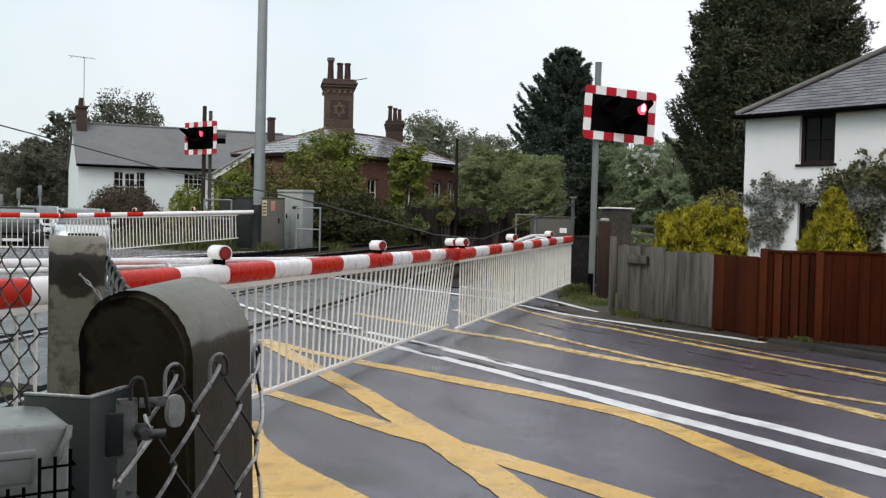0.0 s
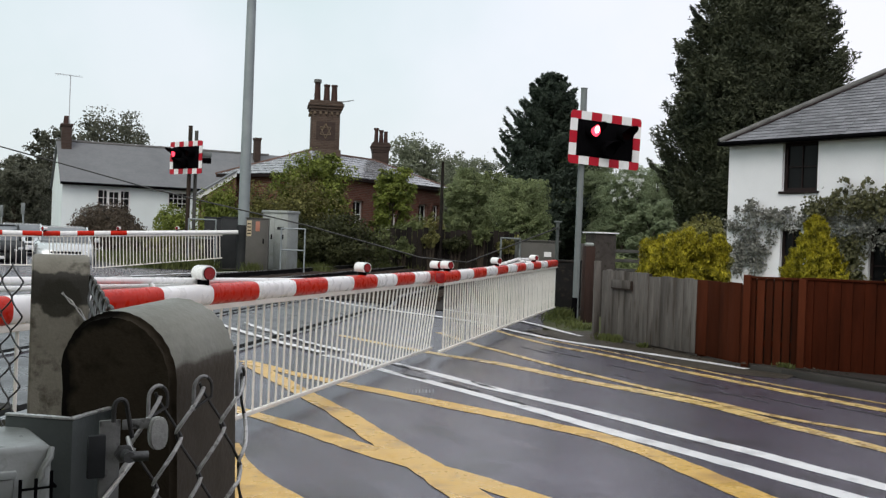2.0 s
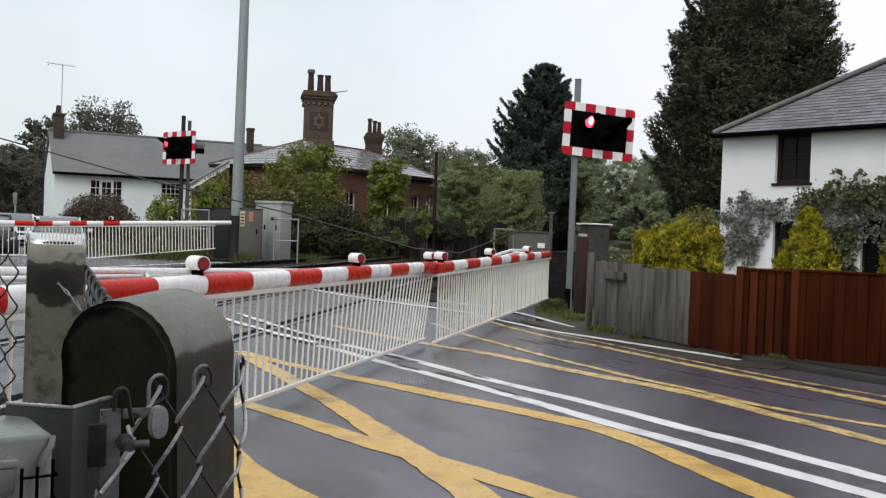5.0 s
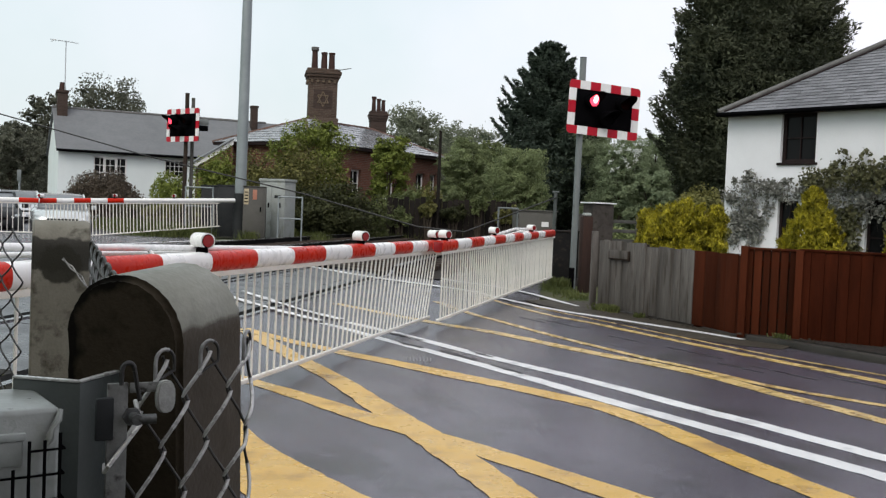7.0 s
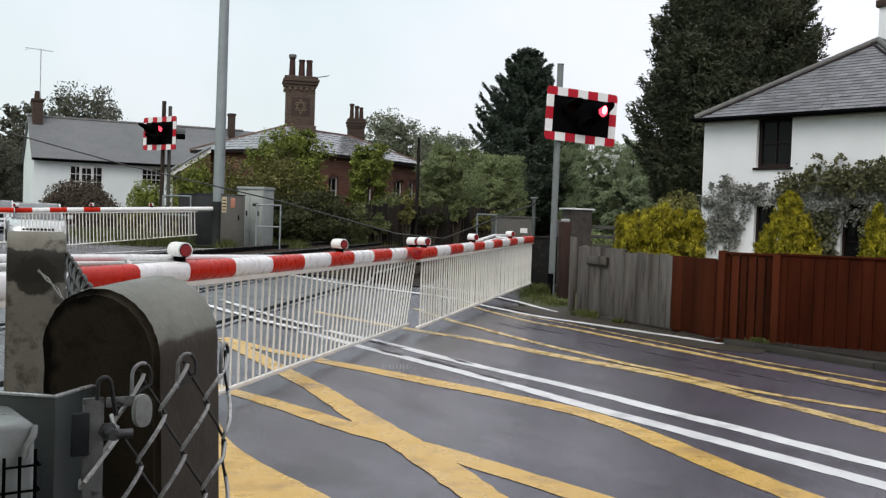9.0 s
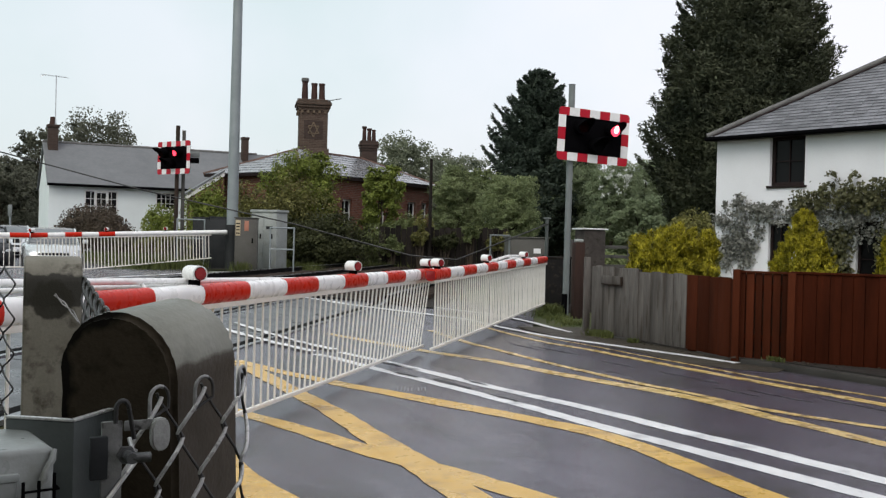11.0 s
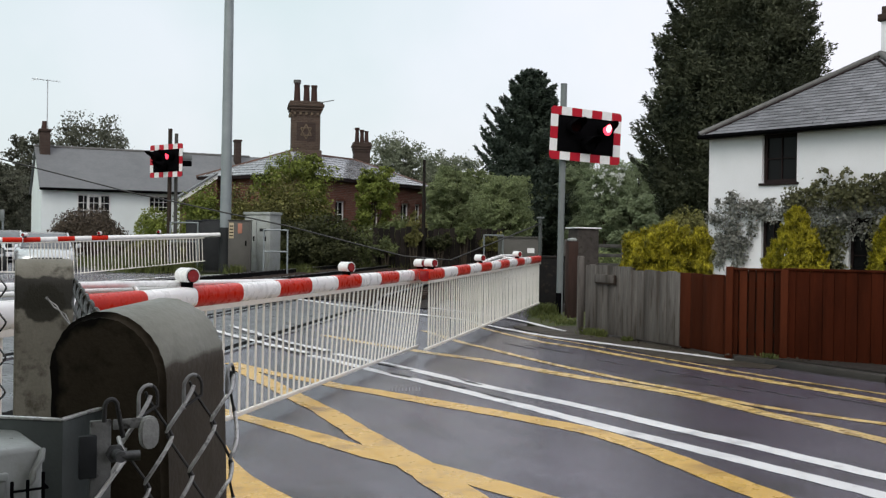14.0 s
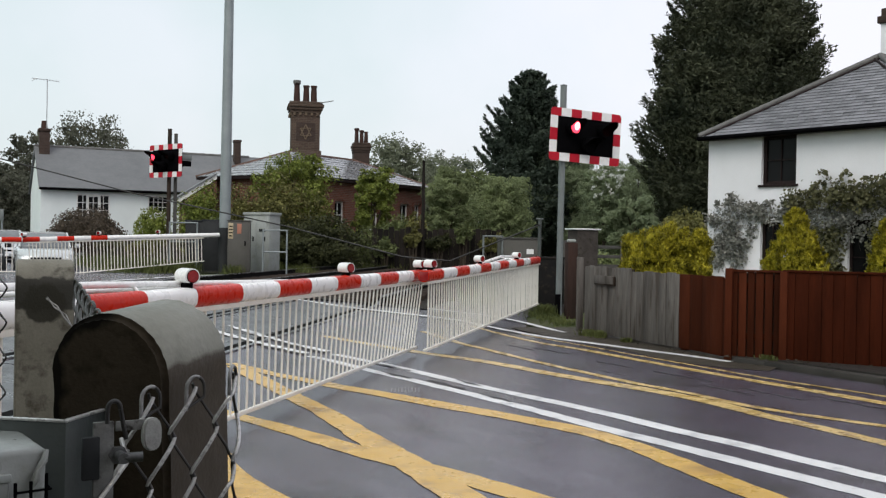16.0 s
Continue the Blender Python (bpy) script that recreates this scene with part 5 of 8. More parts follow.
# ---- garden fence ----
def board_fence(a, b, height, material, label, width=0.13, gap=0.006, high_every=0, seed=1, cap=False):
    a, b = Vector(a), Vector(b)
    L = (b - a).length
    ob = thing("garden_fence", face_to((a.x, a.y, 0), (b - a).normalized()), label, "fence", "garden fences")
    rng = random.Random(seed)
    x = 0.0
    while x < L - 0.02:
        w = min(width * rng.uniform(0.85, 1.15), L - x)
        h = height + (0.0 if cap else rng.uniform(-0.012, 0.012))
        off = rng.uniform(-0.006, 0.006)
        bm = bmesh.new()
        box(bm, (x + gap / 2, -0.012 + off, 0.03), (x + w - gap / 2, 0.010 + off, h), 0.004)
        part("board", bm, material, ob)
        x += w
    part("backing", boxed((0.02, 0.062, 0.05), (L - 0.02, 0.07, height - 0.008)), "wood_dark", ob)
    for z in (0.25, height - 0.2):
        part("rail", boxed((0, 0.018, z), (L, 0.06, z + 0.07), 0.006), material, ob)
    if cap:
        part("capping", boxed((0, -0.03, height - 0.004), (L, 0.03, height + 0.022), 0.004), material, ob)
    for k in range(int(L / 1.2) + 1):
        part("post", boxed((min(k * 1.2, L - 0.09), 0.02, -0.1), (min(k * 1.2, L - 0.09) + 0.09, 0.11, height - 0.02), 0.006), material, ob)
    return ob


F0, F1, F2, F3, F4 = (Vector(p) for p in FENCE)
F01 = F0.lerp(F1, 0.52)
g1 = board_fence(F0, F01, 1.00, "fence_grey", "weathered grey board fence with a small plaque", 0.16, 0.004, seed=3)
part("plaque", boxed((0.30, -0.055, 0.765), (0.80, -0.016, 0.88), 0.003), "fence_grey", g1, "small grey board plaque")
# dark board offset right and down, in place of the plaque's shadow
part("plaque_back", boxed((0.305, -0.050, 0.748), (0.818, -0.0162, 0.872), 0.002), "wood_dark", g1)
part("cover_strip", boxed(((F01 - F0).length - 0.05, -0.03, 0.02), ((F01 - F0).length + 0.03, -0.012, 1.0), 0.004), "fence_grey", g1)
board_fence(F01, F1, 0.97, "fence_grey", "weathered grey board fence", 0.17, 0.003, seed=4)
board_fence(F1, F2, 0.96, "fence_brown", "reddish brown stained board fence", 0.24, 0.003, seed=5)
gate_d = (F3 - F2).normalized()
G1 = F2 + gate_d * 0.62
board_fence(F2, G1, 1.035, "fence_brown", "reddish brown board gate with wide gaps", 0.105, 0.016, seed=6, cap=True)
board_fence(G1, F4, 1.045, "fence_umber", "reddish brown close-boarded garden fence", 0.14, 0.004, seed=7, cap=True)
for p, h in ((F2, 1.09), (G1, 1.07)):
    solid("fence_post", boxed((-0.042, -0.04, -0.1), (0.042, 0.04, h - 0.02), 0.008), "fence_brown", "reddish brown square fence post", "post", face_to((p.x, p.y - 0.03, 0), gate_d), group="fence posts")


# unseen wall, added behind the camera to keep sky light off the foreground
solid("wall_behind", boxed((-6.5, -1.5, -0.1), (1.4, -1.2, 5.0), 0.01), "brick_dark", "unseen brick wall added behind the camera to shade the near posts", "wall", kind="structure")


# pebbles and broken bits washed to the foot of the fence
rng = random.Random(44)
bm = bmesh.new()
for k in range(80):
    i = rng.randrange(len(FENCE) - 1)
    a, b = Vector(FENCE[i]), Vector(FENCE[i + 1])
    d = (b - a).normalized()
    q = a.lerp(b, rng.random()) - Vector((-d.y, d.x)) * abs(rng.gauss(0.0, 0.16)) - Vector((-d.y, d.x)) * 0.03
    s = rng.uniform(0.006, 0.02)
    box(bm, (-s, -s * 0.7, 0), (s, s * 0.7, s * 0.8), s * 0.3, Matrix.Translation((q.x, q.y, (0.05 if i > 1 else land(q.x, q.y) + 0.004))) @ Matrix.Rotation(rng.uniform(0, 6), 4, "Z"))
tagged(new("pebbles", mesh_of(bm, "pebbles", "dirt")), "grey pebbles and broken bits along the fence foot", "pebbles", kind="stuff")


# ---- foliage ----
def leaves(points, normals, size, rng, shape="leaf", upright=0.0, along=None):
    """Small bent leaves at the points, two triangles each side of a rib; along: the way their tips point."""
    n = len(points)
    a = rng.normal(size=(n, 3))
    nz = normals / np.maximum(np.linalg.norm(normals, axis=1, keepdims=True), 1e-6)
    out = nz * 0.6 + a * 0.5
    out /= np.linalg.norm(out, axis=1, keepdims=True)
    b = rng.normal(size=(n, 3))
    b[:, 2] += upright
    if along is not None:
        b = b * 0.42 + along
    tip = b - out * (b * out).sum(1, keepdims=True)
    tip /= np.maximum(np.linalg.norm(tip, axis=1, keepdims=True), 1e-6)
    side = np.cross(out, tip)
    s = size * rng.uniform(0.6, 1.35, size=(n, 1))
    if shape == "spray":
        w = s * (0.30 if along is None else 0.17)
        pts = [points - tip * s * 0.5, points + side * w - tip * s * 0.05, points + tip * s * 0.6 + out * s * 0.12, points - side * w - tip * s * 0.05]
    else:
        w = s * 0.42
        pts = [points - tip * s * 0.5, points + side * w + out * s * 0.1, points + tip * s * 0.5, points - side * w + out * s * 0.1]
    return np.stack(pts, axis=1).reshape(-1, 3)


def leaf_mesh(name, chunks, material):
    v = np.concatenate(chunks)
    n = len(v) // 4
    me = bpy.data.meshes.new(name)
    me.vertices.add(n * 4)
    me.vertices.foreach_set("co", v.astype(np.float32).ravel())
    me.loops.add(n * 4)
    me.loops.foreach_set("vertex_index", np.arange(n * 4, dtype=np.int32))
    me.polygons.add(n)
    me.polygons.foreach_set("loop_start", np.arange(0, n * 4, 4, dtype=np.int32))
    me.update(calc_edges=True)
    me.validate()
    me.materials.append(M[material])
    return me


def in_blob(rng, n, c, r, shell=0.45):
    """Points in the outer part of an uneven ellipsoid, with their outward directions."""
    d = rng.normal(size=(n, 3))
    d /= np.linalg.norm(d, axis=1, keepdims=True)
    f = 1 - shell * rng.random((n, 1)) ** 1.6
    k = max(6, n // 40)
    seeds = rng.normal(size=(k, 3))
    seeds /= np.linalg.norm(seeds, axis=1, keepdims=True)
    d = seeds[rng.integers(0, k, n)] + rng.normal(size=(n, 3)) * 0.20
    d /= np.linalg.norm(d, axis=1, keepdims=True)
    w = 1 + 0.16 * np.sin(d[:, :1] * 5 + c[0] * 3) + 0.14 * np.sin(d[:, 1:2] * 6 + c[1] * 5) + 0.12 * np.sin(d[:, 2:] * 7 + c[2])
    return np.array(c) + d * np.array(r) * f * w, d


def broad_tree(p, height, spread_, trunk, material, label, seed, leaf=0.16, count=9000, bottom=0.25, clumps=26, thin=0.0, name="tree"):
    """A tree with trunk, limbs and a crown of leaf clumps with gaps."""
    leaf, count = leaf * 0.52, int(count * 3.2)
    rng = np.random.default_rng(seed)
    ob = thing(name, pose(p[0], p[1], land(p[0], p[1]), 0, 0, float(rng.uniform(0, 360))), label, "tree" if name == "tree" else "shrub")
    top = height
    bm = bmesh.new()
    lean = rng.uniform(-0.04, 0.04, 2) * height
    tube(bm, [(0, 0, -0.2), (lean[0] * 0.3, lean[1] * 0.3, height * 0.35), (lean[0], lean[1], height * 0.75)], trunk, 10, radii=[trunk * 1.2, trunk * 0.8, trunk * 0.25])
    centres = []
    for k in range(clumps):
        t = (k + 0.5) / clumps
        z = height * (bottom + (1 - bottom) * (0.12 + 0.80 * t ** 0.85))
        rel = (z / height - bottom) / (1 - bottom)
        rad = spread_ * math.sin(math.pi * min(1, 0.16 + 0.80 * rel)) ** 0.7 * rng.uniform(0.35, 0.85)
        a = k * 2.4 + rng.uniform(-0.5, 0.5)
        centres.append((rad * math.cos(a) + lean[0] * rel, rad * math.sin(a) + lean[1] * rel, z))
    for c in centres[::2]:
        z0 = height * rng.uniform(0.2, 0.5)
        tube(bm, [(lean[0] * 0.4, lean[1] * 0.4, z0), (c[0] * 0.5, c[1] * 0.5, (z0 + c[2]) / 2 + 0.1), c], trunk * 0.3, 6, radii=[trunk * 0.42, trunk * 0.25, trunk * 0.08])
    part("trunk", bm, "bark", ob)
    chunks = []
    per = count // clumps
    for c in centres:
        r = spread_ * rng.uniform(0.26, 0.46) * np.array((1, 1, 0.75))
        pts, nrm = in_blob(rng, per, c, r, 0.75 if thin else 0.55)
        nrm[:, 2] += 0.4
        chunks.append(leaves(pts, nrm, leaf, rng))
    part("crown", leaf_mesh("crown", chunks, material), None, ob)
    return ob


def cone_tree(p, height, radius, material, label, seed, spray=0.22, count=14000, profile=None, name="conifer", foot=0.03, droop=False, ragged=0.12):
    """An evergreen: sprays all over an uneven cone, tufts breaking its outline."""
    spray, count = (spray * 0.75, int(count * 2.2)) if height > 3 else (spray * 0.8, count * 2)
    rng = np.random.default_rng(seed)
    ob = thing(name, pose(p[0], p[1], land(p[0], p[1]) + (p[2] if len(p) > 2 else 0), 0, 0, 0), label, "tree" if height > 3 else "shrub")
    bm = bmesh.new()
    tr = max(0.03, radius * 0.10)
    tube(bm, [(0, 0, -0.3), (0, 0, height * 0.5), (0, 0, height * 0.93)], tr, 9, radii=[tr * 1.2, tr * 0.7, tr * 0.15])
    for k in range(16):
        a, z = k * 2.4, height * (0.1 + 0.8 * k / 16)
        r = radius * 0.6 * (1 - z / height) + 0.05
        tube(bm, [(0, 0, z), (r * math.cos(a), r * math.sin(a), z + (-0.05 if droop else 0.25) * r)], tr * 0.25, 5, radii=[tr * 0.3, tr * 0.08])
    part("trunk", bm, "bark", ob)
    prof = profile or (lambda t: (1 - t) ** 0.75)
    # tufts
    nt = max(40, count // 150)
    t = rng.random(nt) ** 0.9
    ang = rng.uniform(0, 2 * math.pi, nt)
    chunks = []
    for tt, aa in zip(t, ang):
        pr = prof(tt) * radius
        rr = pr * (1 + ragged * rng.normal()) * rng.uniform(0.72, 1.0)
        c = np.array((rr * math.cos(aa), rr * math.sin(aa), height * (foot + (1 - foot) * tt)))
        size = max(0.06 * radius, pr * 0.26 + 0.03 * height)
        m = count // nt
        axis = np.array((0.42 * math.cos(aa), 0.42 * math.sin(aa), 0.9))
        t_ = rng.random((m, 1))
        pts = c + axis * (t_ - 0.4) * size * 1.5 + rng.normal(size=(m, 3)) * size * 0.22 * (1.15 - t_)
        out = np.tile(np.array((math.cos(aa), math.sin(aa), 0.35)), (m, 1))
        chunks.append(leaves(pts, out, spray * 1.5, rng, "spray", 0.0, axis))
    part("crown", leaf_mesh("crown", chunks, material), None, ob)
    return ob


def branch_conifer(p, height, radius, material, label, seed, profile, rise, curl, branches=260, per=150, spray=0.2, name="conifer", foot=0.02, loose=0.16, fat=1.0):
    """An evergreen built branch by branch; rise: slope of the branches, curl: how far their tips turn up."""
    rng = np.random.default_rng(seed)
    ob = thing(name, pose(p[0], p[1], land(p[0], p[1])), label, "tree")
    bm = bmesh.new()
    tr = radius * 0.09
    tube(bm, [(0, 0, -0.3), (0, 0, height * 0.5), (0, 0, height * 0.97)], tr, 9, radii=[tr * 1.2, tr * 0.7, tr * 0.1])
    ch = []
    for k in range(branches):
        t = (k + rng.random()) / branches
        a = k * 2.39996 + rng.normal() * 0.25
        z0 = height * (foot + (1 - foot) * t)
        L = radius * profile(t) * float(np.clip(rng.normal(0.95, loose), 0.5, 1.35))
        n = max(12, int(per * (0.35 + 0.65 * profile(t))))
        s = rng.random(n) ** 0.42
        r = L * s
        zz = z0 + rise * r - (rise * L) + curl * L * s ** 2.5
        wide = ((0.13 + 0.14 * (1 - s)) * L + 0.06) * fat
        side = np.clip(rng.normal(size=n), -1.5, 1.5) * wide
        pts = np.column_stack((r * math.cos(a) - side * math.sin(a), r * math.sin(a) + side * math.cos(a), zz + np.clip(rng.normal(size=n), -1.6, 1.6) * 0.10 * (0.3 + 0.1 * L)))
        out = np.tile(np.array((math.cos(a) * 0.7, math.sin(a) * 0.7, 0.8)), (n, 1))
        ch.append(leaves(pts, out, spray * 1.5, rng, "spray", 0.0, np.array((math.cos(a) * 0.9, math.sin(a) * 0.9, rise * 0.6 + curl * 0.9))))
        if k % 3 == 0:
            tube(bm, [(0, 0, z0 - rise * L), (0.6 * L * math.cos(a), 0.6 * L * math.sin(a), z0 - rise * L * 0.4)], tr * 0.2, 5, radii=[tr * 0.25, tr * 0.06])
    part("trunk", bm, "bark", ob)
    part("crown", leaf_mesh("crown", ch, material), None, ob)
    return ob


def bush(p, radii, material, label, seed, leaf=0.07, count=5000, blobs=9, name="shrub", lift=0.0, shape="leaf", lump=1.0):
    rng = np.random.default_rng(seed)
    leaf, count = leaf * 0.58, int(count * 2.7)
    ob = thing(name, pose(p[0], p[1], land(p[0], p[1]) + lift), label, "shrub")
    for k in range(7):
        a = k * 2.4
        bm = bmesh.new()
        tube(bm, [(0.05 * math.cos(a), 0.05 * math.sin(a), -0.1 - lift), (radii[0] * 0.5 * math.cos(a), radii[1] * 0.5 * math.sin(a), radii[2] * 1.2)], 0.02, 5, radii=[0.03, 0.008])
        part("stem", bm, "bark", ob)
    chunks = []
    for k in range(blobs):
        a = k * 2.4 + rng.uniform(-0.3, 0.3)
        q = math.sqrt((k + 0.3) / blobs) * (0.62 + 0.55 * (1 - lump))
        c = (radii[0] * q * math.cos(a), radii[1] * q * math.sin(a), radii[2] * (0.75 + rng.uniform(-0.35, 0.45) - q * 0.2))
        r = np.array(radii) * rng.uniform(0.36, 0.55) * lump
        pts, nrm = in_blob(rng, count // blobs, c, r, 0.6)
        nrm[:, 2] += 0.5
        chunks.append(leaves(pts, nrm, leaf * (1.4 if shape == "spray" else 1.0), rng, shape, 0.8, nrm * 0.5 + np.array((0, 0, 0.7)) if shape == "spray" else None))
    part("foliage", leaf_mesh("foliage", chunks, material), None, ob)
    return ob


# golden conifers in the garden
cone_tree((5.09, 13.0), 1.80, 0.66, "leaf_gold", "golden yellow-green dwarf conifer behind the brown fence", 21, 0.046, 26000, lambda t: (1 - t) ** 0.68 * (0.8 + 0.2 * min(1, t * 5)), "dwarf_conifer", ragged=0.06)
cone_tree((6.05, 12.5), 1.66, 0.42, "leaf_gold", "golden yellow-green dwarf conifer behind the brown fence", 22, 0.05, 14000, lambda t: (1 - t) ** 0.8, "dwarf_conifer", ragged=0.06)
bush((3.66, 14.1), (0.64, 0.50, 0.80), "leaf_gold", "broad golden conifer hedge shrub behind the grey fence", 23, 0.058, 60000, 90, "golden_shrub", 0.54, "spray", 0.50)
bush((3.85, 14.5), (0.55, 0.35, 0.62), "leaf_dark", "dark evergreen shrub in the shade of the golden one", 29, 0.06, 4000, 14, lift=0.15)
bush((5.72, 20.6), (0.62, 0.55, 0.78), "leaf_olive", "olive green garden shrub beside the white house", 24, 0.10, 6000, 14, lift=0.80)
# tall evergreens
branch_conifer((11.08, 33.5), 14.4, 3.62, "leaf_cypress", "tall dark green cypress behind the white house", 31, lambda t: max(0.03, 1 - ((14.4 * t + 0.8) / 15.2) ** 2.3) * min(1.0, 0.45 + 2.4 * t), 0.55, 0.25, 760, 700, 0.098, "cypress", 0.02, 0.07)
branch_conifer((5.65, 47.5), 9.3, 3.45, "leaf_conifer", "dark blue-green conifer with upturned branch tips", 32, lambda t: (1 - t) ** 0.62 * 0.97 + 0.03, 0.22, 0.40, 360, 380, 0.13, "conifer", 0.02, 0.17, 0.66)
# shrubs and trees in front of the brick house
broad_tree((-4.1, 36.5), 4.1, 1.55, 0.09, "leaf_fresh", "bright green young tree in front of the brick house", 41, 0.15, 7000, 0.22, 22)
broad_tree((-1.45, 37.5), 3.85, 0.92, 0.08, "leaf_fresh", "bright green young tree in front of the brick house", 42, 0.15, 6000, 0.15, 20)
bush((-5.0, 35.2), (1.9, 1.4, 1.85), "leaf_olive", "sprawling olive green shrub by the cabinets", 43, 0.15, 9000, 18, lift=0.2)
bush((0.0, 36.5), (0.9, 0.7, 1.3), "leaf_olive", "olive green shrub under the brick house windows", 50, 0.15, 3500, 10)
bush((-3.4, 34.0), (2.2, 1.5, 1.15), "leaf_dark", "dense dark green shrub beside the railway", 44, 0.15, 9000, 18)
bush((-0.7, 36.6), (1.4, 0.6, 1.15), "leaf_mid", "dense green shrub beside the railway", 45, 0.15, 8000, 16)
for k, (x, y, w, z) in enumerate(((-0.9, 35.15, 0.45, 0.5), (0.1, 35.35, 0.4, 0.85), (1.0, 35.5, 0.5, 0.7), (1.9, 35.7, 0.35, 1.0), (2.9, 35.9, 0.55, 0.75))):
    bush((x, y), (w, 0.3, 0.42), ("leaf_mid", "leaf_olive", "leaf_dark")[k % 3], "straggling shrub hanging over the black fence", 140 + k, 0.12, 1500, 9, lift=z)
bush((2.0, 37.2), (1.5, 0.6, 1.2), "leaf_mid", "green shrub in front of the board fence", 46, 0.15, 6000, 14)
broad_tree((1.75, 43.5), 4.4, 1.25, 0.12, "leaf_pale", "mid green bushy tree beside the railway", 47, 0.13, 12000, 0.12, 24)
broad_tree((3.55, 37.5), 3.65, 1.35, 0.10, "leaf_pale", "light green rounded tree beside the railway", 48, 0.12, 13000, 0.10, 26)
broad_tree((3.2, 45.5), 4.4, 1.8, 0.10, "leaf_mid", "bushy mid green tree beside the railway", 49, 0.17, 6000, 0.12, 20)
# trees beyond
# their haze sits in the leaf colours, there is no mist
broad_tree((-0.9, 72.0), 8.4, 3.3, 0.25, "leaf_far", "haze-greyed tree far behind the brick house", 51, 0.30, 6500, 0.2, 24)
broad_tree((2.6, 78.0), 7.9, 3.4, 0.25, "leaf_far", "haze-greyed tree far behind the brick house", 52, 0.30, 6000, 0.2, 24)
broad_tree((7.2, 46.5), 5.5, 1.7, 0.15, "leaf_haze", "haze-paled green tree beyond the railway", 153, 0.12, 24000, 0.05, 24)
broad_tree((8.6, 43.8), 4.9, 1.6, 0.15, "leaf_haze", "haze-paled green tree beyond the railway", 53, 0.12, 24000, 0.05, 24)
broad_tree((10.4, 45.0), 5.4, 1.7, 0.15, "leaf_haze", "haze-paled green tree beyond the railway", 54, 0.12, 24000, 0.05, 24)
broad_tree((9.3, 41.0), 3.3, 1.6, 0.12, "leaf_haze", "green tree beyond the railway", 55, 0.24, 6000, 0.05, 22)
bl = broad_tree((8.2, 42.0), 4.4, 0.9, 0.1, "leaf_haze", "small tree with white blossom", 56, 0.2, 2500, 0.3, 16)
rng_ = np.random.default_rng(57)
ch = []
for k in range(24):
    pts, nrm = in_blob(rng_, 30, (rng_.uniform(-0.8, 0.8), rng_.uniform(-0.8, 0.8), rng_.uniform(3.3, 4.5)), (0.13, 0.13, 0.16), 0.9)
    ch.append(leaves(pts, nrm, 0.075, rng_))
part("blossom", leaf_mesh("blossom", ch, "blossom"), None, bl, "white blossom")
bush((6.35, 16.6), (0.6, 0.5, 0.75), "leaf_dark", "dark green shrub behind the brown fence", 160, 0.07, 5000, 14)
bush((6.4, 30.0), (1.3, 1.2, 0.6), "leaf_mid", "dark green shrub below the cypress", 58, 0.14, 6000, 14)
bush((7.4, 26.6), (1.3, 1.0, 0.95), "leaf_olive", "olive green shrub at the corner of the white house", 59, 0.12, 5000, 12)
bush((5.0, 24.5), (1.5, 1.1, 0.75), "leaf_mid", "green shrub behind the pier", 60, 0.12, 5000, 12)
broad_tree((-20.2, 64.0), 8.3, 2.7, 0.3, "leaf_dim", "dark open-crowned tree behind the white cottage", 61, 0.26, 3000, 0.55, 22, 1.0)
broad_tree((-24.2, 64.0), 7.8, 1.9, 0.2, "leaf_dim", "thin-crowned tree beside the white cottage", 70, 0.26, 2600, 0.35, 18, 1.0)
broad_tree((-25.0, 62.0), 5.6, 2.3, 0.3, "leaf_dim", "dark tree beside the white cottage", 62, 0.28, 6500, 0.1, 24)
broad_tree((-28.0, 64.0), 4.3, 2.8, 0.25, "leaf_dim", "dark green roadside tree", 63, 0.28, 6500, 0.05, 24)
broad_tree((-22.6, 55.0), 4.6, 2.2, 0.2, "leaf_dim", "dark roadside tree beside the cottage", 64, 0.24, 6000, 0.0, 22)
broad_tree((-33.0, 74.0), 4.6, 3.4, 0.25, "leaf_far", "haze-greyed pale roadside tree", 65, 0.3, 6000, 0.05, 24)
bush((-13.2, 41.5), (1.85, 1.3, 1.35), "leaf_purple", "purple-brown domed shrub in front of the cottage", 66, 0.14, 15000, 20)
for k, (x, y, w) in enumerate(((-10.9, 37.9, 0.95), (-9.6, 37.2, 0.95), (-8.3, 36.4, 0.95), (-7.1, 35.4, 0.9))):
    bush((x, y), (w, 0.6, 0.62), ("leaf_umber", "leaf_olive")[k % 2], "low straggling brown-green hedge plant on the bank", 170 + k, 0.11, 5000, 16, name="hedge_plant")
bush((-9.9, 39.0), (0.80, 0.7, 1.45), "leaf_fresh", "bright green shrub in front of the cottage", 67, 0.14, 4500, 12)
bush((-7.9, 38.0), (1.15, 0.9, 1.95), "leaf_fresh", "yellow-green shrub beside the mast", 68, 0.14, 5000, 12)
bush((-6.6, 36.5), (1.0, 0.9, 1.2), "leaf_mid", "green shrub behind the cabinets", 69, 0.14, 5000, 12)


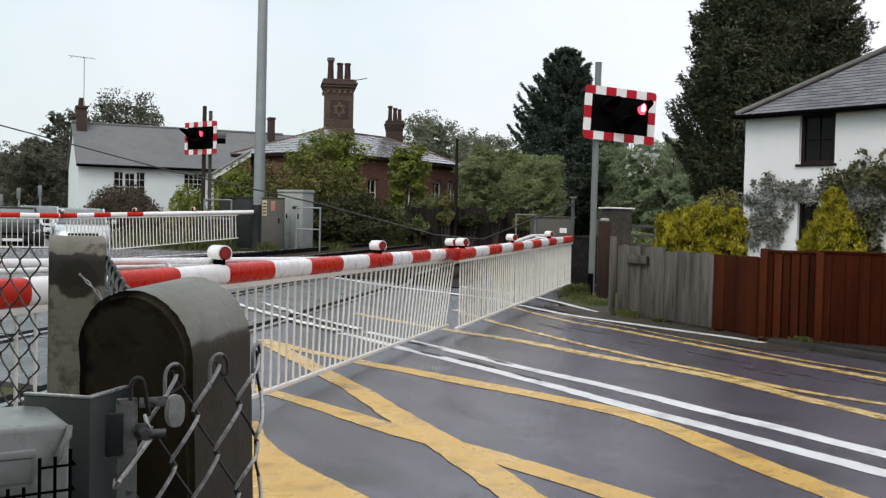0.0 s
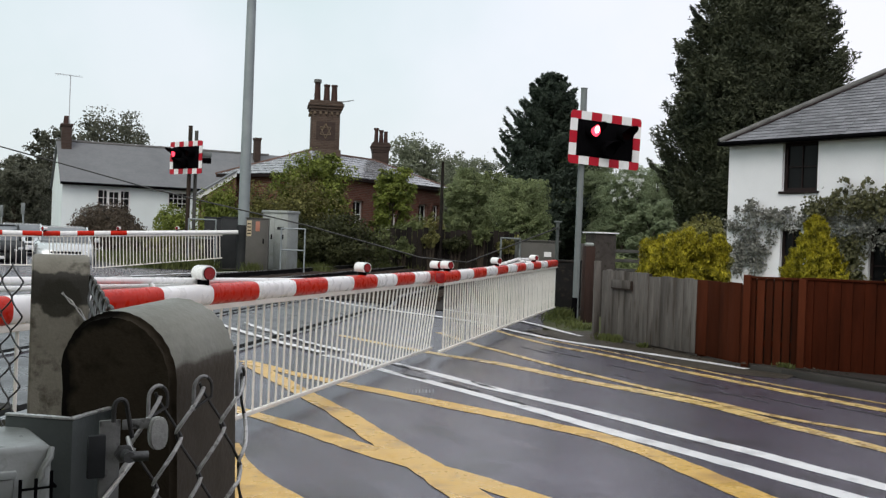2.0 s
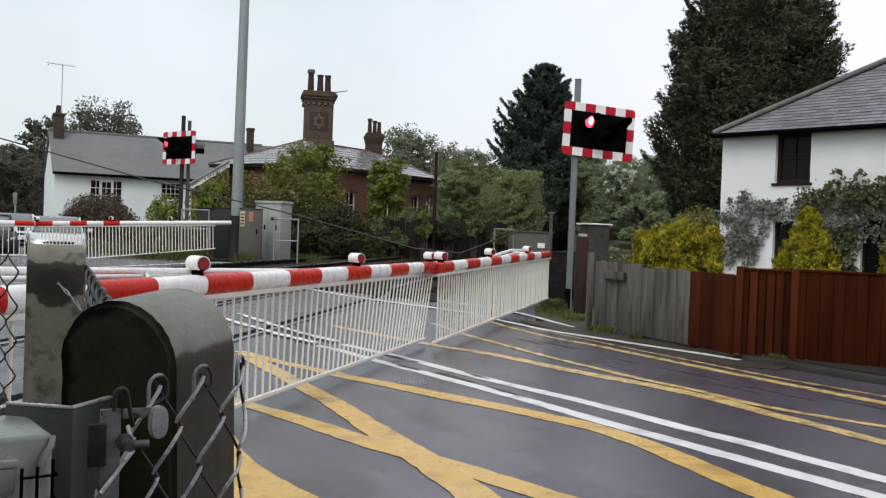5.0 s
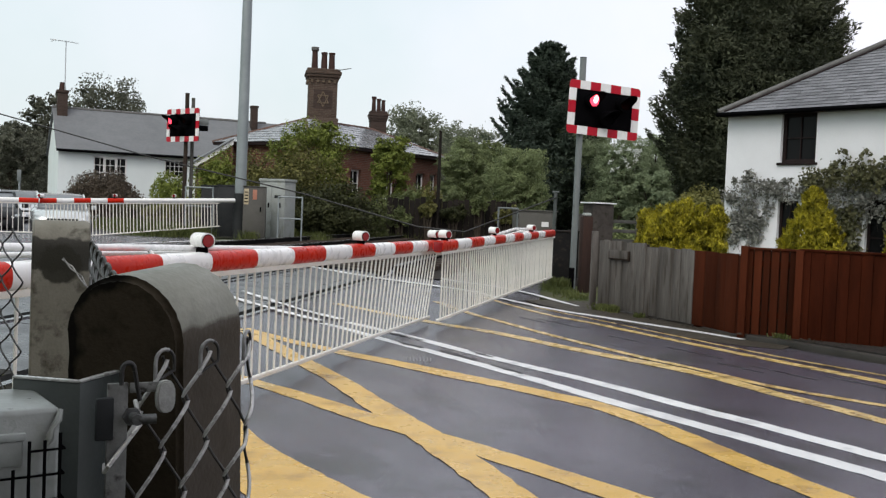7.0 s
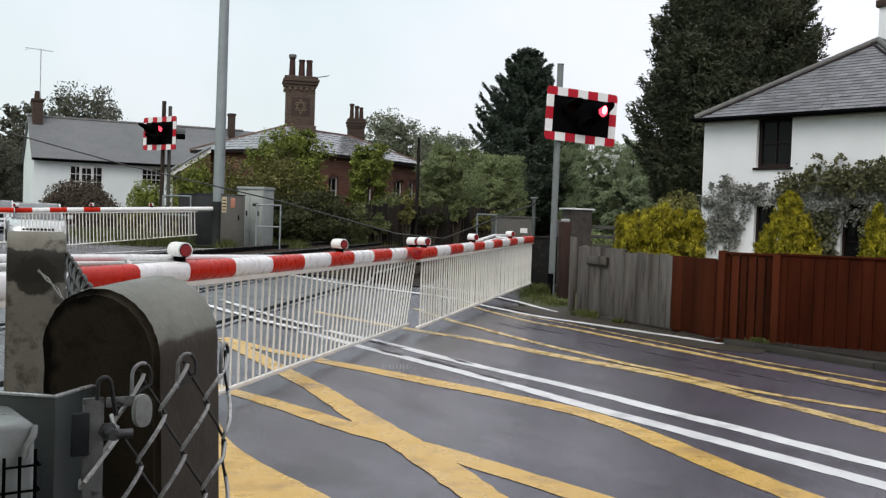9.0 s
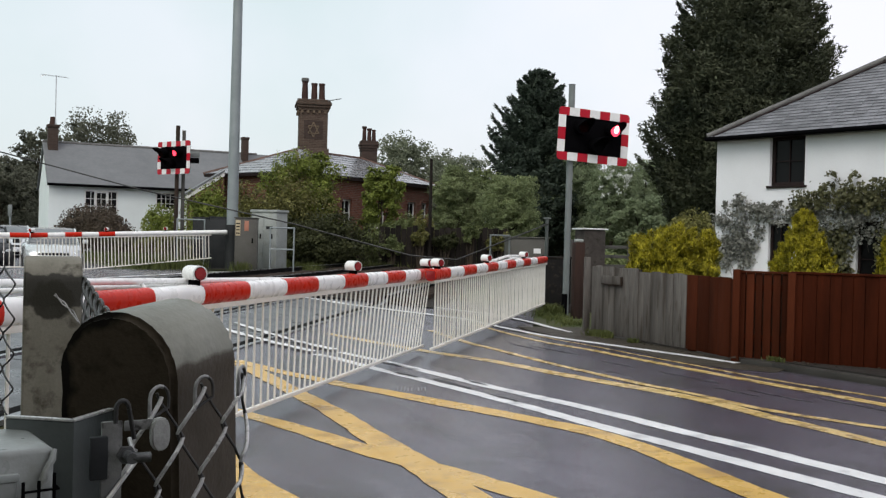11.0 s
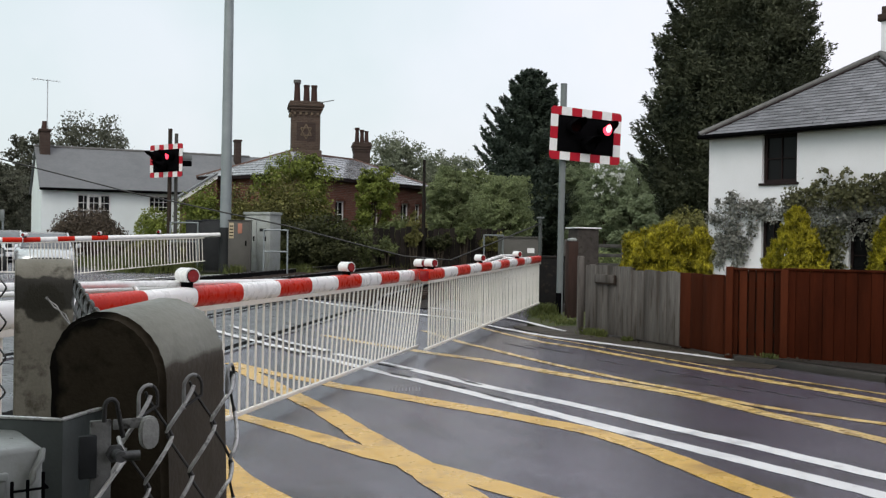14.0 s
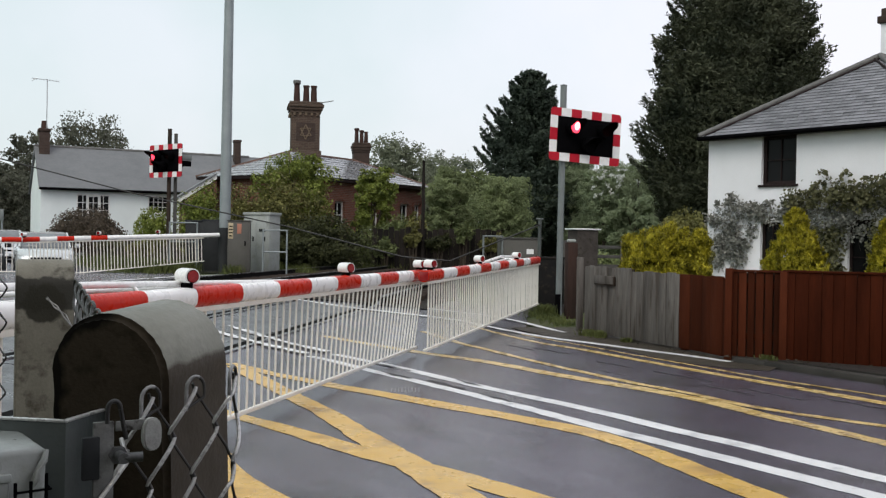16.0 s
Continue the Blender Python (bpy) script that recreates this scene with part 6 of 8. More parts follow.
def hedge_row(a, b, height, material, label, seed, step=2.6):
    """A line of far trees, one stuff."""
    rng = np.random.default_rng(seed)
    a, b = np.array(a), np.array(b)
    n = int(np.linalg.norm(b - a) / step)
    ch = []
    for k in range(n):
        q = a + (b - a) * (k / n) + rng.normal(size=2) * 1.5
        h = height * rng.uniform(0.75, 1.15)
        for j in range(4):
            pts, nrm = in_blob(rng, 520, (q[0] + rng.normal() * 1.0, q[1] + rng.normal() * 1.0, h * (0.2 + 0.21 * j)), (2.0, 2.0, h * 0.24), 0.6)
            ch.append(leaves(pts, nrm, 0.30, rng))
    return tagged(new("far_trees", leaf_mesh("far_trees", ch, material)), label, "trees", kind="stuff")


hedge_row((-60, 95), (-18, 100), 5.0, "leaf_far", "haze-greyed line of far trees", 71)
hedge_row((-18, 100), (34, 92), 5.5, "leaf_far", "haze-greyed line of far trees beyond the railway", 72)
hedge_row((12, 52), (36, 44), 5.0, "leaf_mid", "green trees behind the white house", 73)


# grass and weeds along the verge and at the feet of things
def grass(name, spots, per, height, label, seed):
    rng = np.random.default_rng(seed)
    ch = []
    for x, y, r in spots:
        q = np.column_stack((x + rng.normal(size=per) * r * 0.5, y + rng.normal(size=per) * r * 0.5, np.zeros(per)))
        q[:, 2] = [land(u, v) for u, v in q[:, :2]]
        h = height * rng.uniform(0.5, 1.3, size=(per, 1))
        d = rng.normal(size=(per, 3)) * 0.35
        d[:, 2] = 1
        s = rng.normal(size=(per, 3))
        s[:, 2] = 0
        s /= np.linalg.norm(s, axis=1, keepdims=True)
        ch.append(np.stack((q - s * 0.012, q + s * 0.012, q + d * h + s * 0.004, q + d * h - s * 0.004), axis=1).reshape(-1, 3))
    return tagged(new(name, leaf_mesh(name, ch, "grass")), label, "grass", kind="stuff")


grass("verge_grass", [(2.36 + 0.05 * k, 18.4 - 0.55 * k, 0.30) for k in range(5)] + [(2.5, 18.0, 0.25), (2.95, 13.4, 0.07)], 120, 0.055, "tufts of grass on the verge below the signal", 81)
grass("verge_tufts", [(2.60, 14.28, 0.13), (2.72, 14.0, 0.06), (4.05, 11.10, 0.08)], 170, 0.085, "small tufts of weeds at the fence foot", 85)
grass("tall_grass", [(2.50, 18.60, 0.16), (2.58, 18.35, 0.12), (2.44, 18.2, 0.10)], 130, 0.16, "tall grass at the foot of the signal post", 83)
grass("bank_grass", [(-7.3 - 0.36 * k + 0.6 * (k % 3), 28.3 + 0.7 * k, 0.9) for k in range(13)], 460, 0.28, "olive rough grass on the bank behind the far boom", 84)
grass("track_weeds", [(-4.0 + 0.7 * k, 33.5 + 0.5 * k, 0.7) for k in range(9)] + [(-3.2, 29.4, 0.5), (-4.9, 27.9, 0.25), (-7.6, 28.6, 0.5)], 260, 0.22, "weeds beside the railway", 82)


# ---- houses ----
def wall_with_holes(L, H, thick, holes):
    """A wall along local x with openings (x0, x1, z0, z1) right through it; its outer face lies at y = 0."""
    bm = bmesh.new()
    xs = sorted({0.0, L, *[h[0] for h in holes], *[h[1] for h in holes]})
    zs = sorted({-0.3, H, *[h[2] for h in holes], *[h[3] for h in holes]})
    vert = {}

    def v(x, y, z):
        key = (round(x, 4), y, round(z, 4))
        if key not in vert:
            vert[key] = bm.verts.new(key)
        return vert[key]

    def open_at(x, z):
        return x < 0 or x > L or z < -0.3 or z > H or any(h[0] < x < h[1] and h[2] < z < h[3] for h in holes)

    for i in range(len(xs) - 1):
        for j in range(len(zs) - 1):
            x0, x1, z0, z1 = xs[i], xs[i + 1], zs[j], zs[j + 1]
            cx, cz = (x0 + x1) / 2, (z0 + z1) / 2
            if open_at(cx, cz):
                continue
            for y in (0.0, thick):
                bm.faces.new((v(x0, y, z0), v(x1, y, z0), v(x1, y, z1), v(x0, y, z1)))
            for a, b, nx, nz in (((x0, z0), (x0, z1), x0 - 1e-3, cz), ((x1, z0), (x1, z1), x1 + 1e-3, cz), ((x0, z0), (x1, z0), cx, z0 - 1e-3), ((x0, z1), (x1, z1), cx, z1 + 1e-3)):
                if open_at(nx, nz):
                    bm.faces.new((v(a[0], 0.0, a[1]), v(b[0], 0.0, b[1]), v(b[0], thick, b[1]), v(a[0], thick, a[1])))
    bmesh.ops.recalc_face_normals(bm, faces=bm.faces)
    return bm


def window(parent, x0, x1, z0, z1, material, cols=1, rows=2, deep=0.09, bar=0.055, glazing=0.02, sill=True, curtain=False):
    """A window set into its opening: frame, glazing bars, panes, sill."""
    w = part("window", boxed((x0, deep + 0.05, z0), (x1, deep + 0.055, z1)), "glass", parent, "dark glazed window")
    bm = bmesh.new()
    for a, b in (((x0, z0), (x0 + bar, z1)), ((x1 - bar, z0), (x1, z1)), ((x0 + bar, z0), (x1 - bar, z0 + bar)), ((x0 + bar, z1 - bar), (x1 - bar, z1))):
        box(bm, (a[0], deep, a[1]), (b[0], deep + 0.049, b[1]), 0.004)
    part("frame", bm, material, w)
    bm = bmesh.new()
    for k in range(1, cols):
        x = x0 + bar + (x1 - x0 - 2 * bar) * k / cols
        box(bm, (x - glazing / 2, deep + 0.012, z0 + bar), (x + glazing / 2, deep + 0.048, z1 - bar))
    for k in range(1, rows):
        z = z0 + bar + (z1 - z0 - 2 * bar) * k / rows
        box(bm, (x0 + bar, deep + 0.006, z - glazing / 2), (x1 - bar, deep + 0.047, z + glazing / 2))
    if len(bm.verts):
        part("glazing_bar", bm, material, w)
    if sill:
        part("sill", boxed((x0 - 0.06, -0.05, z0 - 0.06), (x1 + 0.06, deep + 0.05, z0 - 0.002), 0.006), material, w)
    return w


# white house at the corner: hipped slate roof
HD, HL, HDEEP, EAVE = (0.63, -0.777), 5.7, 9.0, 4.06
house = thing("white_house", face_to((7.66, 24.96, 0), HD), "white rendered two-storey house with hipped slate roof and climbers", "house")
holes = [(1.33, 2.25, 2.86, 4.045), (1.34, 1.88, 0.7, 1.95), (3.55, 4.25, 0.3, 2.0)]
fw = part("front_wall", wall_with_holes(HL + 0.17, EAVE, 0.3, [(h[0] + 0.17, h[1] + 0.17, h[2], h[3]) for h in holes]), "render_white", house, smooth=None)
fw.matrix_local = Matrix.Translation((-0.17, 0, 0))
for lo, hi in (((-0.17, 0.3, -0.3), (0.11, HDEEP, EAVE)), ((HL - 0.28, 0.3, -0.3), (HL, HDEEP, EAVE)), ((0.28, HDEEP - 0.28, -0.3), (HL - 0.28, HDEEP, EAVE))):
    part("wall", boxed(lo, hi), "render_white", house, smooth=None)
window(house, *holes[0], "frame_dark", 2, 2, 0.10, 0.085, 0.03)
window(house, *holes[1], "frame_dark", 2, 2, 0.1, 0.06, 0.03)
window(house, *holes[2], "frame_dark", 1, 2, 0.1, 0.06, 0.03)
part("inner_floor", boxed((0.3, 0.32, 2.45), (HL - 0.3, HDEEP - 0.3, 2.6)), "wood_dark", house)
O = 0.28
half, top = (HL + 2 * O) / 2, 6.16
bm = bmesh.new()
e = [bm.verts.new(p) for p in ((-O, -O, EAVE + 0.04), (HL + O, -O, EAVE + 0.04), (HL + O, HDEEP + O, EAVE + 0.04), (-O, HDEEP + O, EAVE + 0.04))]
r0, r1 = bm.verts.new((HL / 2, -O + half, top)), bm.verts.new((HL / 2, HDEEP + O - half, top))
for f in ((e[0], e[1], r0), (e[1], e[2], r1, r0), (e[2], e[3], r1), (e[3], e[0], r0, r1), (e[3], e[2], e[1], e[0])):
    bm.faces.new(f)
roof = part("roof", bm, "slate", house, "wet grey slate roof", smooth=None)
part("soffit", boxed((-O + 0.02, -O + 0.02, EAVE - 0.04), (HL + O - 0.02, HDEEP + O - 0.02, EAVE + 0.038)), "frame_dark", house)
bm = bmesh.new()
tube(bm, [(-O, -O - 0.05, EAVE + 0.0), (HL + O, -O - 0.05, EAVE + 0.0)], 0.055, 10)
part("gutter", bm, "black", house, "black gutter")
# slates on the front slope, one by one
slope = Vector((0, half, top - EAVE - 0.04))
run = slope.length
up_, nrm_ = slope / run, Vector((0, -(top - EAVE - 0.04), half)).normalized()
bm = bmesh.new()
box(bm, (-0.142, 0.0, 0.0), (0.142, 0.20, 0.017), 0.0)
slate = mesh_of(bm, "slate", "slate", None)
rng = random.Random(5)
gauge = 0.165
for j in range(int(run / gauge)):
    reach = half * (1 - j * gauge / run) - 0.1
    x = -reach + (0.145 if j % 2 else 0.0)
    while x < reach - 0.05:
        s = part("slate", slate, None, roof)
        q = Vector((HL / 2 + x + 0.145, -O, EAVE + 0.04)) + up_ * (j * gauge - 0.02) + nrm_ * (0.006 + rng.uniform(0, 0.004))
        m = Matrix((Vector((1, 0, 0)), up_, nrm_)).transposed().to_4x4()
        s.matrix_local = Matrix.Translation(q) @ m @ Matrix.Rotation(rng.uniform(-0.012, 0.012), 4, "Z") @ Matrix.Rotation(-0.075, 4, "X")
        x += 0.29
# hip cappings
for a, b in (((-O, -O, EAVE + 0.04), (HL / 2, -O + half, top)), ((HL + O, -O, EAVE + 0.04), (HL / 2, -O + half, top)), ((HL / 2, -O + half, top), (HL / 2, HDEEP + O - half, top))):
    a, b = Vector(a), Vector(b)
    n = int((b - a).length / 0.42)
    for k in range(n):
        bm = bmesh.new()
        tube(bm, [a.lerp(b, k / n) + Vector((0, 0, 0.03)), a.lerp(b, (k + 1.02) / n) + Vector((0, 0, 0.037))], 0.075, 10, radii=[0.080, 0.074])
        part("hip_tile", bm, "lead", roof)
for sx, a in ((1, Vector((-O, -O, EAVE + 0.04))), (-1, Vector((HL + O, -O, EAVE + 0.04)))):
    # dark bar that stands for the shadow under the hip cappings
    bm = bmesh.new()
    tube(bm, [a + Vector((sx * 0.16, 0, 0.03)), Vector((HL / 2 + sx * 0.10, -O + half - 0.12, top - 0.04))], 0.03, 6)
    part("hip_mortar", bm, "frame_dark", roof)
chim = part("chimney", boxed((HL / 2 - 0.25, half + 0.25, 5.6), (HL / 2 + 1.05, half + 0.9, 7.12), 0.01), "render_white", house, "white rendered chimney with brick cap")
part("cap", boxed((HL / 2 - 0.32, half + 0.18, 7.12), (HL / 2 + 1.12, half + 0.97, 7.3), 0.015), "brick_soot", chim)
part("cap", boxed((HL / 2 - 0.25, half + 0.25, 7.3), (HL / 2 + 1.05, half + 0.9, 7.5), 0.015), "brick_soot", chim)
for x in (-0.3, 0.35):
    bm = bmesh.new()
    tube(bm, [(HL / 2 + 0.4 + x, half + 0.57, 7.5), (HL / 2 + 0.4 + x, half + 0.57, 8.0)], 0.13, 12, radii=[0.14, 0.11])
    part("chimney_pot", bm, "clay_pot", chim)

# climbers on the white house
def climber(areas, material, label, seed, leaf, per, shoots=()):
    """Leaves in clusters on wandering stems; areas of x0, x1, z0, z1, depth; shoots of x, z, reach, rise that arch free of the wall."""
    rng = np.random.default_rng(seed)
    ob = thing("climber", face_to((7.66, 24.96, 0), HD), label, "climber", "climbers on the house")
    ch = []
    bm = bmesh.new()
    for x0, x1, z0, z1, thick in areas:
        n = int((x1 - x0) * (z1 - z0) * per)
        nc = max(4, n // 16)
        cx, cz = rng.uniform(x0, x1, nc), rng.uniform(z0, z1, nc)
        cz += 0.07 * np.sin(cx * 5.0 + seed)
        cy = rng.random(nc) * thick
        k = rng.integers(0, nc, n)
        pts = np.column_stack((cx[k] + rng.normal(size=n) * 0.085, -cy[k] - 0.05 * rng.random(n) - 0.02, cz[k] + rng.normal(size=n) * 0.075))
        ch.append(leaves(pts, np.tile(np.array((0.0, -1.0, 0.5)), (n, 1)), leaf, rng))
        for q in range(int((x1 - x0) * 4)):
            x, lean = x0 + (x1 - x0) * rng.random(), rng.normal() * 0.5
            foot = max(0.0, z0 - 0.3)
            line = [(min(max(x + lean * i / 6 + 0.02 * math.sin(i * 1.7 + q), -0.15), 5.6), -0.015, foot + (z1 - 0.05 - foot) * i / 6) for i in range(7)]
            tube(bm, line, 0.0035, 4)
    for x, z, reach, rise in shoots:
        line = [(x + reach * t, -0.12 - 0.1 * t, z + rise * math.sin(t * 2.2)) for t in np.linspace(0, 1, 9)]
        tube(bm, line, 0.006, 5)
        t = rng.random(46) ** 0.8
        pts = np.column_stack((x + reach * t, -0.12 - 0.1 * t, z + rise * np.sin(t * 2.2))) + rng.normal(size=(46, 3)) * 0.035
        ch.append(leaves(pts, np.tile(np.array((0.0, -1.0, 0.6)), (46, 1)), leaf, rng))
    part("stems", bm, "bark", ob, kind="stuff")
    part("foliage", leaf_mesh("foliage", ch, material), None, ob)
    return ob


climber([(-0.15, 2.6, 2.02, 2.34, 0.22), (1.0, 2.4, 2.02, 2.36, 0.18), (-0.15, 1.2, 1.5, 2.1, 0.08), (-0.15, 0.95, 0.85, 1.6, 0.08), (0.3, 1.05, 1.0, 1.6, 0.06), (2.2, 5.6, 1.6, 2.35, 0.30)], "leaf_ivy", "grey-leaved climber trained along the white wall", 91, 0.075, 760, [(0.35, 2.35, 0.30, 0.14), (0.85, 2.4, -0.3, 0.24), (0.1, 2.35, 0.2, 0.10), (1.5, 2.35, 0.3, 0.08), (0.5, 2.35, 0.25, 0.18)])
climber([(2.2, 5.6, 2.25, 2.58, 0.55), (2.75, 5.6, 2.5, 2.78, 0.42), (2.6, 3.5, 0.4, 1.8, 0.25), (4.25, 5.6, 0.4, 1.9, 0.35)], "leaf_umber", "bushy olive climber arching over the ground floor of the white house", 92, 0.08, 1700, [(2.3, 2.5, 0.45, 0.14), (2.7, 2.65, 0.4, 0.20), (3.25, 2.7, -0.35, 0.42), (3.3, 2.7, 0.35, 0.38), (3.8, 2.75, 0.5, 0.16), (4.3, 2.75, 0.4, 0.2), (4.8, 2.75, -0.4, 0.22), (5.0, 2.75, 0.4, 0.2)])

# white cottage beyond the railway
cot = thing("white_cottage", face_to((-16.52, 45.0, 0.3), (0.910, 0.4147)), "low white cottage with grey slate roof and paned windows", "cottage")
CL, CE = 10.75, 3.18
win = [(1.52, 2.96, 1.88, 2.97), (4.68, 5.60, 2.2, 3.0), (7.35, 8.35, 1.9, 2.95)]
part("front_wall", wall_with_holes(CL, CE, 0.3, win), "cottage_white", cot, smooth=None)
bm = bmesh.new()
prism(bm, [(0.3, -0.3), (6.0, -0.3), (6.0, CE), (3.0, 5.15), (0.3, CE)], 0.3, "x")
part("gable_wall", bm, "cottage_white", cot, smooth=None)
bm = bmesh.new()
prism(bm, [(0.3, -0.3), (6.0, -0.3), (6.0, CE), (3.0, 5.15), (0.3, CE)], 0.3, "x")
bmesh.ops.translate(bm, vec=(CL - 0.3, 0, 0), verts=bm.verts)
part("gable_wall", bm, "cottage_white", cot, smooth=None)
part("back_wall", boxed((0.3, 5.7, -0.3), (CL - 0.3, 6.0, CE)), "render_white", cot, smooth=None)
window(cot, *win[0], "frame_white", 6, 3, 0.05, 0.05, 0.026)
for x0, x1, z0, z1 in ((1.93, 2.04, 1.74, 2.97), (2.44, 2.55, 1.74, 2.97), (2.04, 2.44, 1.74, 1.86), (2.04, 2.44, 2.86, 2.97)):
    part("casement_frame", boxed((x0, -0.035, z0), (x1, 0.03, z1), 0.004), "frame_white", cot)
window(cot, *win[1], "frame_white", 4, 3, 0.05, 0.05, 0.026)
window(cot, *win[2], "frame_white", 4, 3, 0.05, 0.05, 0.026)
bm = bmesh.new()
prism(bm, [(-0.25, CE - 0.06), (3.0, 5.2), (6.25, CE - 0.06), (6.25, CE + 0.04), (3.0, 5.32), (-0.25, CE + 0.04)], CL + 0.2, "x")
bmesh.ops.translate(bm, vec=(-0.1, 0, 0), verts=bm.verts)
croof = part("roof", bm, "slate_far", cot, "grey slate roof", smooth=None)
for k in range(int(CL / 0.45)):
    bm = bmesh.new()
    tube(bm, [(-0.1 + k * 0.45, 3.0, 5.29), (0.34 + k * 0.45, 3.0, 5.30)], 0.09, 8)
    part("ridge_tile", bm, "lead", croof)
bm = bmesh.new()
tube(bm, [(-0.1, -0.3, CE - 0.02), (CL + 0.1, -0.3, CE - 0.02)], 0.06, 8)
part("gutter", bm, "black", cot, "black gutter")
ch1 = part("chimney", boxed((0.09, 2.3, 3.6), (0.54, 2.9, 5.95), 0.01), "brick_soot", cot, "brown brick chimney stack")
part("cap", boxed((0.04, 2.25, 5.95), (0.59, 2.95, 6.08), 0.01), "brick_soot", ch1)
bm = bmesh.new()
tube(bm, [(0.31, 2.6, 6.08), (0.31, 2.6, 6.46)], 0.15, 12, radii=[0.16, 0.12])
part("chimney_pot", bm, "clay_pot", ch1)
ch2 = part("chimney", boxed((9.31, 2.2, 4.4), (9.61, 2.6, 6.08), 0.01), "brick_soot", cot, "red brick chimney stack")
part("cap", boxed((9.28, 2.17, 5.98), (9.64, 2.63, 6.1), 0.01), "brick_soot", ch2)
bm = bmesh.new()
tube(bm, [(0.40, 2.4, 5.3), (0.40, 2.4, 8.40)], 0.022, 6)
tube(bm, [(-0.30, 2.4, 8.40), (0.95, 2.4, 8.33)], 0.013, 5)
tube(bm, [(-0.28, 2.4, 8.28), (-0.05, 2.4, 8.42)], 0.012, 5)
for k in range(8):
    tube(bm, [(-0.2 + k * 0.14, 2.16, 8.37), (-0.2 + k * 0.14, 2.64, 8.37)], 0.009, 4)
part("television_aerial", bm, "tin", cot, "thin aerial on a pole")

# brick house beside the railway
BA, BW, BL, BE = (0.567, 0.824), 5.0, 9.7, 3.68
bh = thing("brick_house", face_to((-4.8, 40.7, 0.3), BA), "old red brick single-storey house with hipped slate roof", "house")
bwin = [(0.9, 1.6, 1.6, 2.75), (2.7, 3.4, 1.6, 2.75), (5.2, 5.9, 1.6, 2.75), (7.6, 8.3, 1.6, 2.85), (8.8, 9.3, 1.7, 2.85)]
part("front_wall", wall_with_holes(BL, BE, 0.3, bwin), "brick", bh, smooth=None)
for w_ in bwin:
    wi = window(bh, *w_, "frame_white", 2, 2, 0.12, 0.06, 0.03)
    bm = bmesh.new()
    o = [((w_[0] + w_[1]) / 2 + 0.47 * math.cos(a), w_[3] - 0.12 + 0.36 * math.sin(a)) for a in np.linspace(0, math.pi, 11)]
    i_ = [((w_[0] + w_[1]) / 2 + 0.36 * math.cos(a), w_[3] - 0.12 + 0.24 * math.sin(a)) for a in np.linspace(math.pi, 0, 11)]
    prism(bm, o + i_, 0.03, "y")
    bmesh.ops.translate(bm, vec=(0, -0.028, 0), verts=bm.verts)
    part("brick_arch", bm, "brick", wi)
for lo, hi in (((0.0, 0.3, -0.3), (0.3, BW, BE)), ((BL - 0.3, 0.3, -0.3), (BL, BW, BE)), ((0.3, BW - 0.3, -0.3), (BL - 0.3, BW, BE))):
    part("wall", boxed(lo, hi), "brick", bh, smooth=None)
bm = bmesh.new()
o_, hb, rz = 0.3, BW / 2 + 0.3, 4.92
e = [bm.verts.new(p) for p in ((-o_, -o_, BE + 0.02), (BL + o_, -o_, BE + 0.02), (BL + o_, BW + o_, BE + 0.02), (-o_, BW + o_, BE + 0.02))]
r0, r1 = bm.verts.new((hb - o_, BW / 2, rz)), bm.verts.new((BL - hb + o_, BW / 2, rz))
for f in ((e[0], e[1], r1, r0), (e[1], e[2], r1), (e[2], e[3], r0, r1), (e[3], e[0], r0), (e[3], e[2], e[1], e[0])):
    bm.faces.new(f)
broof = part("roof", bm, "slate_sheen", bh, "wet pale grey slate roof with red ridge tiles", smooth=None)
part("fascia", boxed((-o_ + 0.02, -o_ + 0.02, BE - 0.10), (BL + o_ - 0.02, BW + o_ - 0.02, BE + 0.018)), "frame_dark", bh)
for a, b in ((e_a, e_b) for e_a, e_b in (((-o_, -o_, BE + 0.02), (hb - o_, BW / 2, rz)), ((-o_, BW + o_, BE + 0.02), (hb - o_, BW / 2, rz)), ((BL + o_, -o_, BE + 0.02), (BL - hb + o_, BW / 2, rz)), ((hb - o_, BW / 2, rz), (BL - hb + o_, BW / 2, rz)))):
    a, b = Vector(a), Vector(b)
    n = int((b - a).length / 0.45)
    for k in range(n):
        bm = bmesh.new()
        tube(bm, [a.lerp(b, k / n), a.lerp(b, (k + 0.98) / n)], 0.075, 8)
        part("ridge_tile", bm, "ridge_red", broof)


def slate_face(parent, mesh, l0, r0, l1, r1, gauge, width, seed):
    """Slates laid in courses on a roof face between its eave l0 to r0 and its ridge l1 to r1."""
    l0, r0, l1, r1 = (Vector(p) for p in (l0, r0, l1, r1))
    along = (r0 - l0).normalized()
    rise_ = (l1 + r1) / 2 - (l0 + r0) / 2
    rise_ -= along * rise_.dot(along)
    up = rise_.normalized()
    turn = Matrix((along, up, along.cross(up))).transposed().to_4x4()
    rng = random.Random(seed)
    rows = int(rise_.length / gauge)
    for j in range(rows):
        v = j * gauge / rise_.length
        a, b = l0.lerp(l1, v), r0.lerp(r1, v)
        x, span = (0.5 if j % 2 else 0.08) * width, (b - a).length
        while x < span - width * 0.3:
            p = part("slate", mesh, None, parent)
            p.matrix_local = Matrix.Translation(a + along * x + along.cross(up) * (0.012 + rng.uniform(0, 0.010))) @ turn @ Matrix.Rotation(rng.uniform(-0.02, 0.02), 4, "Z") @ Matrix.Rotation(-0.05, 4, "X")
            x += width * 1.02


bm = bmesh.new()
box(bm, (0.0, 0.0, 0.0), (0.46, 0.38, 0.02))
big_slate = mesh_of(bm, "slate", "slate_sheen", None)
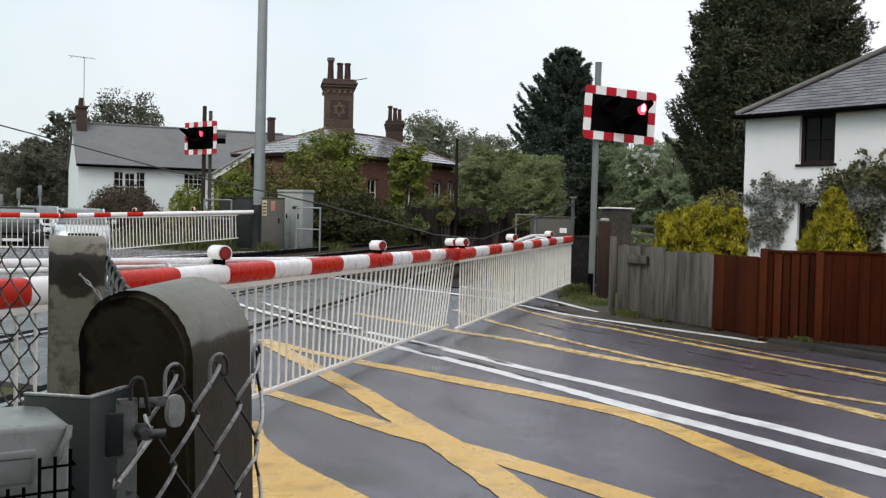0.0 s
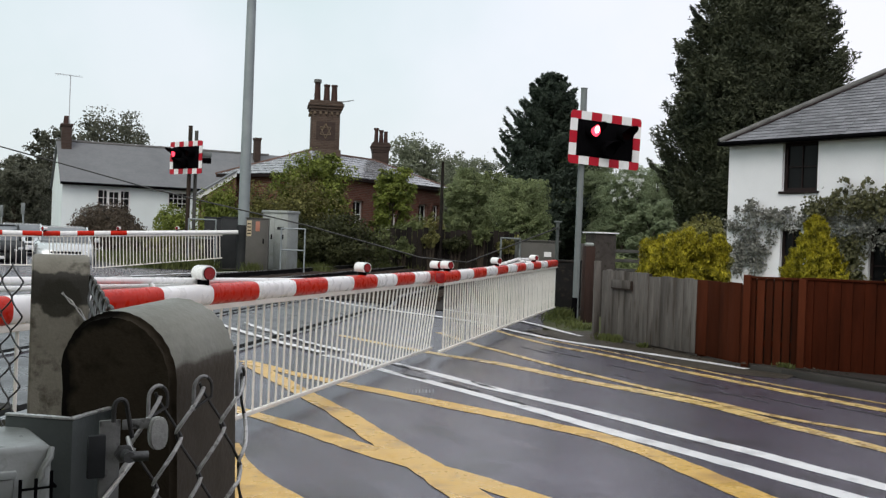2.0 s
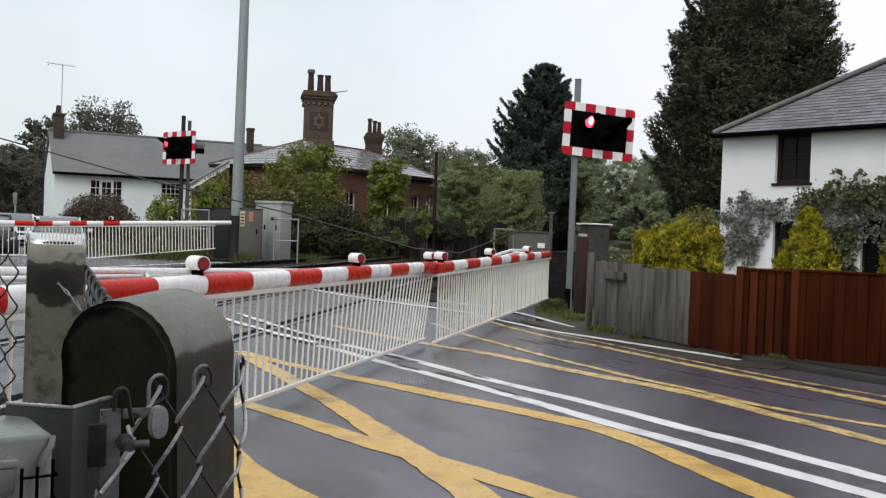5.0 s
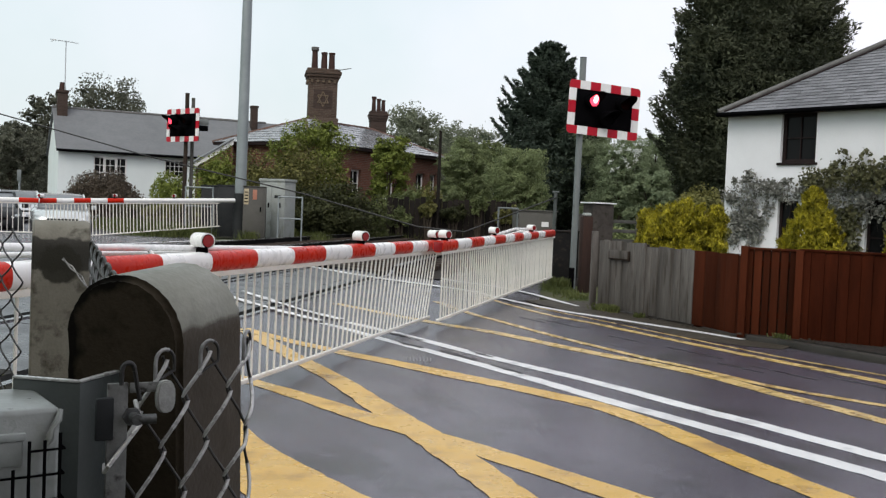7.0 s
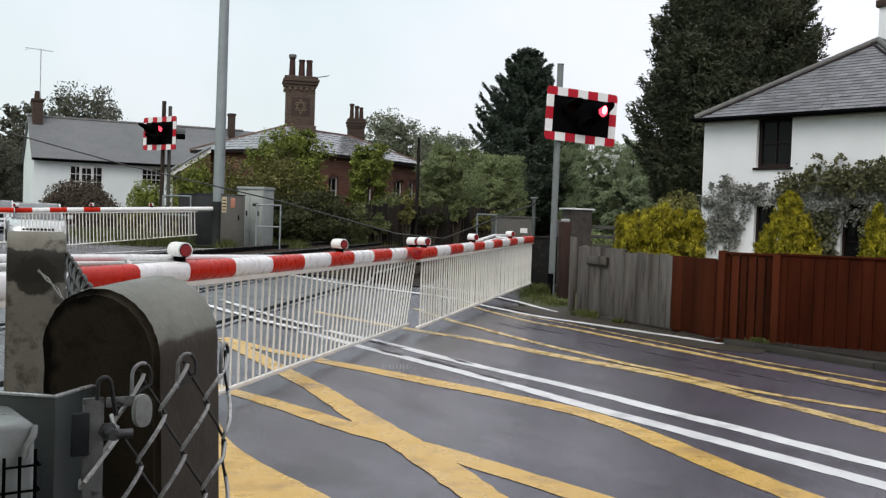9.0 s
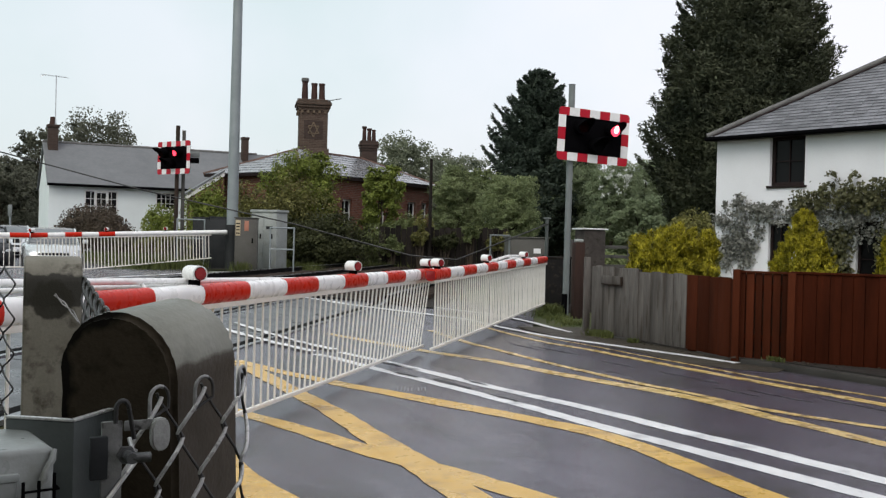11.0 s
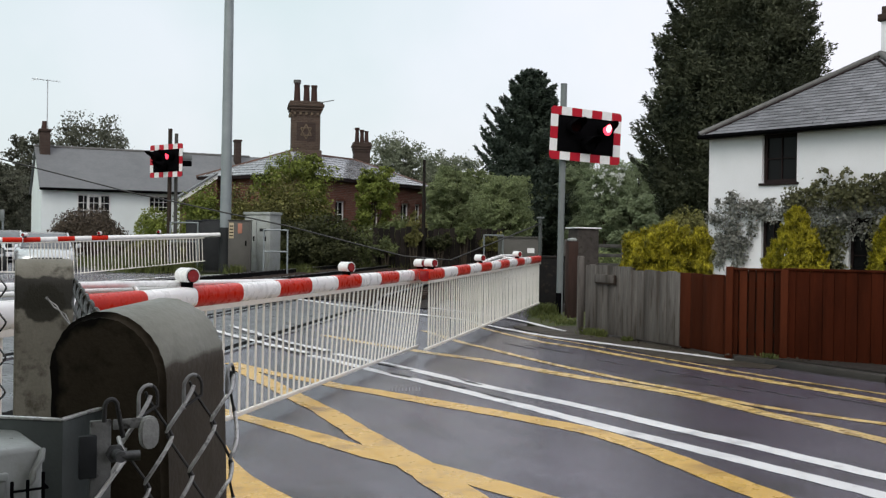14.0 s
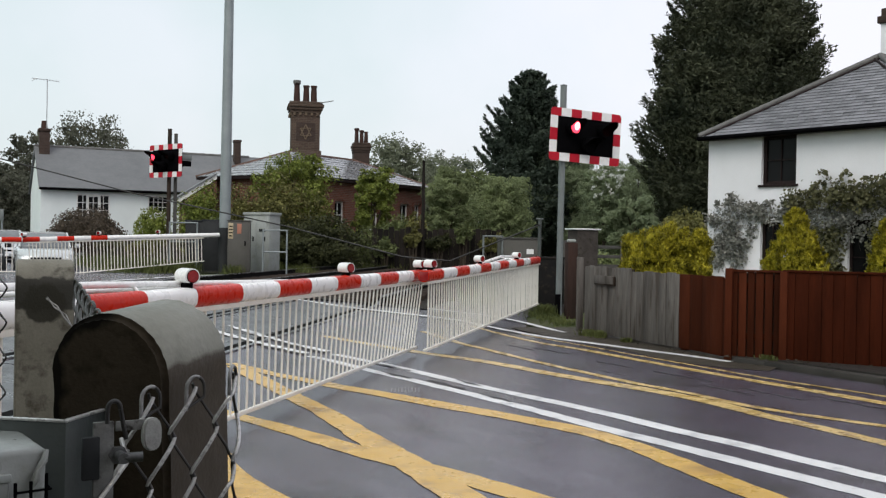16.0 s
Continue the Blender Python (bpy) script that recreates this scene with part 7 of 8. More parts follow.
slate_face(broof, big_slate, (-o_, BW + o_, BE + 0.02), (-o_, -o_, BE + 0.02), (hb - o_, BW / 2, rz), (hb - o_, BW / 2, rz), 0.33, 0.47, 3)
slate_face(broof, big_slate, (-o_, -o_, BE + 0.02), (BL + o_, -o_, BE + 0.02), (hb - o_, BW / 2, rz), (BL - hb + o_, BW / 2, rz), 0.33, 0.47, 4)


def stack(parent, x, y, w, z0, z1, pots, tall, label):
    """A corbelled brick chimney with pots."""
    c = part("chimney", boxed((x - w / 2, y - w / 2, z0), (x + w / 2, y + w / 2, z1 - 0.5), 0.015), "brick_dark" if w > 0.9 else "brick_soot", parent, label)
    part("base_course", boxed((x - w / 2 - 0.07, y - w / 2 - 0.07, z0), (x + w / 2 + 0.07, y + w / 2 + 0.07, z0 + (z1 - z0) * 0.28), 0.02), "brick_dark", c)
    for k, g in enumerate((0.05, 0.11, 0.16, 0.10) if w > 0.9 else (0.02, 0.05, 0.08, 0.03)):
        part("corbel", boxed((x - w / 2 - g, y - w / 2 - g, z1 - 0.5 + k * 0.125), (x + w / 2 + g, y + w / 2 + g, z1 - 0.38 + k * 0.125), 0.012), "brick_dark" if w > 0.9 else "brick_soot", c)
    if w > 0.9:
        for s in range(5):
            for side in (0, 1):
                q = (x - w / 2 + w * (s + 0.5) / 5, y - w / 2 - 0.05) if side == 0 else (x - w / 2 - 0.05, y - w / 2 + w * (s + 0.5) / 5)
                part("dentil", boxed((q[0] - 0.05, q[1] - 0.05, z1 - 0.62), (q[0] + 0.05, q[1] + 0.05, z1 - 0.5)), "stone_trim", c)
        # raised brick panel with a six-pointed ornament
        zc = z0 + (z1 - z0) * 0.55
        part("panel", boxed((x - 0.42, y - w / 2 - 0.012, zc - 0.42), (x + 0.42, y - w / 2 + 0.01, zc + 0.42)), "brick_soot", c)
        bm = bmesh.new()
        for turn in (0.5, 1.5):
            tri = [(x + 0.27 * math.cos(math.pi * (turn + 2 * k / 3)), y - w / 2 - 0.02, zc + 0.33 * math.sin(math.pi * (turn + 2 * k / 3))) for k in range(4)]
            for a, b in zip(tri, tri[1:]):
                tube(bm, [a, b], 0.026, 6)
        part("ornament", bm, "stone_trim", c, "pale brick ornament of two triangles")
    for k, px_ in enumerate(pots):
        h = tall * (1.0 if k else 1.15)
        bm = bmesh.new()
        tube(bm, [(x + px_, y, z1), (x + px_, y, z1 + h * 0.9), (x + px_, y, z1 + h * 0.9), (x + px_, y, z1 + h)], 0.1, 12, radii=[0.15, 0.12, 0.145, 0.145] if w > 0.9 else [0.11, 0.085, 0.10, 0.10])
        pot = part("chimney_pot", bm, "clay_pot", c)
        if k == 0 or w < 0.9 and k < 2:
            bm = bmesh.new()
            tube(bm, [(x + px_, y, z1 + h * 0.95), (x + px_, y, z1 + h * 1.10)], 0.17 if w > 0.9 else 0.12, 12)
            part("cowl", bm, "lead" if w > 0.9 else "clay_pot", pot)
    c.matrix_local = Matrix.Translation((x, y, 0)) @ Matrix.Rotation(radians(-46), 4, "Z") @ Matrix.Translation((-x, -y, 0))
    return c


main_stack = stack(bh, 3.60, BW / 2 + 0.02, 1.26, 4.2, 7.22, (-0.38, 0.04, 0.38), 0.80, "tall sooty brick chimney with corbelled top")
bm = bmesh.new()
tube(bm, [(3.9, BW / 2 - 0.3, 7.15), (4.75, BW / 2 - 1.35, 7.2)], 0.025, 5)
part("aerial_arm", bm, "tin", main_stack)
stack(bh, 7.75, BW / 2, 0.76, 4.2, 5.82, (-0.22, 0.02, 0.24), 0.56, "short brick chimney with three pots")
# lean-to gable with white bargeboard at the end of the brick house
porch = thing("brick_porch", face_to((-9.3, 41.2, 0.3), (0.94, 0.34)), "small brick porch with white bargeboards", "porch")
bm = bmesh.new()
prism(bm, [(0, -0.3), (1.3, -0.3), (1.3, 3.45), (0, 2.6)], 1.6, "y")
part("wall", bm, "brick", porch, smooth=None)
for s in (-1,):
    bm = bmesh.new()
    prism(bm, [(1.3 + s * 1.62, 2.43), (1.3, 3.52), (1.3, 3.70), (1.3 + s * 1.62, 2.61)], 0.06, "y")
    bmesh.ops.translate(bm, vec=(0, -0.07, 0), verts=bm.verts)
    part("bargeboard", bm, "frame_white", porch, "white painted bargeboard", smooth=None)
    bm = bmesh.new()
    prism(bm, [(1.3 + s * 1.66, 2.62), (1.3, 3.71), (1.3, 3.78), (1.3 + s * 1.66, 2.69)], 1.8, "y")
    bmesh.ops.translate(bm, vec=(0, -0.12, 0), verts=bm.verts)
    part("roof_slope", bm, "slate_far", porch, smooth=None)
# close-boarded fence below the brick house
for a, b, h in (((-6.0, 37.6), (-1.6, 39.6), 1.25), ((-1.35, 35.3), (3.5, 36.3), 1.52)):
    a, b = Vector(a), Vector(b)
    ob = thing("railway_fence", face_to((a.x, a.y, 0.3), (b - a).normalized()), "dark weathered close-boarded fence along the railway", "fence", "railway fences")
    L = (b - a).length
    rng = random.Random(9)
    for k in range(int(L / 0.2)):
        part("board", boxed((k * 0.2, -0.012 + 0.015 * (k % 2), -0.1), (k * 0.2 + 0.185, 0.012 + 0.015 * (k % 2), h + rng.uniform(-0.08, 0.06)), 0.0), "fence_black", ob)
    part("rail", boxed((0, 0.03, 0.5), (L, 0.09, 0.6)), "wood_dark", ob)
bm = bmesh.new()
tube(bm, [(0, 0, -0.2), (0, 0, 3.9)], 0.075, 10, radii=[0.075, 0.05])
pole_ = thing("timber_pole", pose(0.44, 35.5, 0.35), "dark timber pole beside the brick house", "pole")
part("shaft", bm, "fence_black", pole_)

# cable that sags over the railway
wp = thing("telegraph_pole", pose(-14.6, 24.6, 0.3), "dark timber pole that carries the cable", "pole")
bm = bmesh.new()
tube(bm, [(0, 0, -0.3), (0, 0, 4.6)], 0.11, 12, radii=[0.12, 0.09])
part("shaft", bm, "wood_dark", wp)
cu = bpy.data.curves.new("cable", "CURVE")
cu.dimensions, cu.bevel_depth, cu.bevel_resolution = "3D", 0.016, 2
sp = cu.splines.new("BEZIER")
knots = [(-14.6, 24.6, 4.3), (-6.6, 24.0, 2.37), (-2.8, 22.5, 1.63), (-0.15, 21.4, 1.0), (0.85, 21.3, 0.93), (3.02, 23.15, 1.78)]
sp.bezier_points.add(len(knots) - 1)
for b, k in zip(sp.bezier_points, knots):
    b.co, b.handle_left_type, b.handle_right_type = k, "VECTOR", "VECTOR"
cu.materials.append(M["wire_dark"])
tagged(new("cable", cu), "dark sagging cable strung across the railway", "cable")


# ---- waiting cars ----
def car(m, paint, label, rear=False):
    """A small hatchback; local +x is its front."""
    ob = thing("car", m, label, "car", "waiting cars")

    def loft(sections, name, material, parent, lab=""):
        bm = bmesh.new()
        rings = []
        for x, w, z0, z1, r in sections:
            o = [(-w, z0), (w, z0), (w, z1 - r), (w - r * 0.6, z1), (-w + r * 0.6, z1), (-w, z1 - r)]
            rings.append([bm.verts.new((x, a, b)) for a, b in o])
        for a, b in zip(rings, rings[1:]):
            for k in range(6):
                bm.faces.new((a[k], a[(k + 1) % 6], b[(k + 1) % 6], b[k]))
        bm.faces.new(rings[0][::-1])
        bm.faces.new(rings[-1])
        bmesh.ops.recalc_face_normals(bm, faces=bm.faces)
        bmesh.ops.bevel(bm, geom=bm.edges[:], offset=0.03, segments=2, affect="EDGES", clamp_overlap=True)
        return part(name, bm, material, parent, lab, smooth=60)

    body = loft([(-1.95, 0.72, 0.32, 0.80, 0.12), (-1.85, 0.82, 0.24, 0.93, 0.14), (-0.9, 0.85, 0.2, 0.95, 0.12), (0.75, 0.85, 0.2, 0.95, 0.12), (1.5, 0.82, 0.22, 0.86, 0.16), (1.85, 0.76, 0.26, 0.74, 0.16), (1.98, 0.62, 0.32, 0.62, 0.12)], "body", paint, ob)
    loft([(-1.78, 0.66, 0.9, 1.02, 0.05), (-1.45, 0.68, 0.9, 1.32, 0.14), (-0.6, 0.68, 0.9, 1.38, 0.14), (0.25, 0.67, 0.9, 1.35, 0.14), (1.02, 0.70, 0.9, 0.97, 0.03)], "greenhouse", "car_glass", ob, "car windows with the sky's reflection in their pale colour")
    loft([(-1.42, 0.60, 1.33, 1.36, 0.02), (-0.6, 0.61, 1.375, 1.41, 0.03), (0.2, 0.60, 1.35, 1.385, 0.02)], "roof", paint, ob)
    for s in (-1, 1):
        for line, r in (([(1.06, s * 0.70, 0.95), (0.28, s * 0.64, 1.37)], 0.035), ([(-1.80, s * 0.68, 0.95), (-1.45, s * 0.64, 1.33)], 0.05)):
            bm = bmesh.new()
            tube(bm, line, r, 6)
            part("pillar", bm, paint, ob)
        part("mirror", boxed((0.62, s * 0.93 - 0.09, 0.93), (0.76, s * 0.93 + 0.09, 1.06), 0.03), paint, ob)
        bm = bmesh.new()
        tube(bm, [(1.82, s * 0.42, 0.61), (1.86, s * 0.52, 0.63), (1.80, s * 0.64, 0.68), (1.66, s * 0.74, 0.74)], 0.06, 8, radii=[0.03, 0.065, 0.075, 0.035])
        glass_ = part("headlight", bm, "car_lens", ob, "clear headlight glass")
        if not rear:
            bm = bmesh.new()
            tube(bm, [(1.88, s * 0.55, 0.645), (1.925, s * 0.555, 0.645)], 0.045, 10)
            part("bulb", bm, "headlight", glass_, "lit headlight bulb")
        part("tail_light", boxed((-1.97, s * 0.64 - 0.1, 0.68), (-1.78, s * 0.64 + 0.1, 0.95), 0.04), "lens_red", ob)
        for x in (-1.25, 1.22):
            bm = bmesh.new()
            tube(bm, [(x, s * 0.66, 0.30), (x, s * 0.86, 0.30)], 0.30, 20)
            wheel = part("wheel", bm, "rubber", ob)
            bm = bmesh.new()
            tube(bm, [(x, s * 0.855, 0.30), (x, s * 0.872, 0.30)], 0.19, 14)
            part("rim", bm, "tin", wheel)
    part("grille", boxed((1.86, -0.42, 0.56), (1.975, 0.42, 0.66), 0.02), "black", ob)
    part("lower_grille", boxed((1.88, -0.5, 0.33), (1.99, 0.5, 0.42), 0.02), "black", ob)
    part("number_plate", boxed((1.975, -0.26, 0.42), (2.0, 0.26, 0.50), 0.006), "sign_white", ob, "plain pale plate")
    part("number_plate", boxed((-2.0, -0.26, 0.70), (-1.93, 0.26, 0.81), 0.006), "label_yellow", ob, "plain pale plate")
    return ob


car(pose(-11.2, 30.8, 0.05, 0, 0, -68), "car_silver", "silver hatchback with lit headlights waiting behind the far barrier")
car(pose(-12.95, 29.9, 0.04, 0, 0, -66), "car_dark", "dark car with lit headlights waiting behind the far barrier")
car(pose(-15.6, 38.5, 0.15, 0, 0, -68), "car_silver", "silver car queueing behind the others", True)
for x, y, h, col in ((-19.6, 44, 1.7, "mast"), (-18.75, 44, 2.0, "light_box"), (-17.4, 43, 2.1, "mast")):
    bm = bmesh.new()
    tube(bm, [(0, 0, -0.2), (0, 0, h)], 0.045, 8)
    rs = thing("road_sign", pose(x, y, 0.35), "small grey road sign on a post", "road sign")
    part("post", bm, col, rs)
    part("plate", boxed((-0.17 if h < 2 else -0.09, -0.06, h - 0.5), (0.17 if h < 2 else 0.09, -0.045, h), 0.01), "steel_grey", rs)


# ---- foreground: concrete posts, chain link, steel gate ----
def hooped_post(m, width, top, label, worn=True):
    """A square concrete post with a half-round head; local y is the axis of the head."""
    r = width / 2
    o = [(-r, -0.3), (r, -0.3), (r, top - r)] + [(r * math.cos(a), top - r + r * math.sin(a)) for a in np.linspace(0, math.pi, 65)[1:-1]] + [(-r, top - r)]
    bm = bmesh.new()
    fs = prism(bm, o, width, "y")
    bmesh.ops.translate(bm, vec=(0, -r, 0), verts=bm.verts)
    ends = [e for e in bm.edges if abs(e.verts[0].co.y - e.verts[1].co.y) < 1e-6]
    bmesh.ops.subdivide_edges(bm, edges=[e for e in ends if e.calc_length() > 0.3], cuts=60)
    ends = [e for e in bm.edges if abs(e.verts[0].co.y - e.verts[1].co.y) < 1e-6 and abs(e.verts[0].co.y) > r - 1e-5]
    bmesh.ops.bevel(bm, geom=ends, offset=0.0075 if worn else 0.0045, segments=3, affect="EDGES")
    for y in (r - 0.018, 0.018 - r):
        bmesh.ops.bisect_plane(bm, geom=bm.verts[:] + bm.edges[:] + bm.faces[:], plane_co=(0, y, 0), plane_no=(0, 1, 0))
    rng = random.Random(int(top * 1000))
    # frost-chipped rim
    for v in bm.verts:
        edge = abs(v.co.y) - (r - 0.0085) if v.co.z > top - r - 0.05 or v.co.x < 0 else 0.0
        if edge > 0 and v.co.z > 0.5:
            chip = max(0.0, math.sin(v.co.x * 91 + v.co.z * 77) + 0.8 * math.sin(v.co.x * 233 - v.co.z * 239)) * 0.0006 + rng.uniform(0, 0.0013)
            v.co -= Vector((v.co.x, 0, max(0.0, v.co.z - top + r))).normalized() * chip * (1.0 if worn else 0.5) + Vector((0, math.copysign(chip * 0.5, v.co.y) * (1 if edge < 0.0084 else 0), 0))
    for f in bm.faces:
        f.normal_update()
        # end faces take the dark brown material, sides and head the others
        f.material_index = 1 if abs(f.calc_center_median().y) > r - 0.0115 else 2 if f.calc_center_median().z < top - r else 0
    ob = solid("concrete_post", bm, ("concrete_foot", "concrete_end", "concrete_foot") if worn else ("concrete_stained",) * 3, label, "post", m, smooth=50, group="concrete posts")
    return ob


hooped_post(pose(-0.376, 1.358, 0, 0, 0, -16.5) @ Matrix.Translation((0, -0.086, 1.202)) @ Matrix.Rotation(radians(3.6), 4, "X") @ Matrix.Translation((0, 0.086, -1.202)), 0.172, 1.202, "square concrete fence post with half-round head, dark brown end faces")
hooped_post(pose(-1.130, 3.08, 0, 0, 0, 90 + 22), 0.164, 1.230, "square concrete fence post with half-round head, dark stain", False)


def chain_link(path, top, bottom, pitch, height, wire, material, label, loops=True, seed=0, tilt=0.0, short=0, bright_strand=None):
    """Chain-link netting along a bent path: interlocked zigzag wires and knuckled ends."""
    pts = [Vector(p) for p in path]
    lens = [0.0]
    for a, b in zip(pts, pts[1:]):
        lens.append(lens[-1] + (b - a).length)

    def at(s, off):
        s = max(0.0, min(lens[-1], s))
        k = max(i for i in range(len(lens) - 1) if lens[i] <= s + 1e-9)
        d = (pts[k + 1] - pts[k]).normalized()
        p = pts[k] + d * (s - lens[k])
        return p.x + d.y * off, p.y - d.x * off

    ob = thing("chain_link_fence", Matrix(), label, "fence", "chain link fences")
    rng = random.Random(seed)
    n = int(lens[-1] / pitch)
    for k in range(1 if short else 0, n):
        bm = bmesh.new()
        line, thick = [], []
        steps = int((top - bottom) / (height / 2))
        wob = rng.uniform(-0.0015, 0.0015)
        # flat spiral: straight strands, rounded where they hook, one way in front and back behind
        for i in range(1 if k < short else 0, steps):
            side = -1 if (i + k) % 2 else 1
            z = top - i * height / 2 + tilt * (k * pitch + pitch / 2)
            for u in np.linspace(0, 1, 10)[:-1]:
                c = math.asin(0.975 * math.cos(math.pi * u)) / math.asin(0.975)
                x, y = at(k * pitch + pitch / 2 + side * (pitch / 2 + wire * 1.1) * c + wob, wire * ((1.6 * side if bright_strand else -1.5 * side) * math.sin(math.pi * u) + 0.8))
                line.append((x, y, z - u * height / 2))
                thick.append(wire * ((1.05 if side > 0 else 0.74) if bright_strand else 1.0))
        tube(bm, line, wire, 7, radii=thick)
        for f in bm.faces:
            # strands leaning one way take bright metal as if lit, the rest dark
            seg = int((top + tilt * (k * pitch + pitch / 2) - f.calc_center_median().z) / (height / 2))
            f.material_index = 1 if bright_strand and (seg + k) % 2 == 0 else 0
        if loops and k % 2 == 0 and k >= short - 1:
            x0, y0 = at(k * pitch + pitch * 0.60, wire * 2)
            x1, y1 = at(k * pitch + pitch * 1.46, wire * 0.5)
            zc = top - height * 0.035 + tilt * (k * pitch + pitch)
            arc = [(x0, y0, zc - height * 0.24)]
            for a in np.linspace(0.0, math.pi, 9):
                q = 0.5 - 0.5 * math.cos(a)
                arc.append((x0 + (x1 - x0) * q, y0 + (y1 - y0) * q, zc + height * 0.13 * math.sin(a)))
            arc.append((x1, y1, zc - height * 0.2))
            arc[-1] = (x1, y1, zc - height * 0.10)
            # loop coloured light on its left and top, dark on its right
            tube(bm, arc[:7], wire * 0.95, 8, mat_index=2)
            tube(bm, arc[6:] + [(x0, y0, zc - height * 0.22)], wire * 0.85, 8, mat_index=0)
        part("wire", bm, (material, bright_strand or material, "galv_dull" if bright_strand else material), ob, smooth=60)
    return ob


chain_link([(-0.405, 1.194), (-0.243, 1.285), (-0.238, 1.300), (-0.243, 1.335)], 1.090, 0.70, 0.0280, 0.115, 0.0026, "wire_worn_shaded", "worn galvanised chain-link netting round the concrete post, lit and shaded strands coloured apart", True, 1, 0.17, 2, "galv")
bm = bmesh.new()
tube(bm, [(-0.362, 1.222, 1.052), (-0.350, 1.200, 1.036), (-0.346, 1.190, 1.030), (-0.3565, 1.178, 1.013), (-0.373, 1.158, 0.986), (-0.378, 1.160, 0.979), (-0.384, 1.180, 0.982)], 0.0029, 7)
solid("tie_wire", bm, "galv", "bright twisted wire end hooked over the hasp", "wire")
chain_link([(-1.0, 2.98), (-0.435, 1.515)], 1.170, 0.60, 0.088, 0.090, 0.0040, "wire_worn_shaded", "dark chain-link netting between the concrete posts", True, 2, -0.03)
chain_link([(-2.3, 4.25), (-1.21, 3.06)], 1.195, 0.40, 0.086, 0.108, 0.0029, "wire_dark", "dark weathered chain-link fence", False, 3)
# tie wire on the stained post
bm = bmesh.new()
tube(bm, [(-1.09, 2.985, 1.115), (-1.055, 2.975, 1.095), (-1.03, 2.96, 1.065), (-0.99, 2.90, 1.045)], 0.0022, 6)
tube(bm, [(-1.085, 2.98, 1.12), (-1.06, 2.97, 1.09), (-1.025, 2.965, 1.07), (-0.985, 2.90, 1.04)], 0.002, 6)
solid("tie_wire", bm, "galv_dull", "twisted galvanised tie wire on the concrete post", "wire")

# steel angle gate post
gatepost = thing("gate_post", Matrix(), "grey-green steel angle gate post with hasp", "gate post")
gx = Vector((-0.4215, 1.198))
for a, b, nm in ((Vector((-0.510, 1.216)), gx, "left_flange"), (gx, Vector((-0.398, 1.300)), "right_flange")):
    bm = bmesh.new()
    L = (b - a).length
    box(bm, (0, 0.0, -0.2), (L, 0.006, 1.075), 0.0015)
    ob = part(nm, bm, "steel_paint", gatepost)
    ob.matrix_local = face_to((a.x, a.y, 0), (b - a).normalized())
    # pale metal strip laid on top as the edge's highlight
    part("cut_edge", boxed((0, -0.001, 1.0752), (L, 0.007, 1.0785), 0.001), "galv", ob, "bright strip that stands for the highlight on the top edge")
hd = Vector((0.85, 0.52)).normalized()
hasp = part("hasp_bar", boxed((0.0, -0.004, 0.86), (0.024, 0.002, 1.082), 0.0015), "hasp_steel", gatepost)
hasp.matrix_local = face_to((-0.380, 1.168, 0), hd)
keep = part("keeper_plate", boxed((-0.024, -0.004, 1.016), (-0.004, 0.004, 1.066), 0.0015), "dark_box", gatepost)
keep.matrix_local = face_to((-0.368, 1.168, 0), hd)
bm = bmesh.new()
tube(bm, [(0.012, -0.004, 1.036), (0.012, -0.012, 1.036)], 0.011, 6)
tube(bm, [(0.012, -0.012, 1.036), (0.012, -0.032, 1.036)], 0.0065, 12)
tube(bm, [(0.012, -0.026, 1.036), (0.034, -0.030, 1.036)], 0.006, 10)
bolt = part("bolt", bm, "dull_metal", gatepost, "worn steel bolt")
bolt.matrix_local = face_to((-0.364, 1.168, 0.008), hd)
part("hasp_strap", boxed((0.028, 0.003, 1.068), (0.078, 0.007, 1.080), 0.001), "hasp_steel", hasp)
lockp = thing("padlock", face_to((-0.318, 1.20, 0), hd), "grey padlock hanging from the hasp", "padlock")
bm = bmesh.new()
o = [(0.0115 * math.copysign(abs(math.cos(a)) ** 0.7, math.cos(a)), 1.062 + 0.020 * math.copysign(abs(math.sin(a)) ** 0.8, math.sin(a))) for a in np.linspace(0, 2 * math.pi, 25)[:-1]]
prism(bm, o, 0.012, "y")
bmesh.ops.bevel(bm, geom=bm.edges[:], offset=0.002, segments=2, affect="EDGES")
part("body", bm, "padlock", lockp)
bm = bmesh.new()
tube(bm, [(-0.050 + 0.0075 * math.cos(a), -0.012, 1.098 + 0.010 * math.sin(a)) for a in np.linspace(0, math.pi, 10)] , 0.0028, 8)
tube(bm, [(-0.0575, -0.012, 1.098), (-0.0575, -0.012, 1.082)], 0.0028, 8)
tube(bm, [(-0.0425, -0.012, 1.098), (-0.035, -0.010, 1.062)], 0.0028, 8)
part("shackle", bm, "wire_dark", lockp, "dark steel shackle")
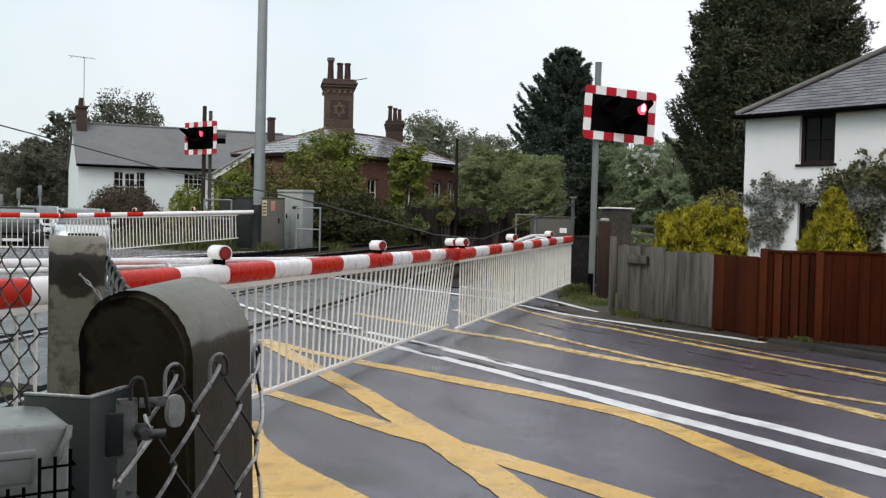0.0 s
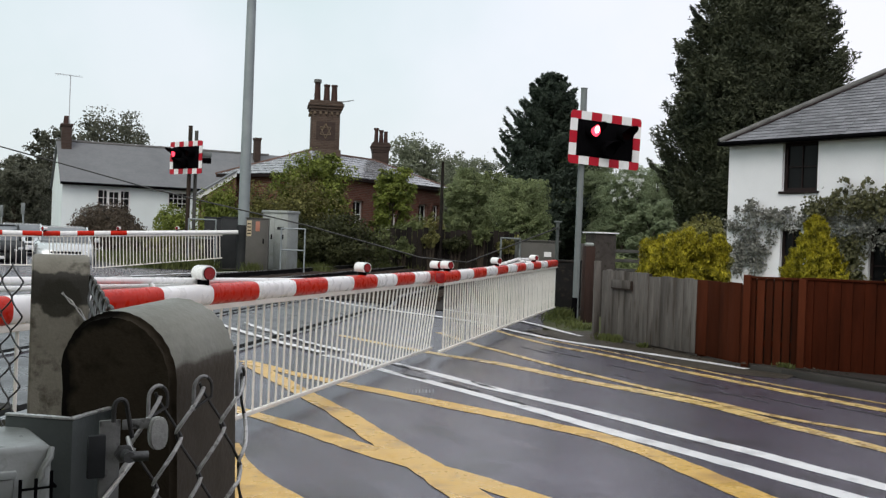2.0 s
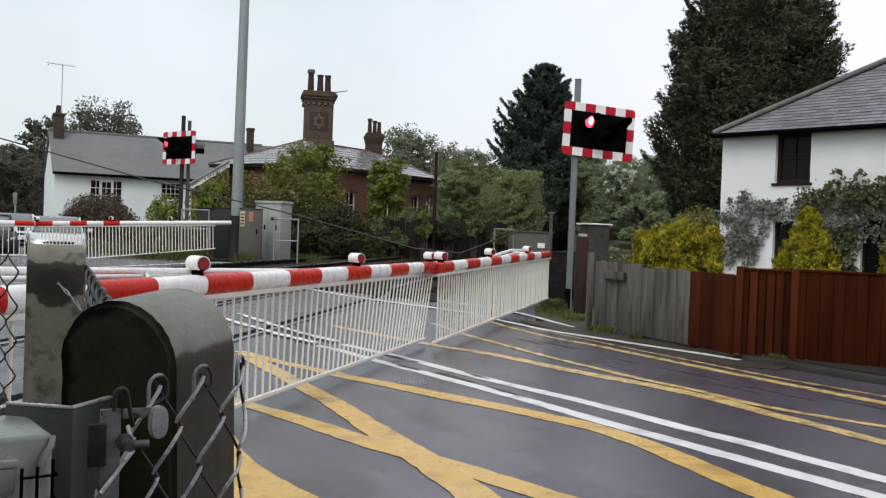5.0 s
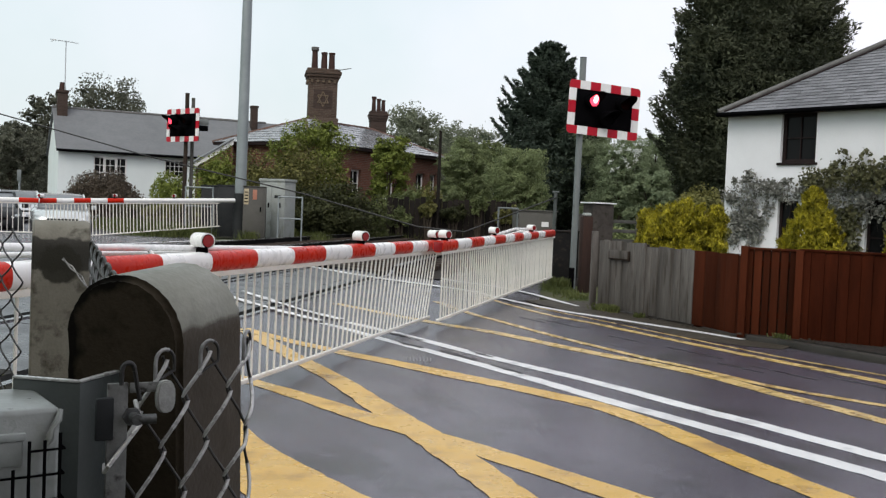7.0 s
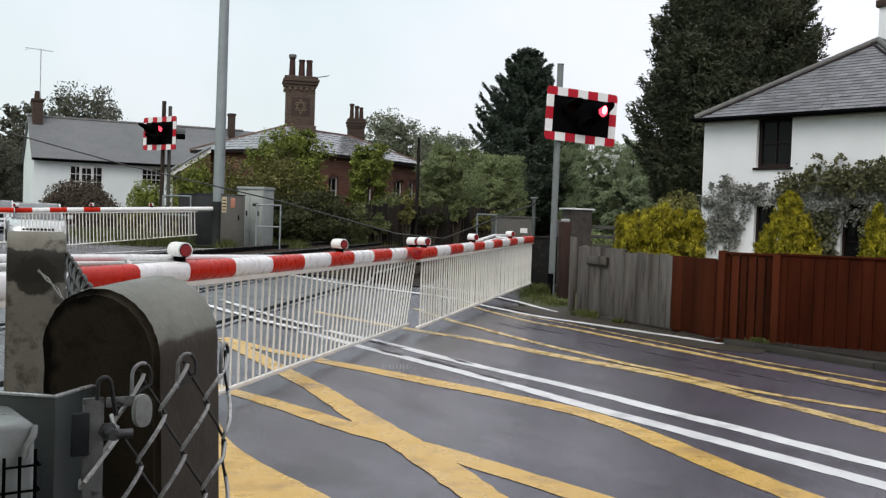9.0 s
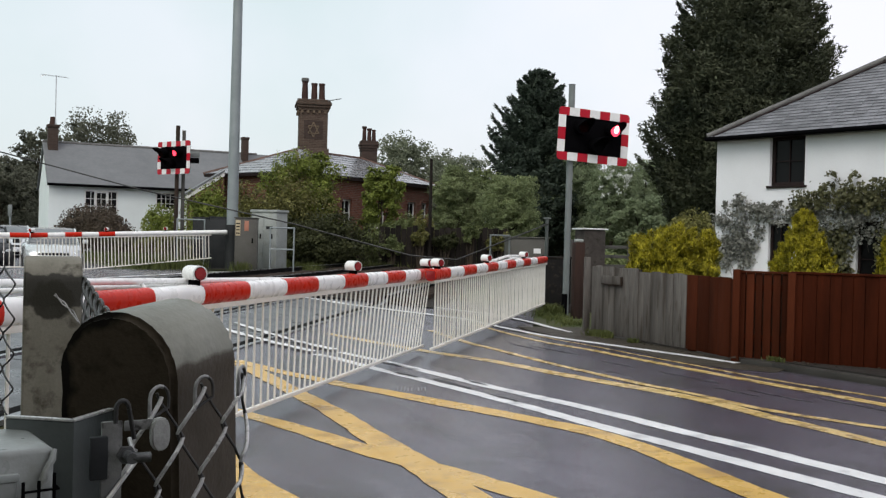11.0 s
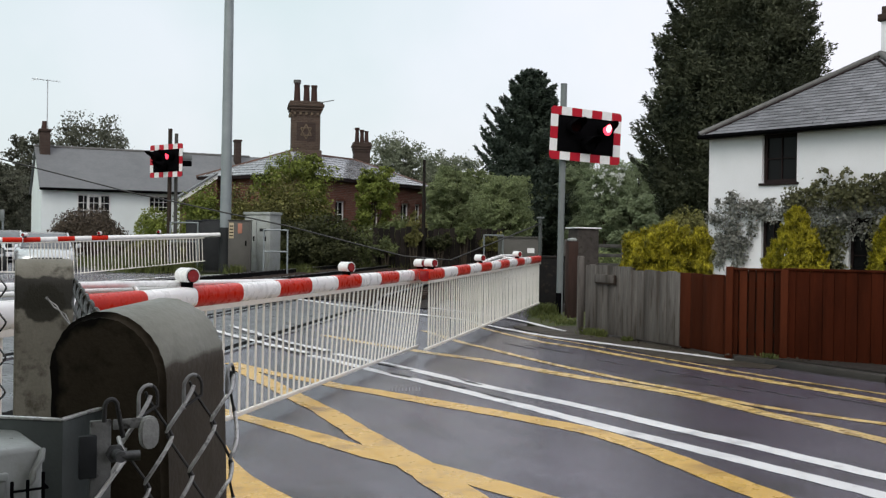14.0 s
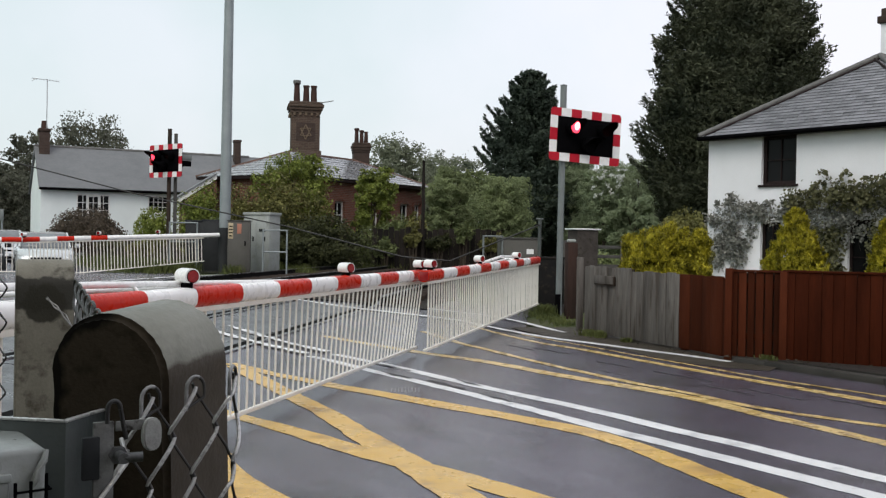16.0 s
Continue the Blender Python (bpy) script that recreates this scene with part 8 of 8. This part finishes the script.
# grey cover with wire guard beside the gate post
cover = thing("guarded_box", face_to((-0.415, 1.118, 0), (-0.83, -0.55)), "grey-green moulded box with black wire guard", "box")
bm = bmesh.new()
box(bm, (0.0, -0.14, 0.2), (0.5, 0.0, 1.062), 0.006)
part("body", bm, "cover", cover, smooth=60)
part("front_panel", boxed((0.040, -0.004, 1.000), (0.46, 0.005, 1.029), 0.003), "cover", cover)
bm = bmesh.new()
tube(bm, [(0.001, 0.001, 1.060), (0.004, 0.006, 1.050), (0.012, 0.007, 1.038), (0.014, 0.009, 1.030), (0.019, 0.008, 1.018)], 0.003, 7, radii=[0.003, 0.0042, 0.003, 0.0045, 0.0015])
part("crease", bm, "cover", cover, "pale curled strip of tape at the corner")
part("tape", boxed((0.038, -0.004, 1.0295), (0.46, 0.0075, 1.0375), 0.001), "light_box", cover, "strip of pale tape")
part("foot", boxed((0.05, -0.12, -0.1), (0.45, -0.02, 0.21), 0.005), "steel_paint", cover)
for k in range(9):
    bm = bmesh.new()
    tube(bm, [(0.003 + k * 0.0162, 0.012, 0.70), (0.003 + k * 0.0162, 0.012, 1.036 if k == 0 else 1.029 if k < 3 else 0.999)], 0.0019, 6)
    part("guard_wire", bm, "black", cover)
for k in range(5):
    bm = bmesh.new()
    tube(bm, [(-0.004, -0.06, 1.018 - k * 0.028), (-0.002, 0.011, 1.018 - k * 0.028), (0.037 if k < 1 else 0.14, 0.013, 1.018 - k * 0.028)], 0.0015, 6)
    part("guard_wire", bm, "black", cover)


# ---- what moves: the signals' red light swings from lens to lens ----
def motions():
    flip, first = 0.365, 0.31
    for lit, lamps in ((near_lit, LAMPS), (far_lit, LAMPS_FAR)):
        places = [Matrix.Translation((lamps[k][0], 0, lamps[k][1])) for k in (1, 0)]
        rows, k = [(0.0, places[0])], 0
        while first + k * flip < 16.0:
            t = first + k * flip
            rows += [(t, places[k % 2]), (t + 0.034, places[(k + 1) % 2])]
            k += 1
        rows.append((16.0, places[k % 2]))
        walk(lit, rows)


motions()
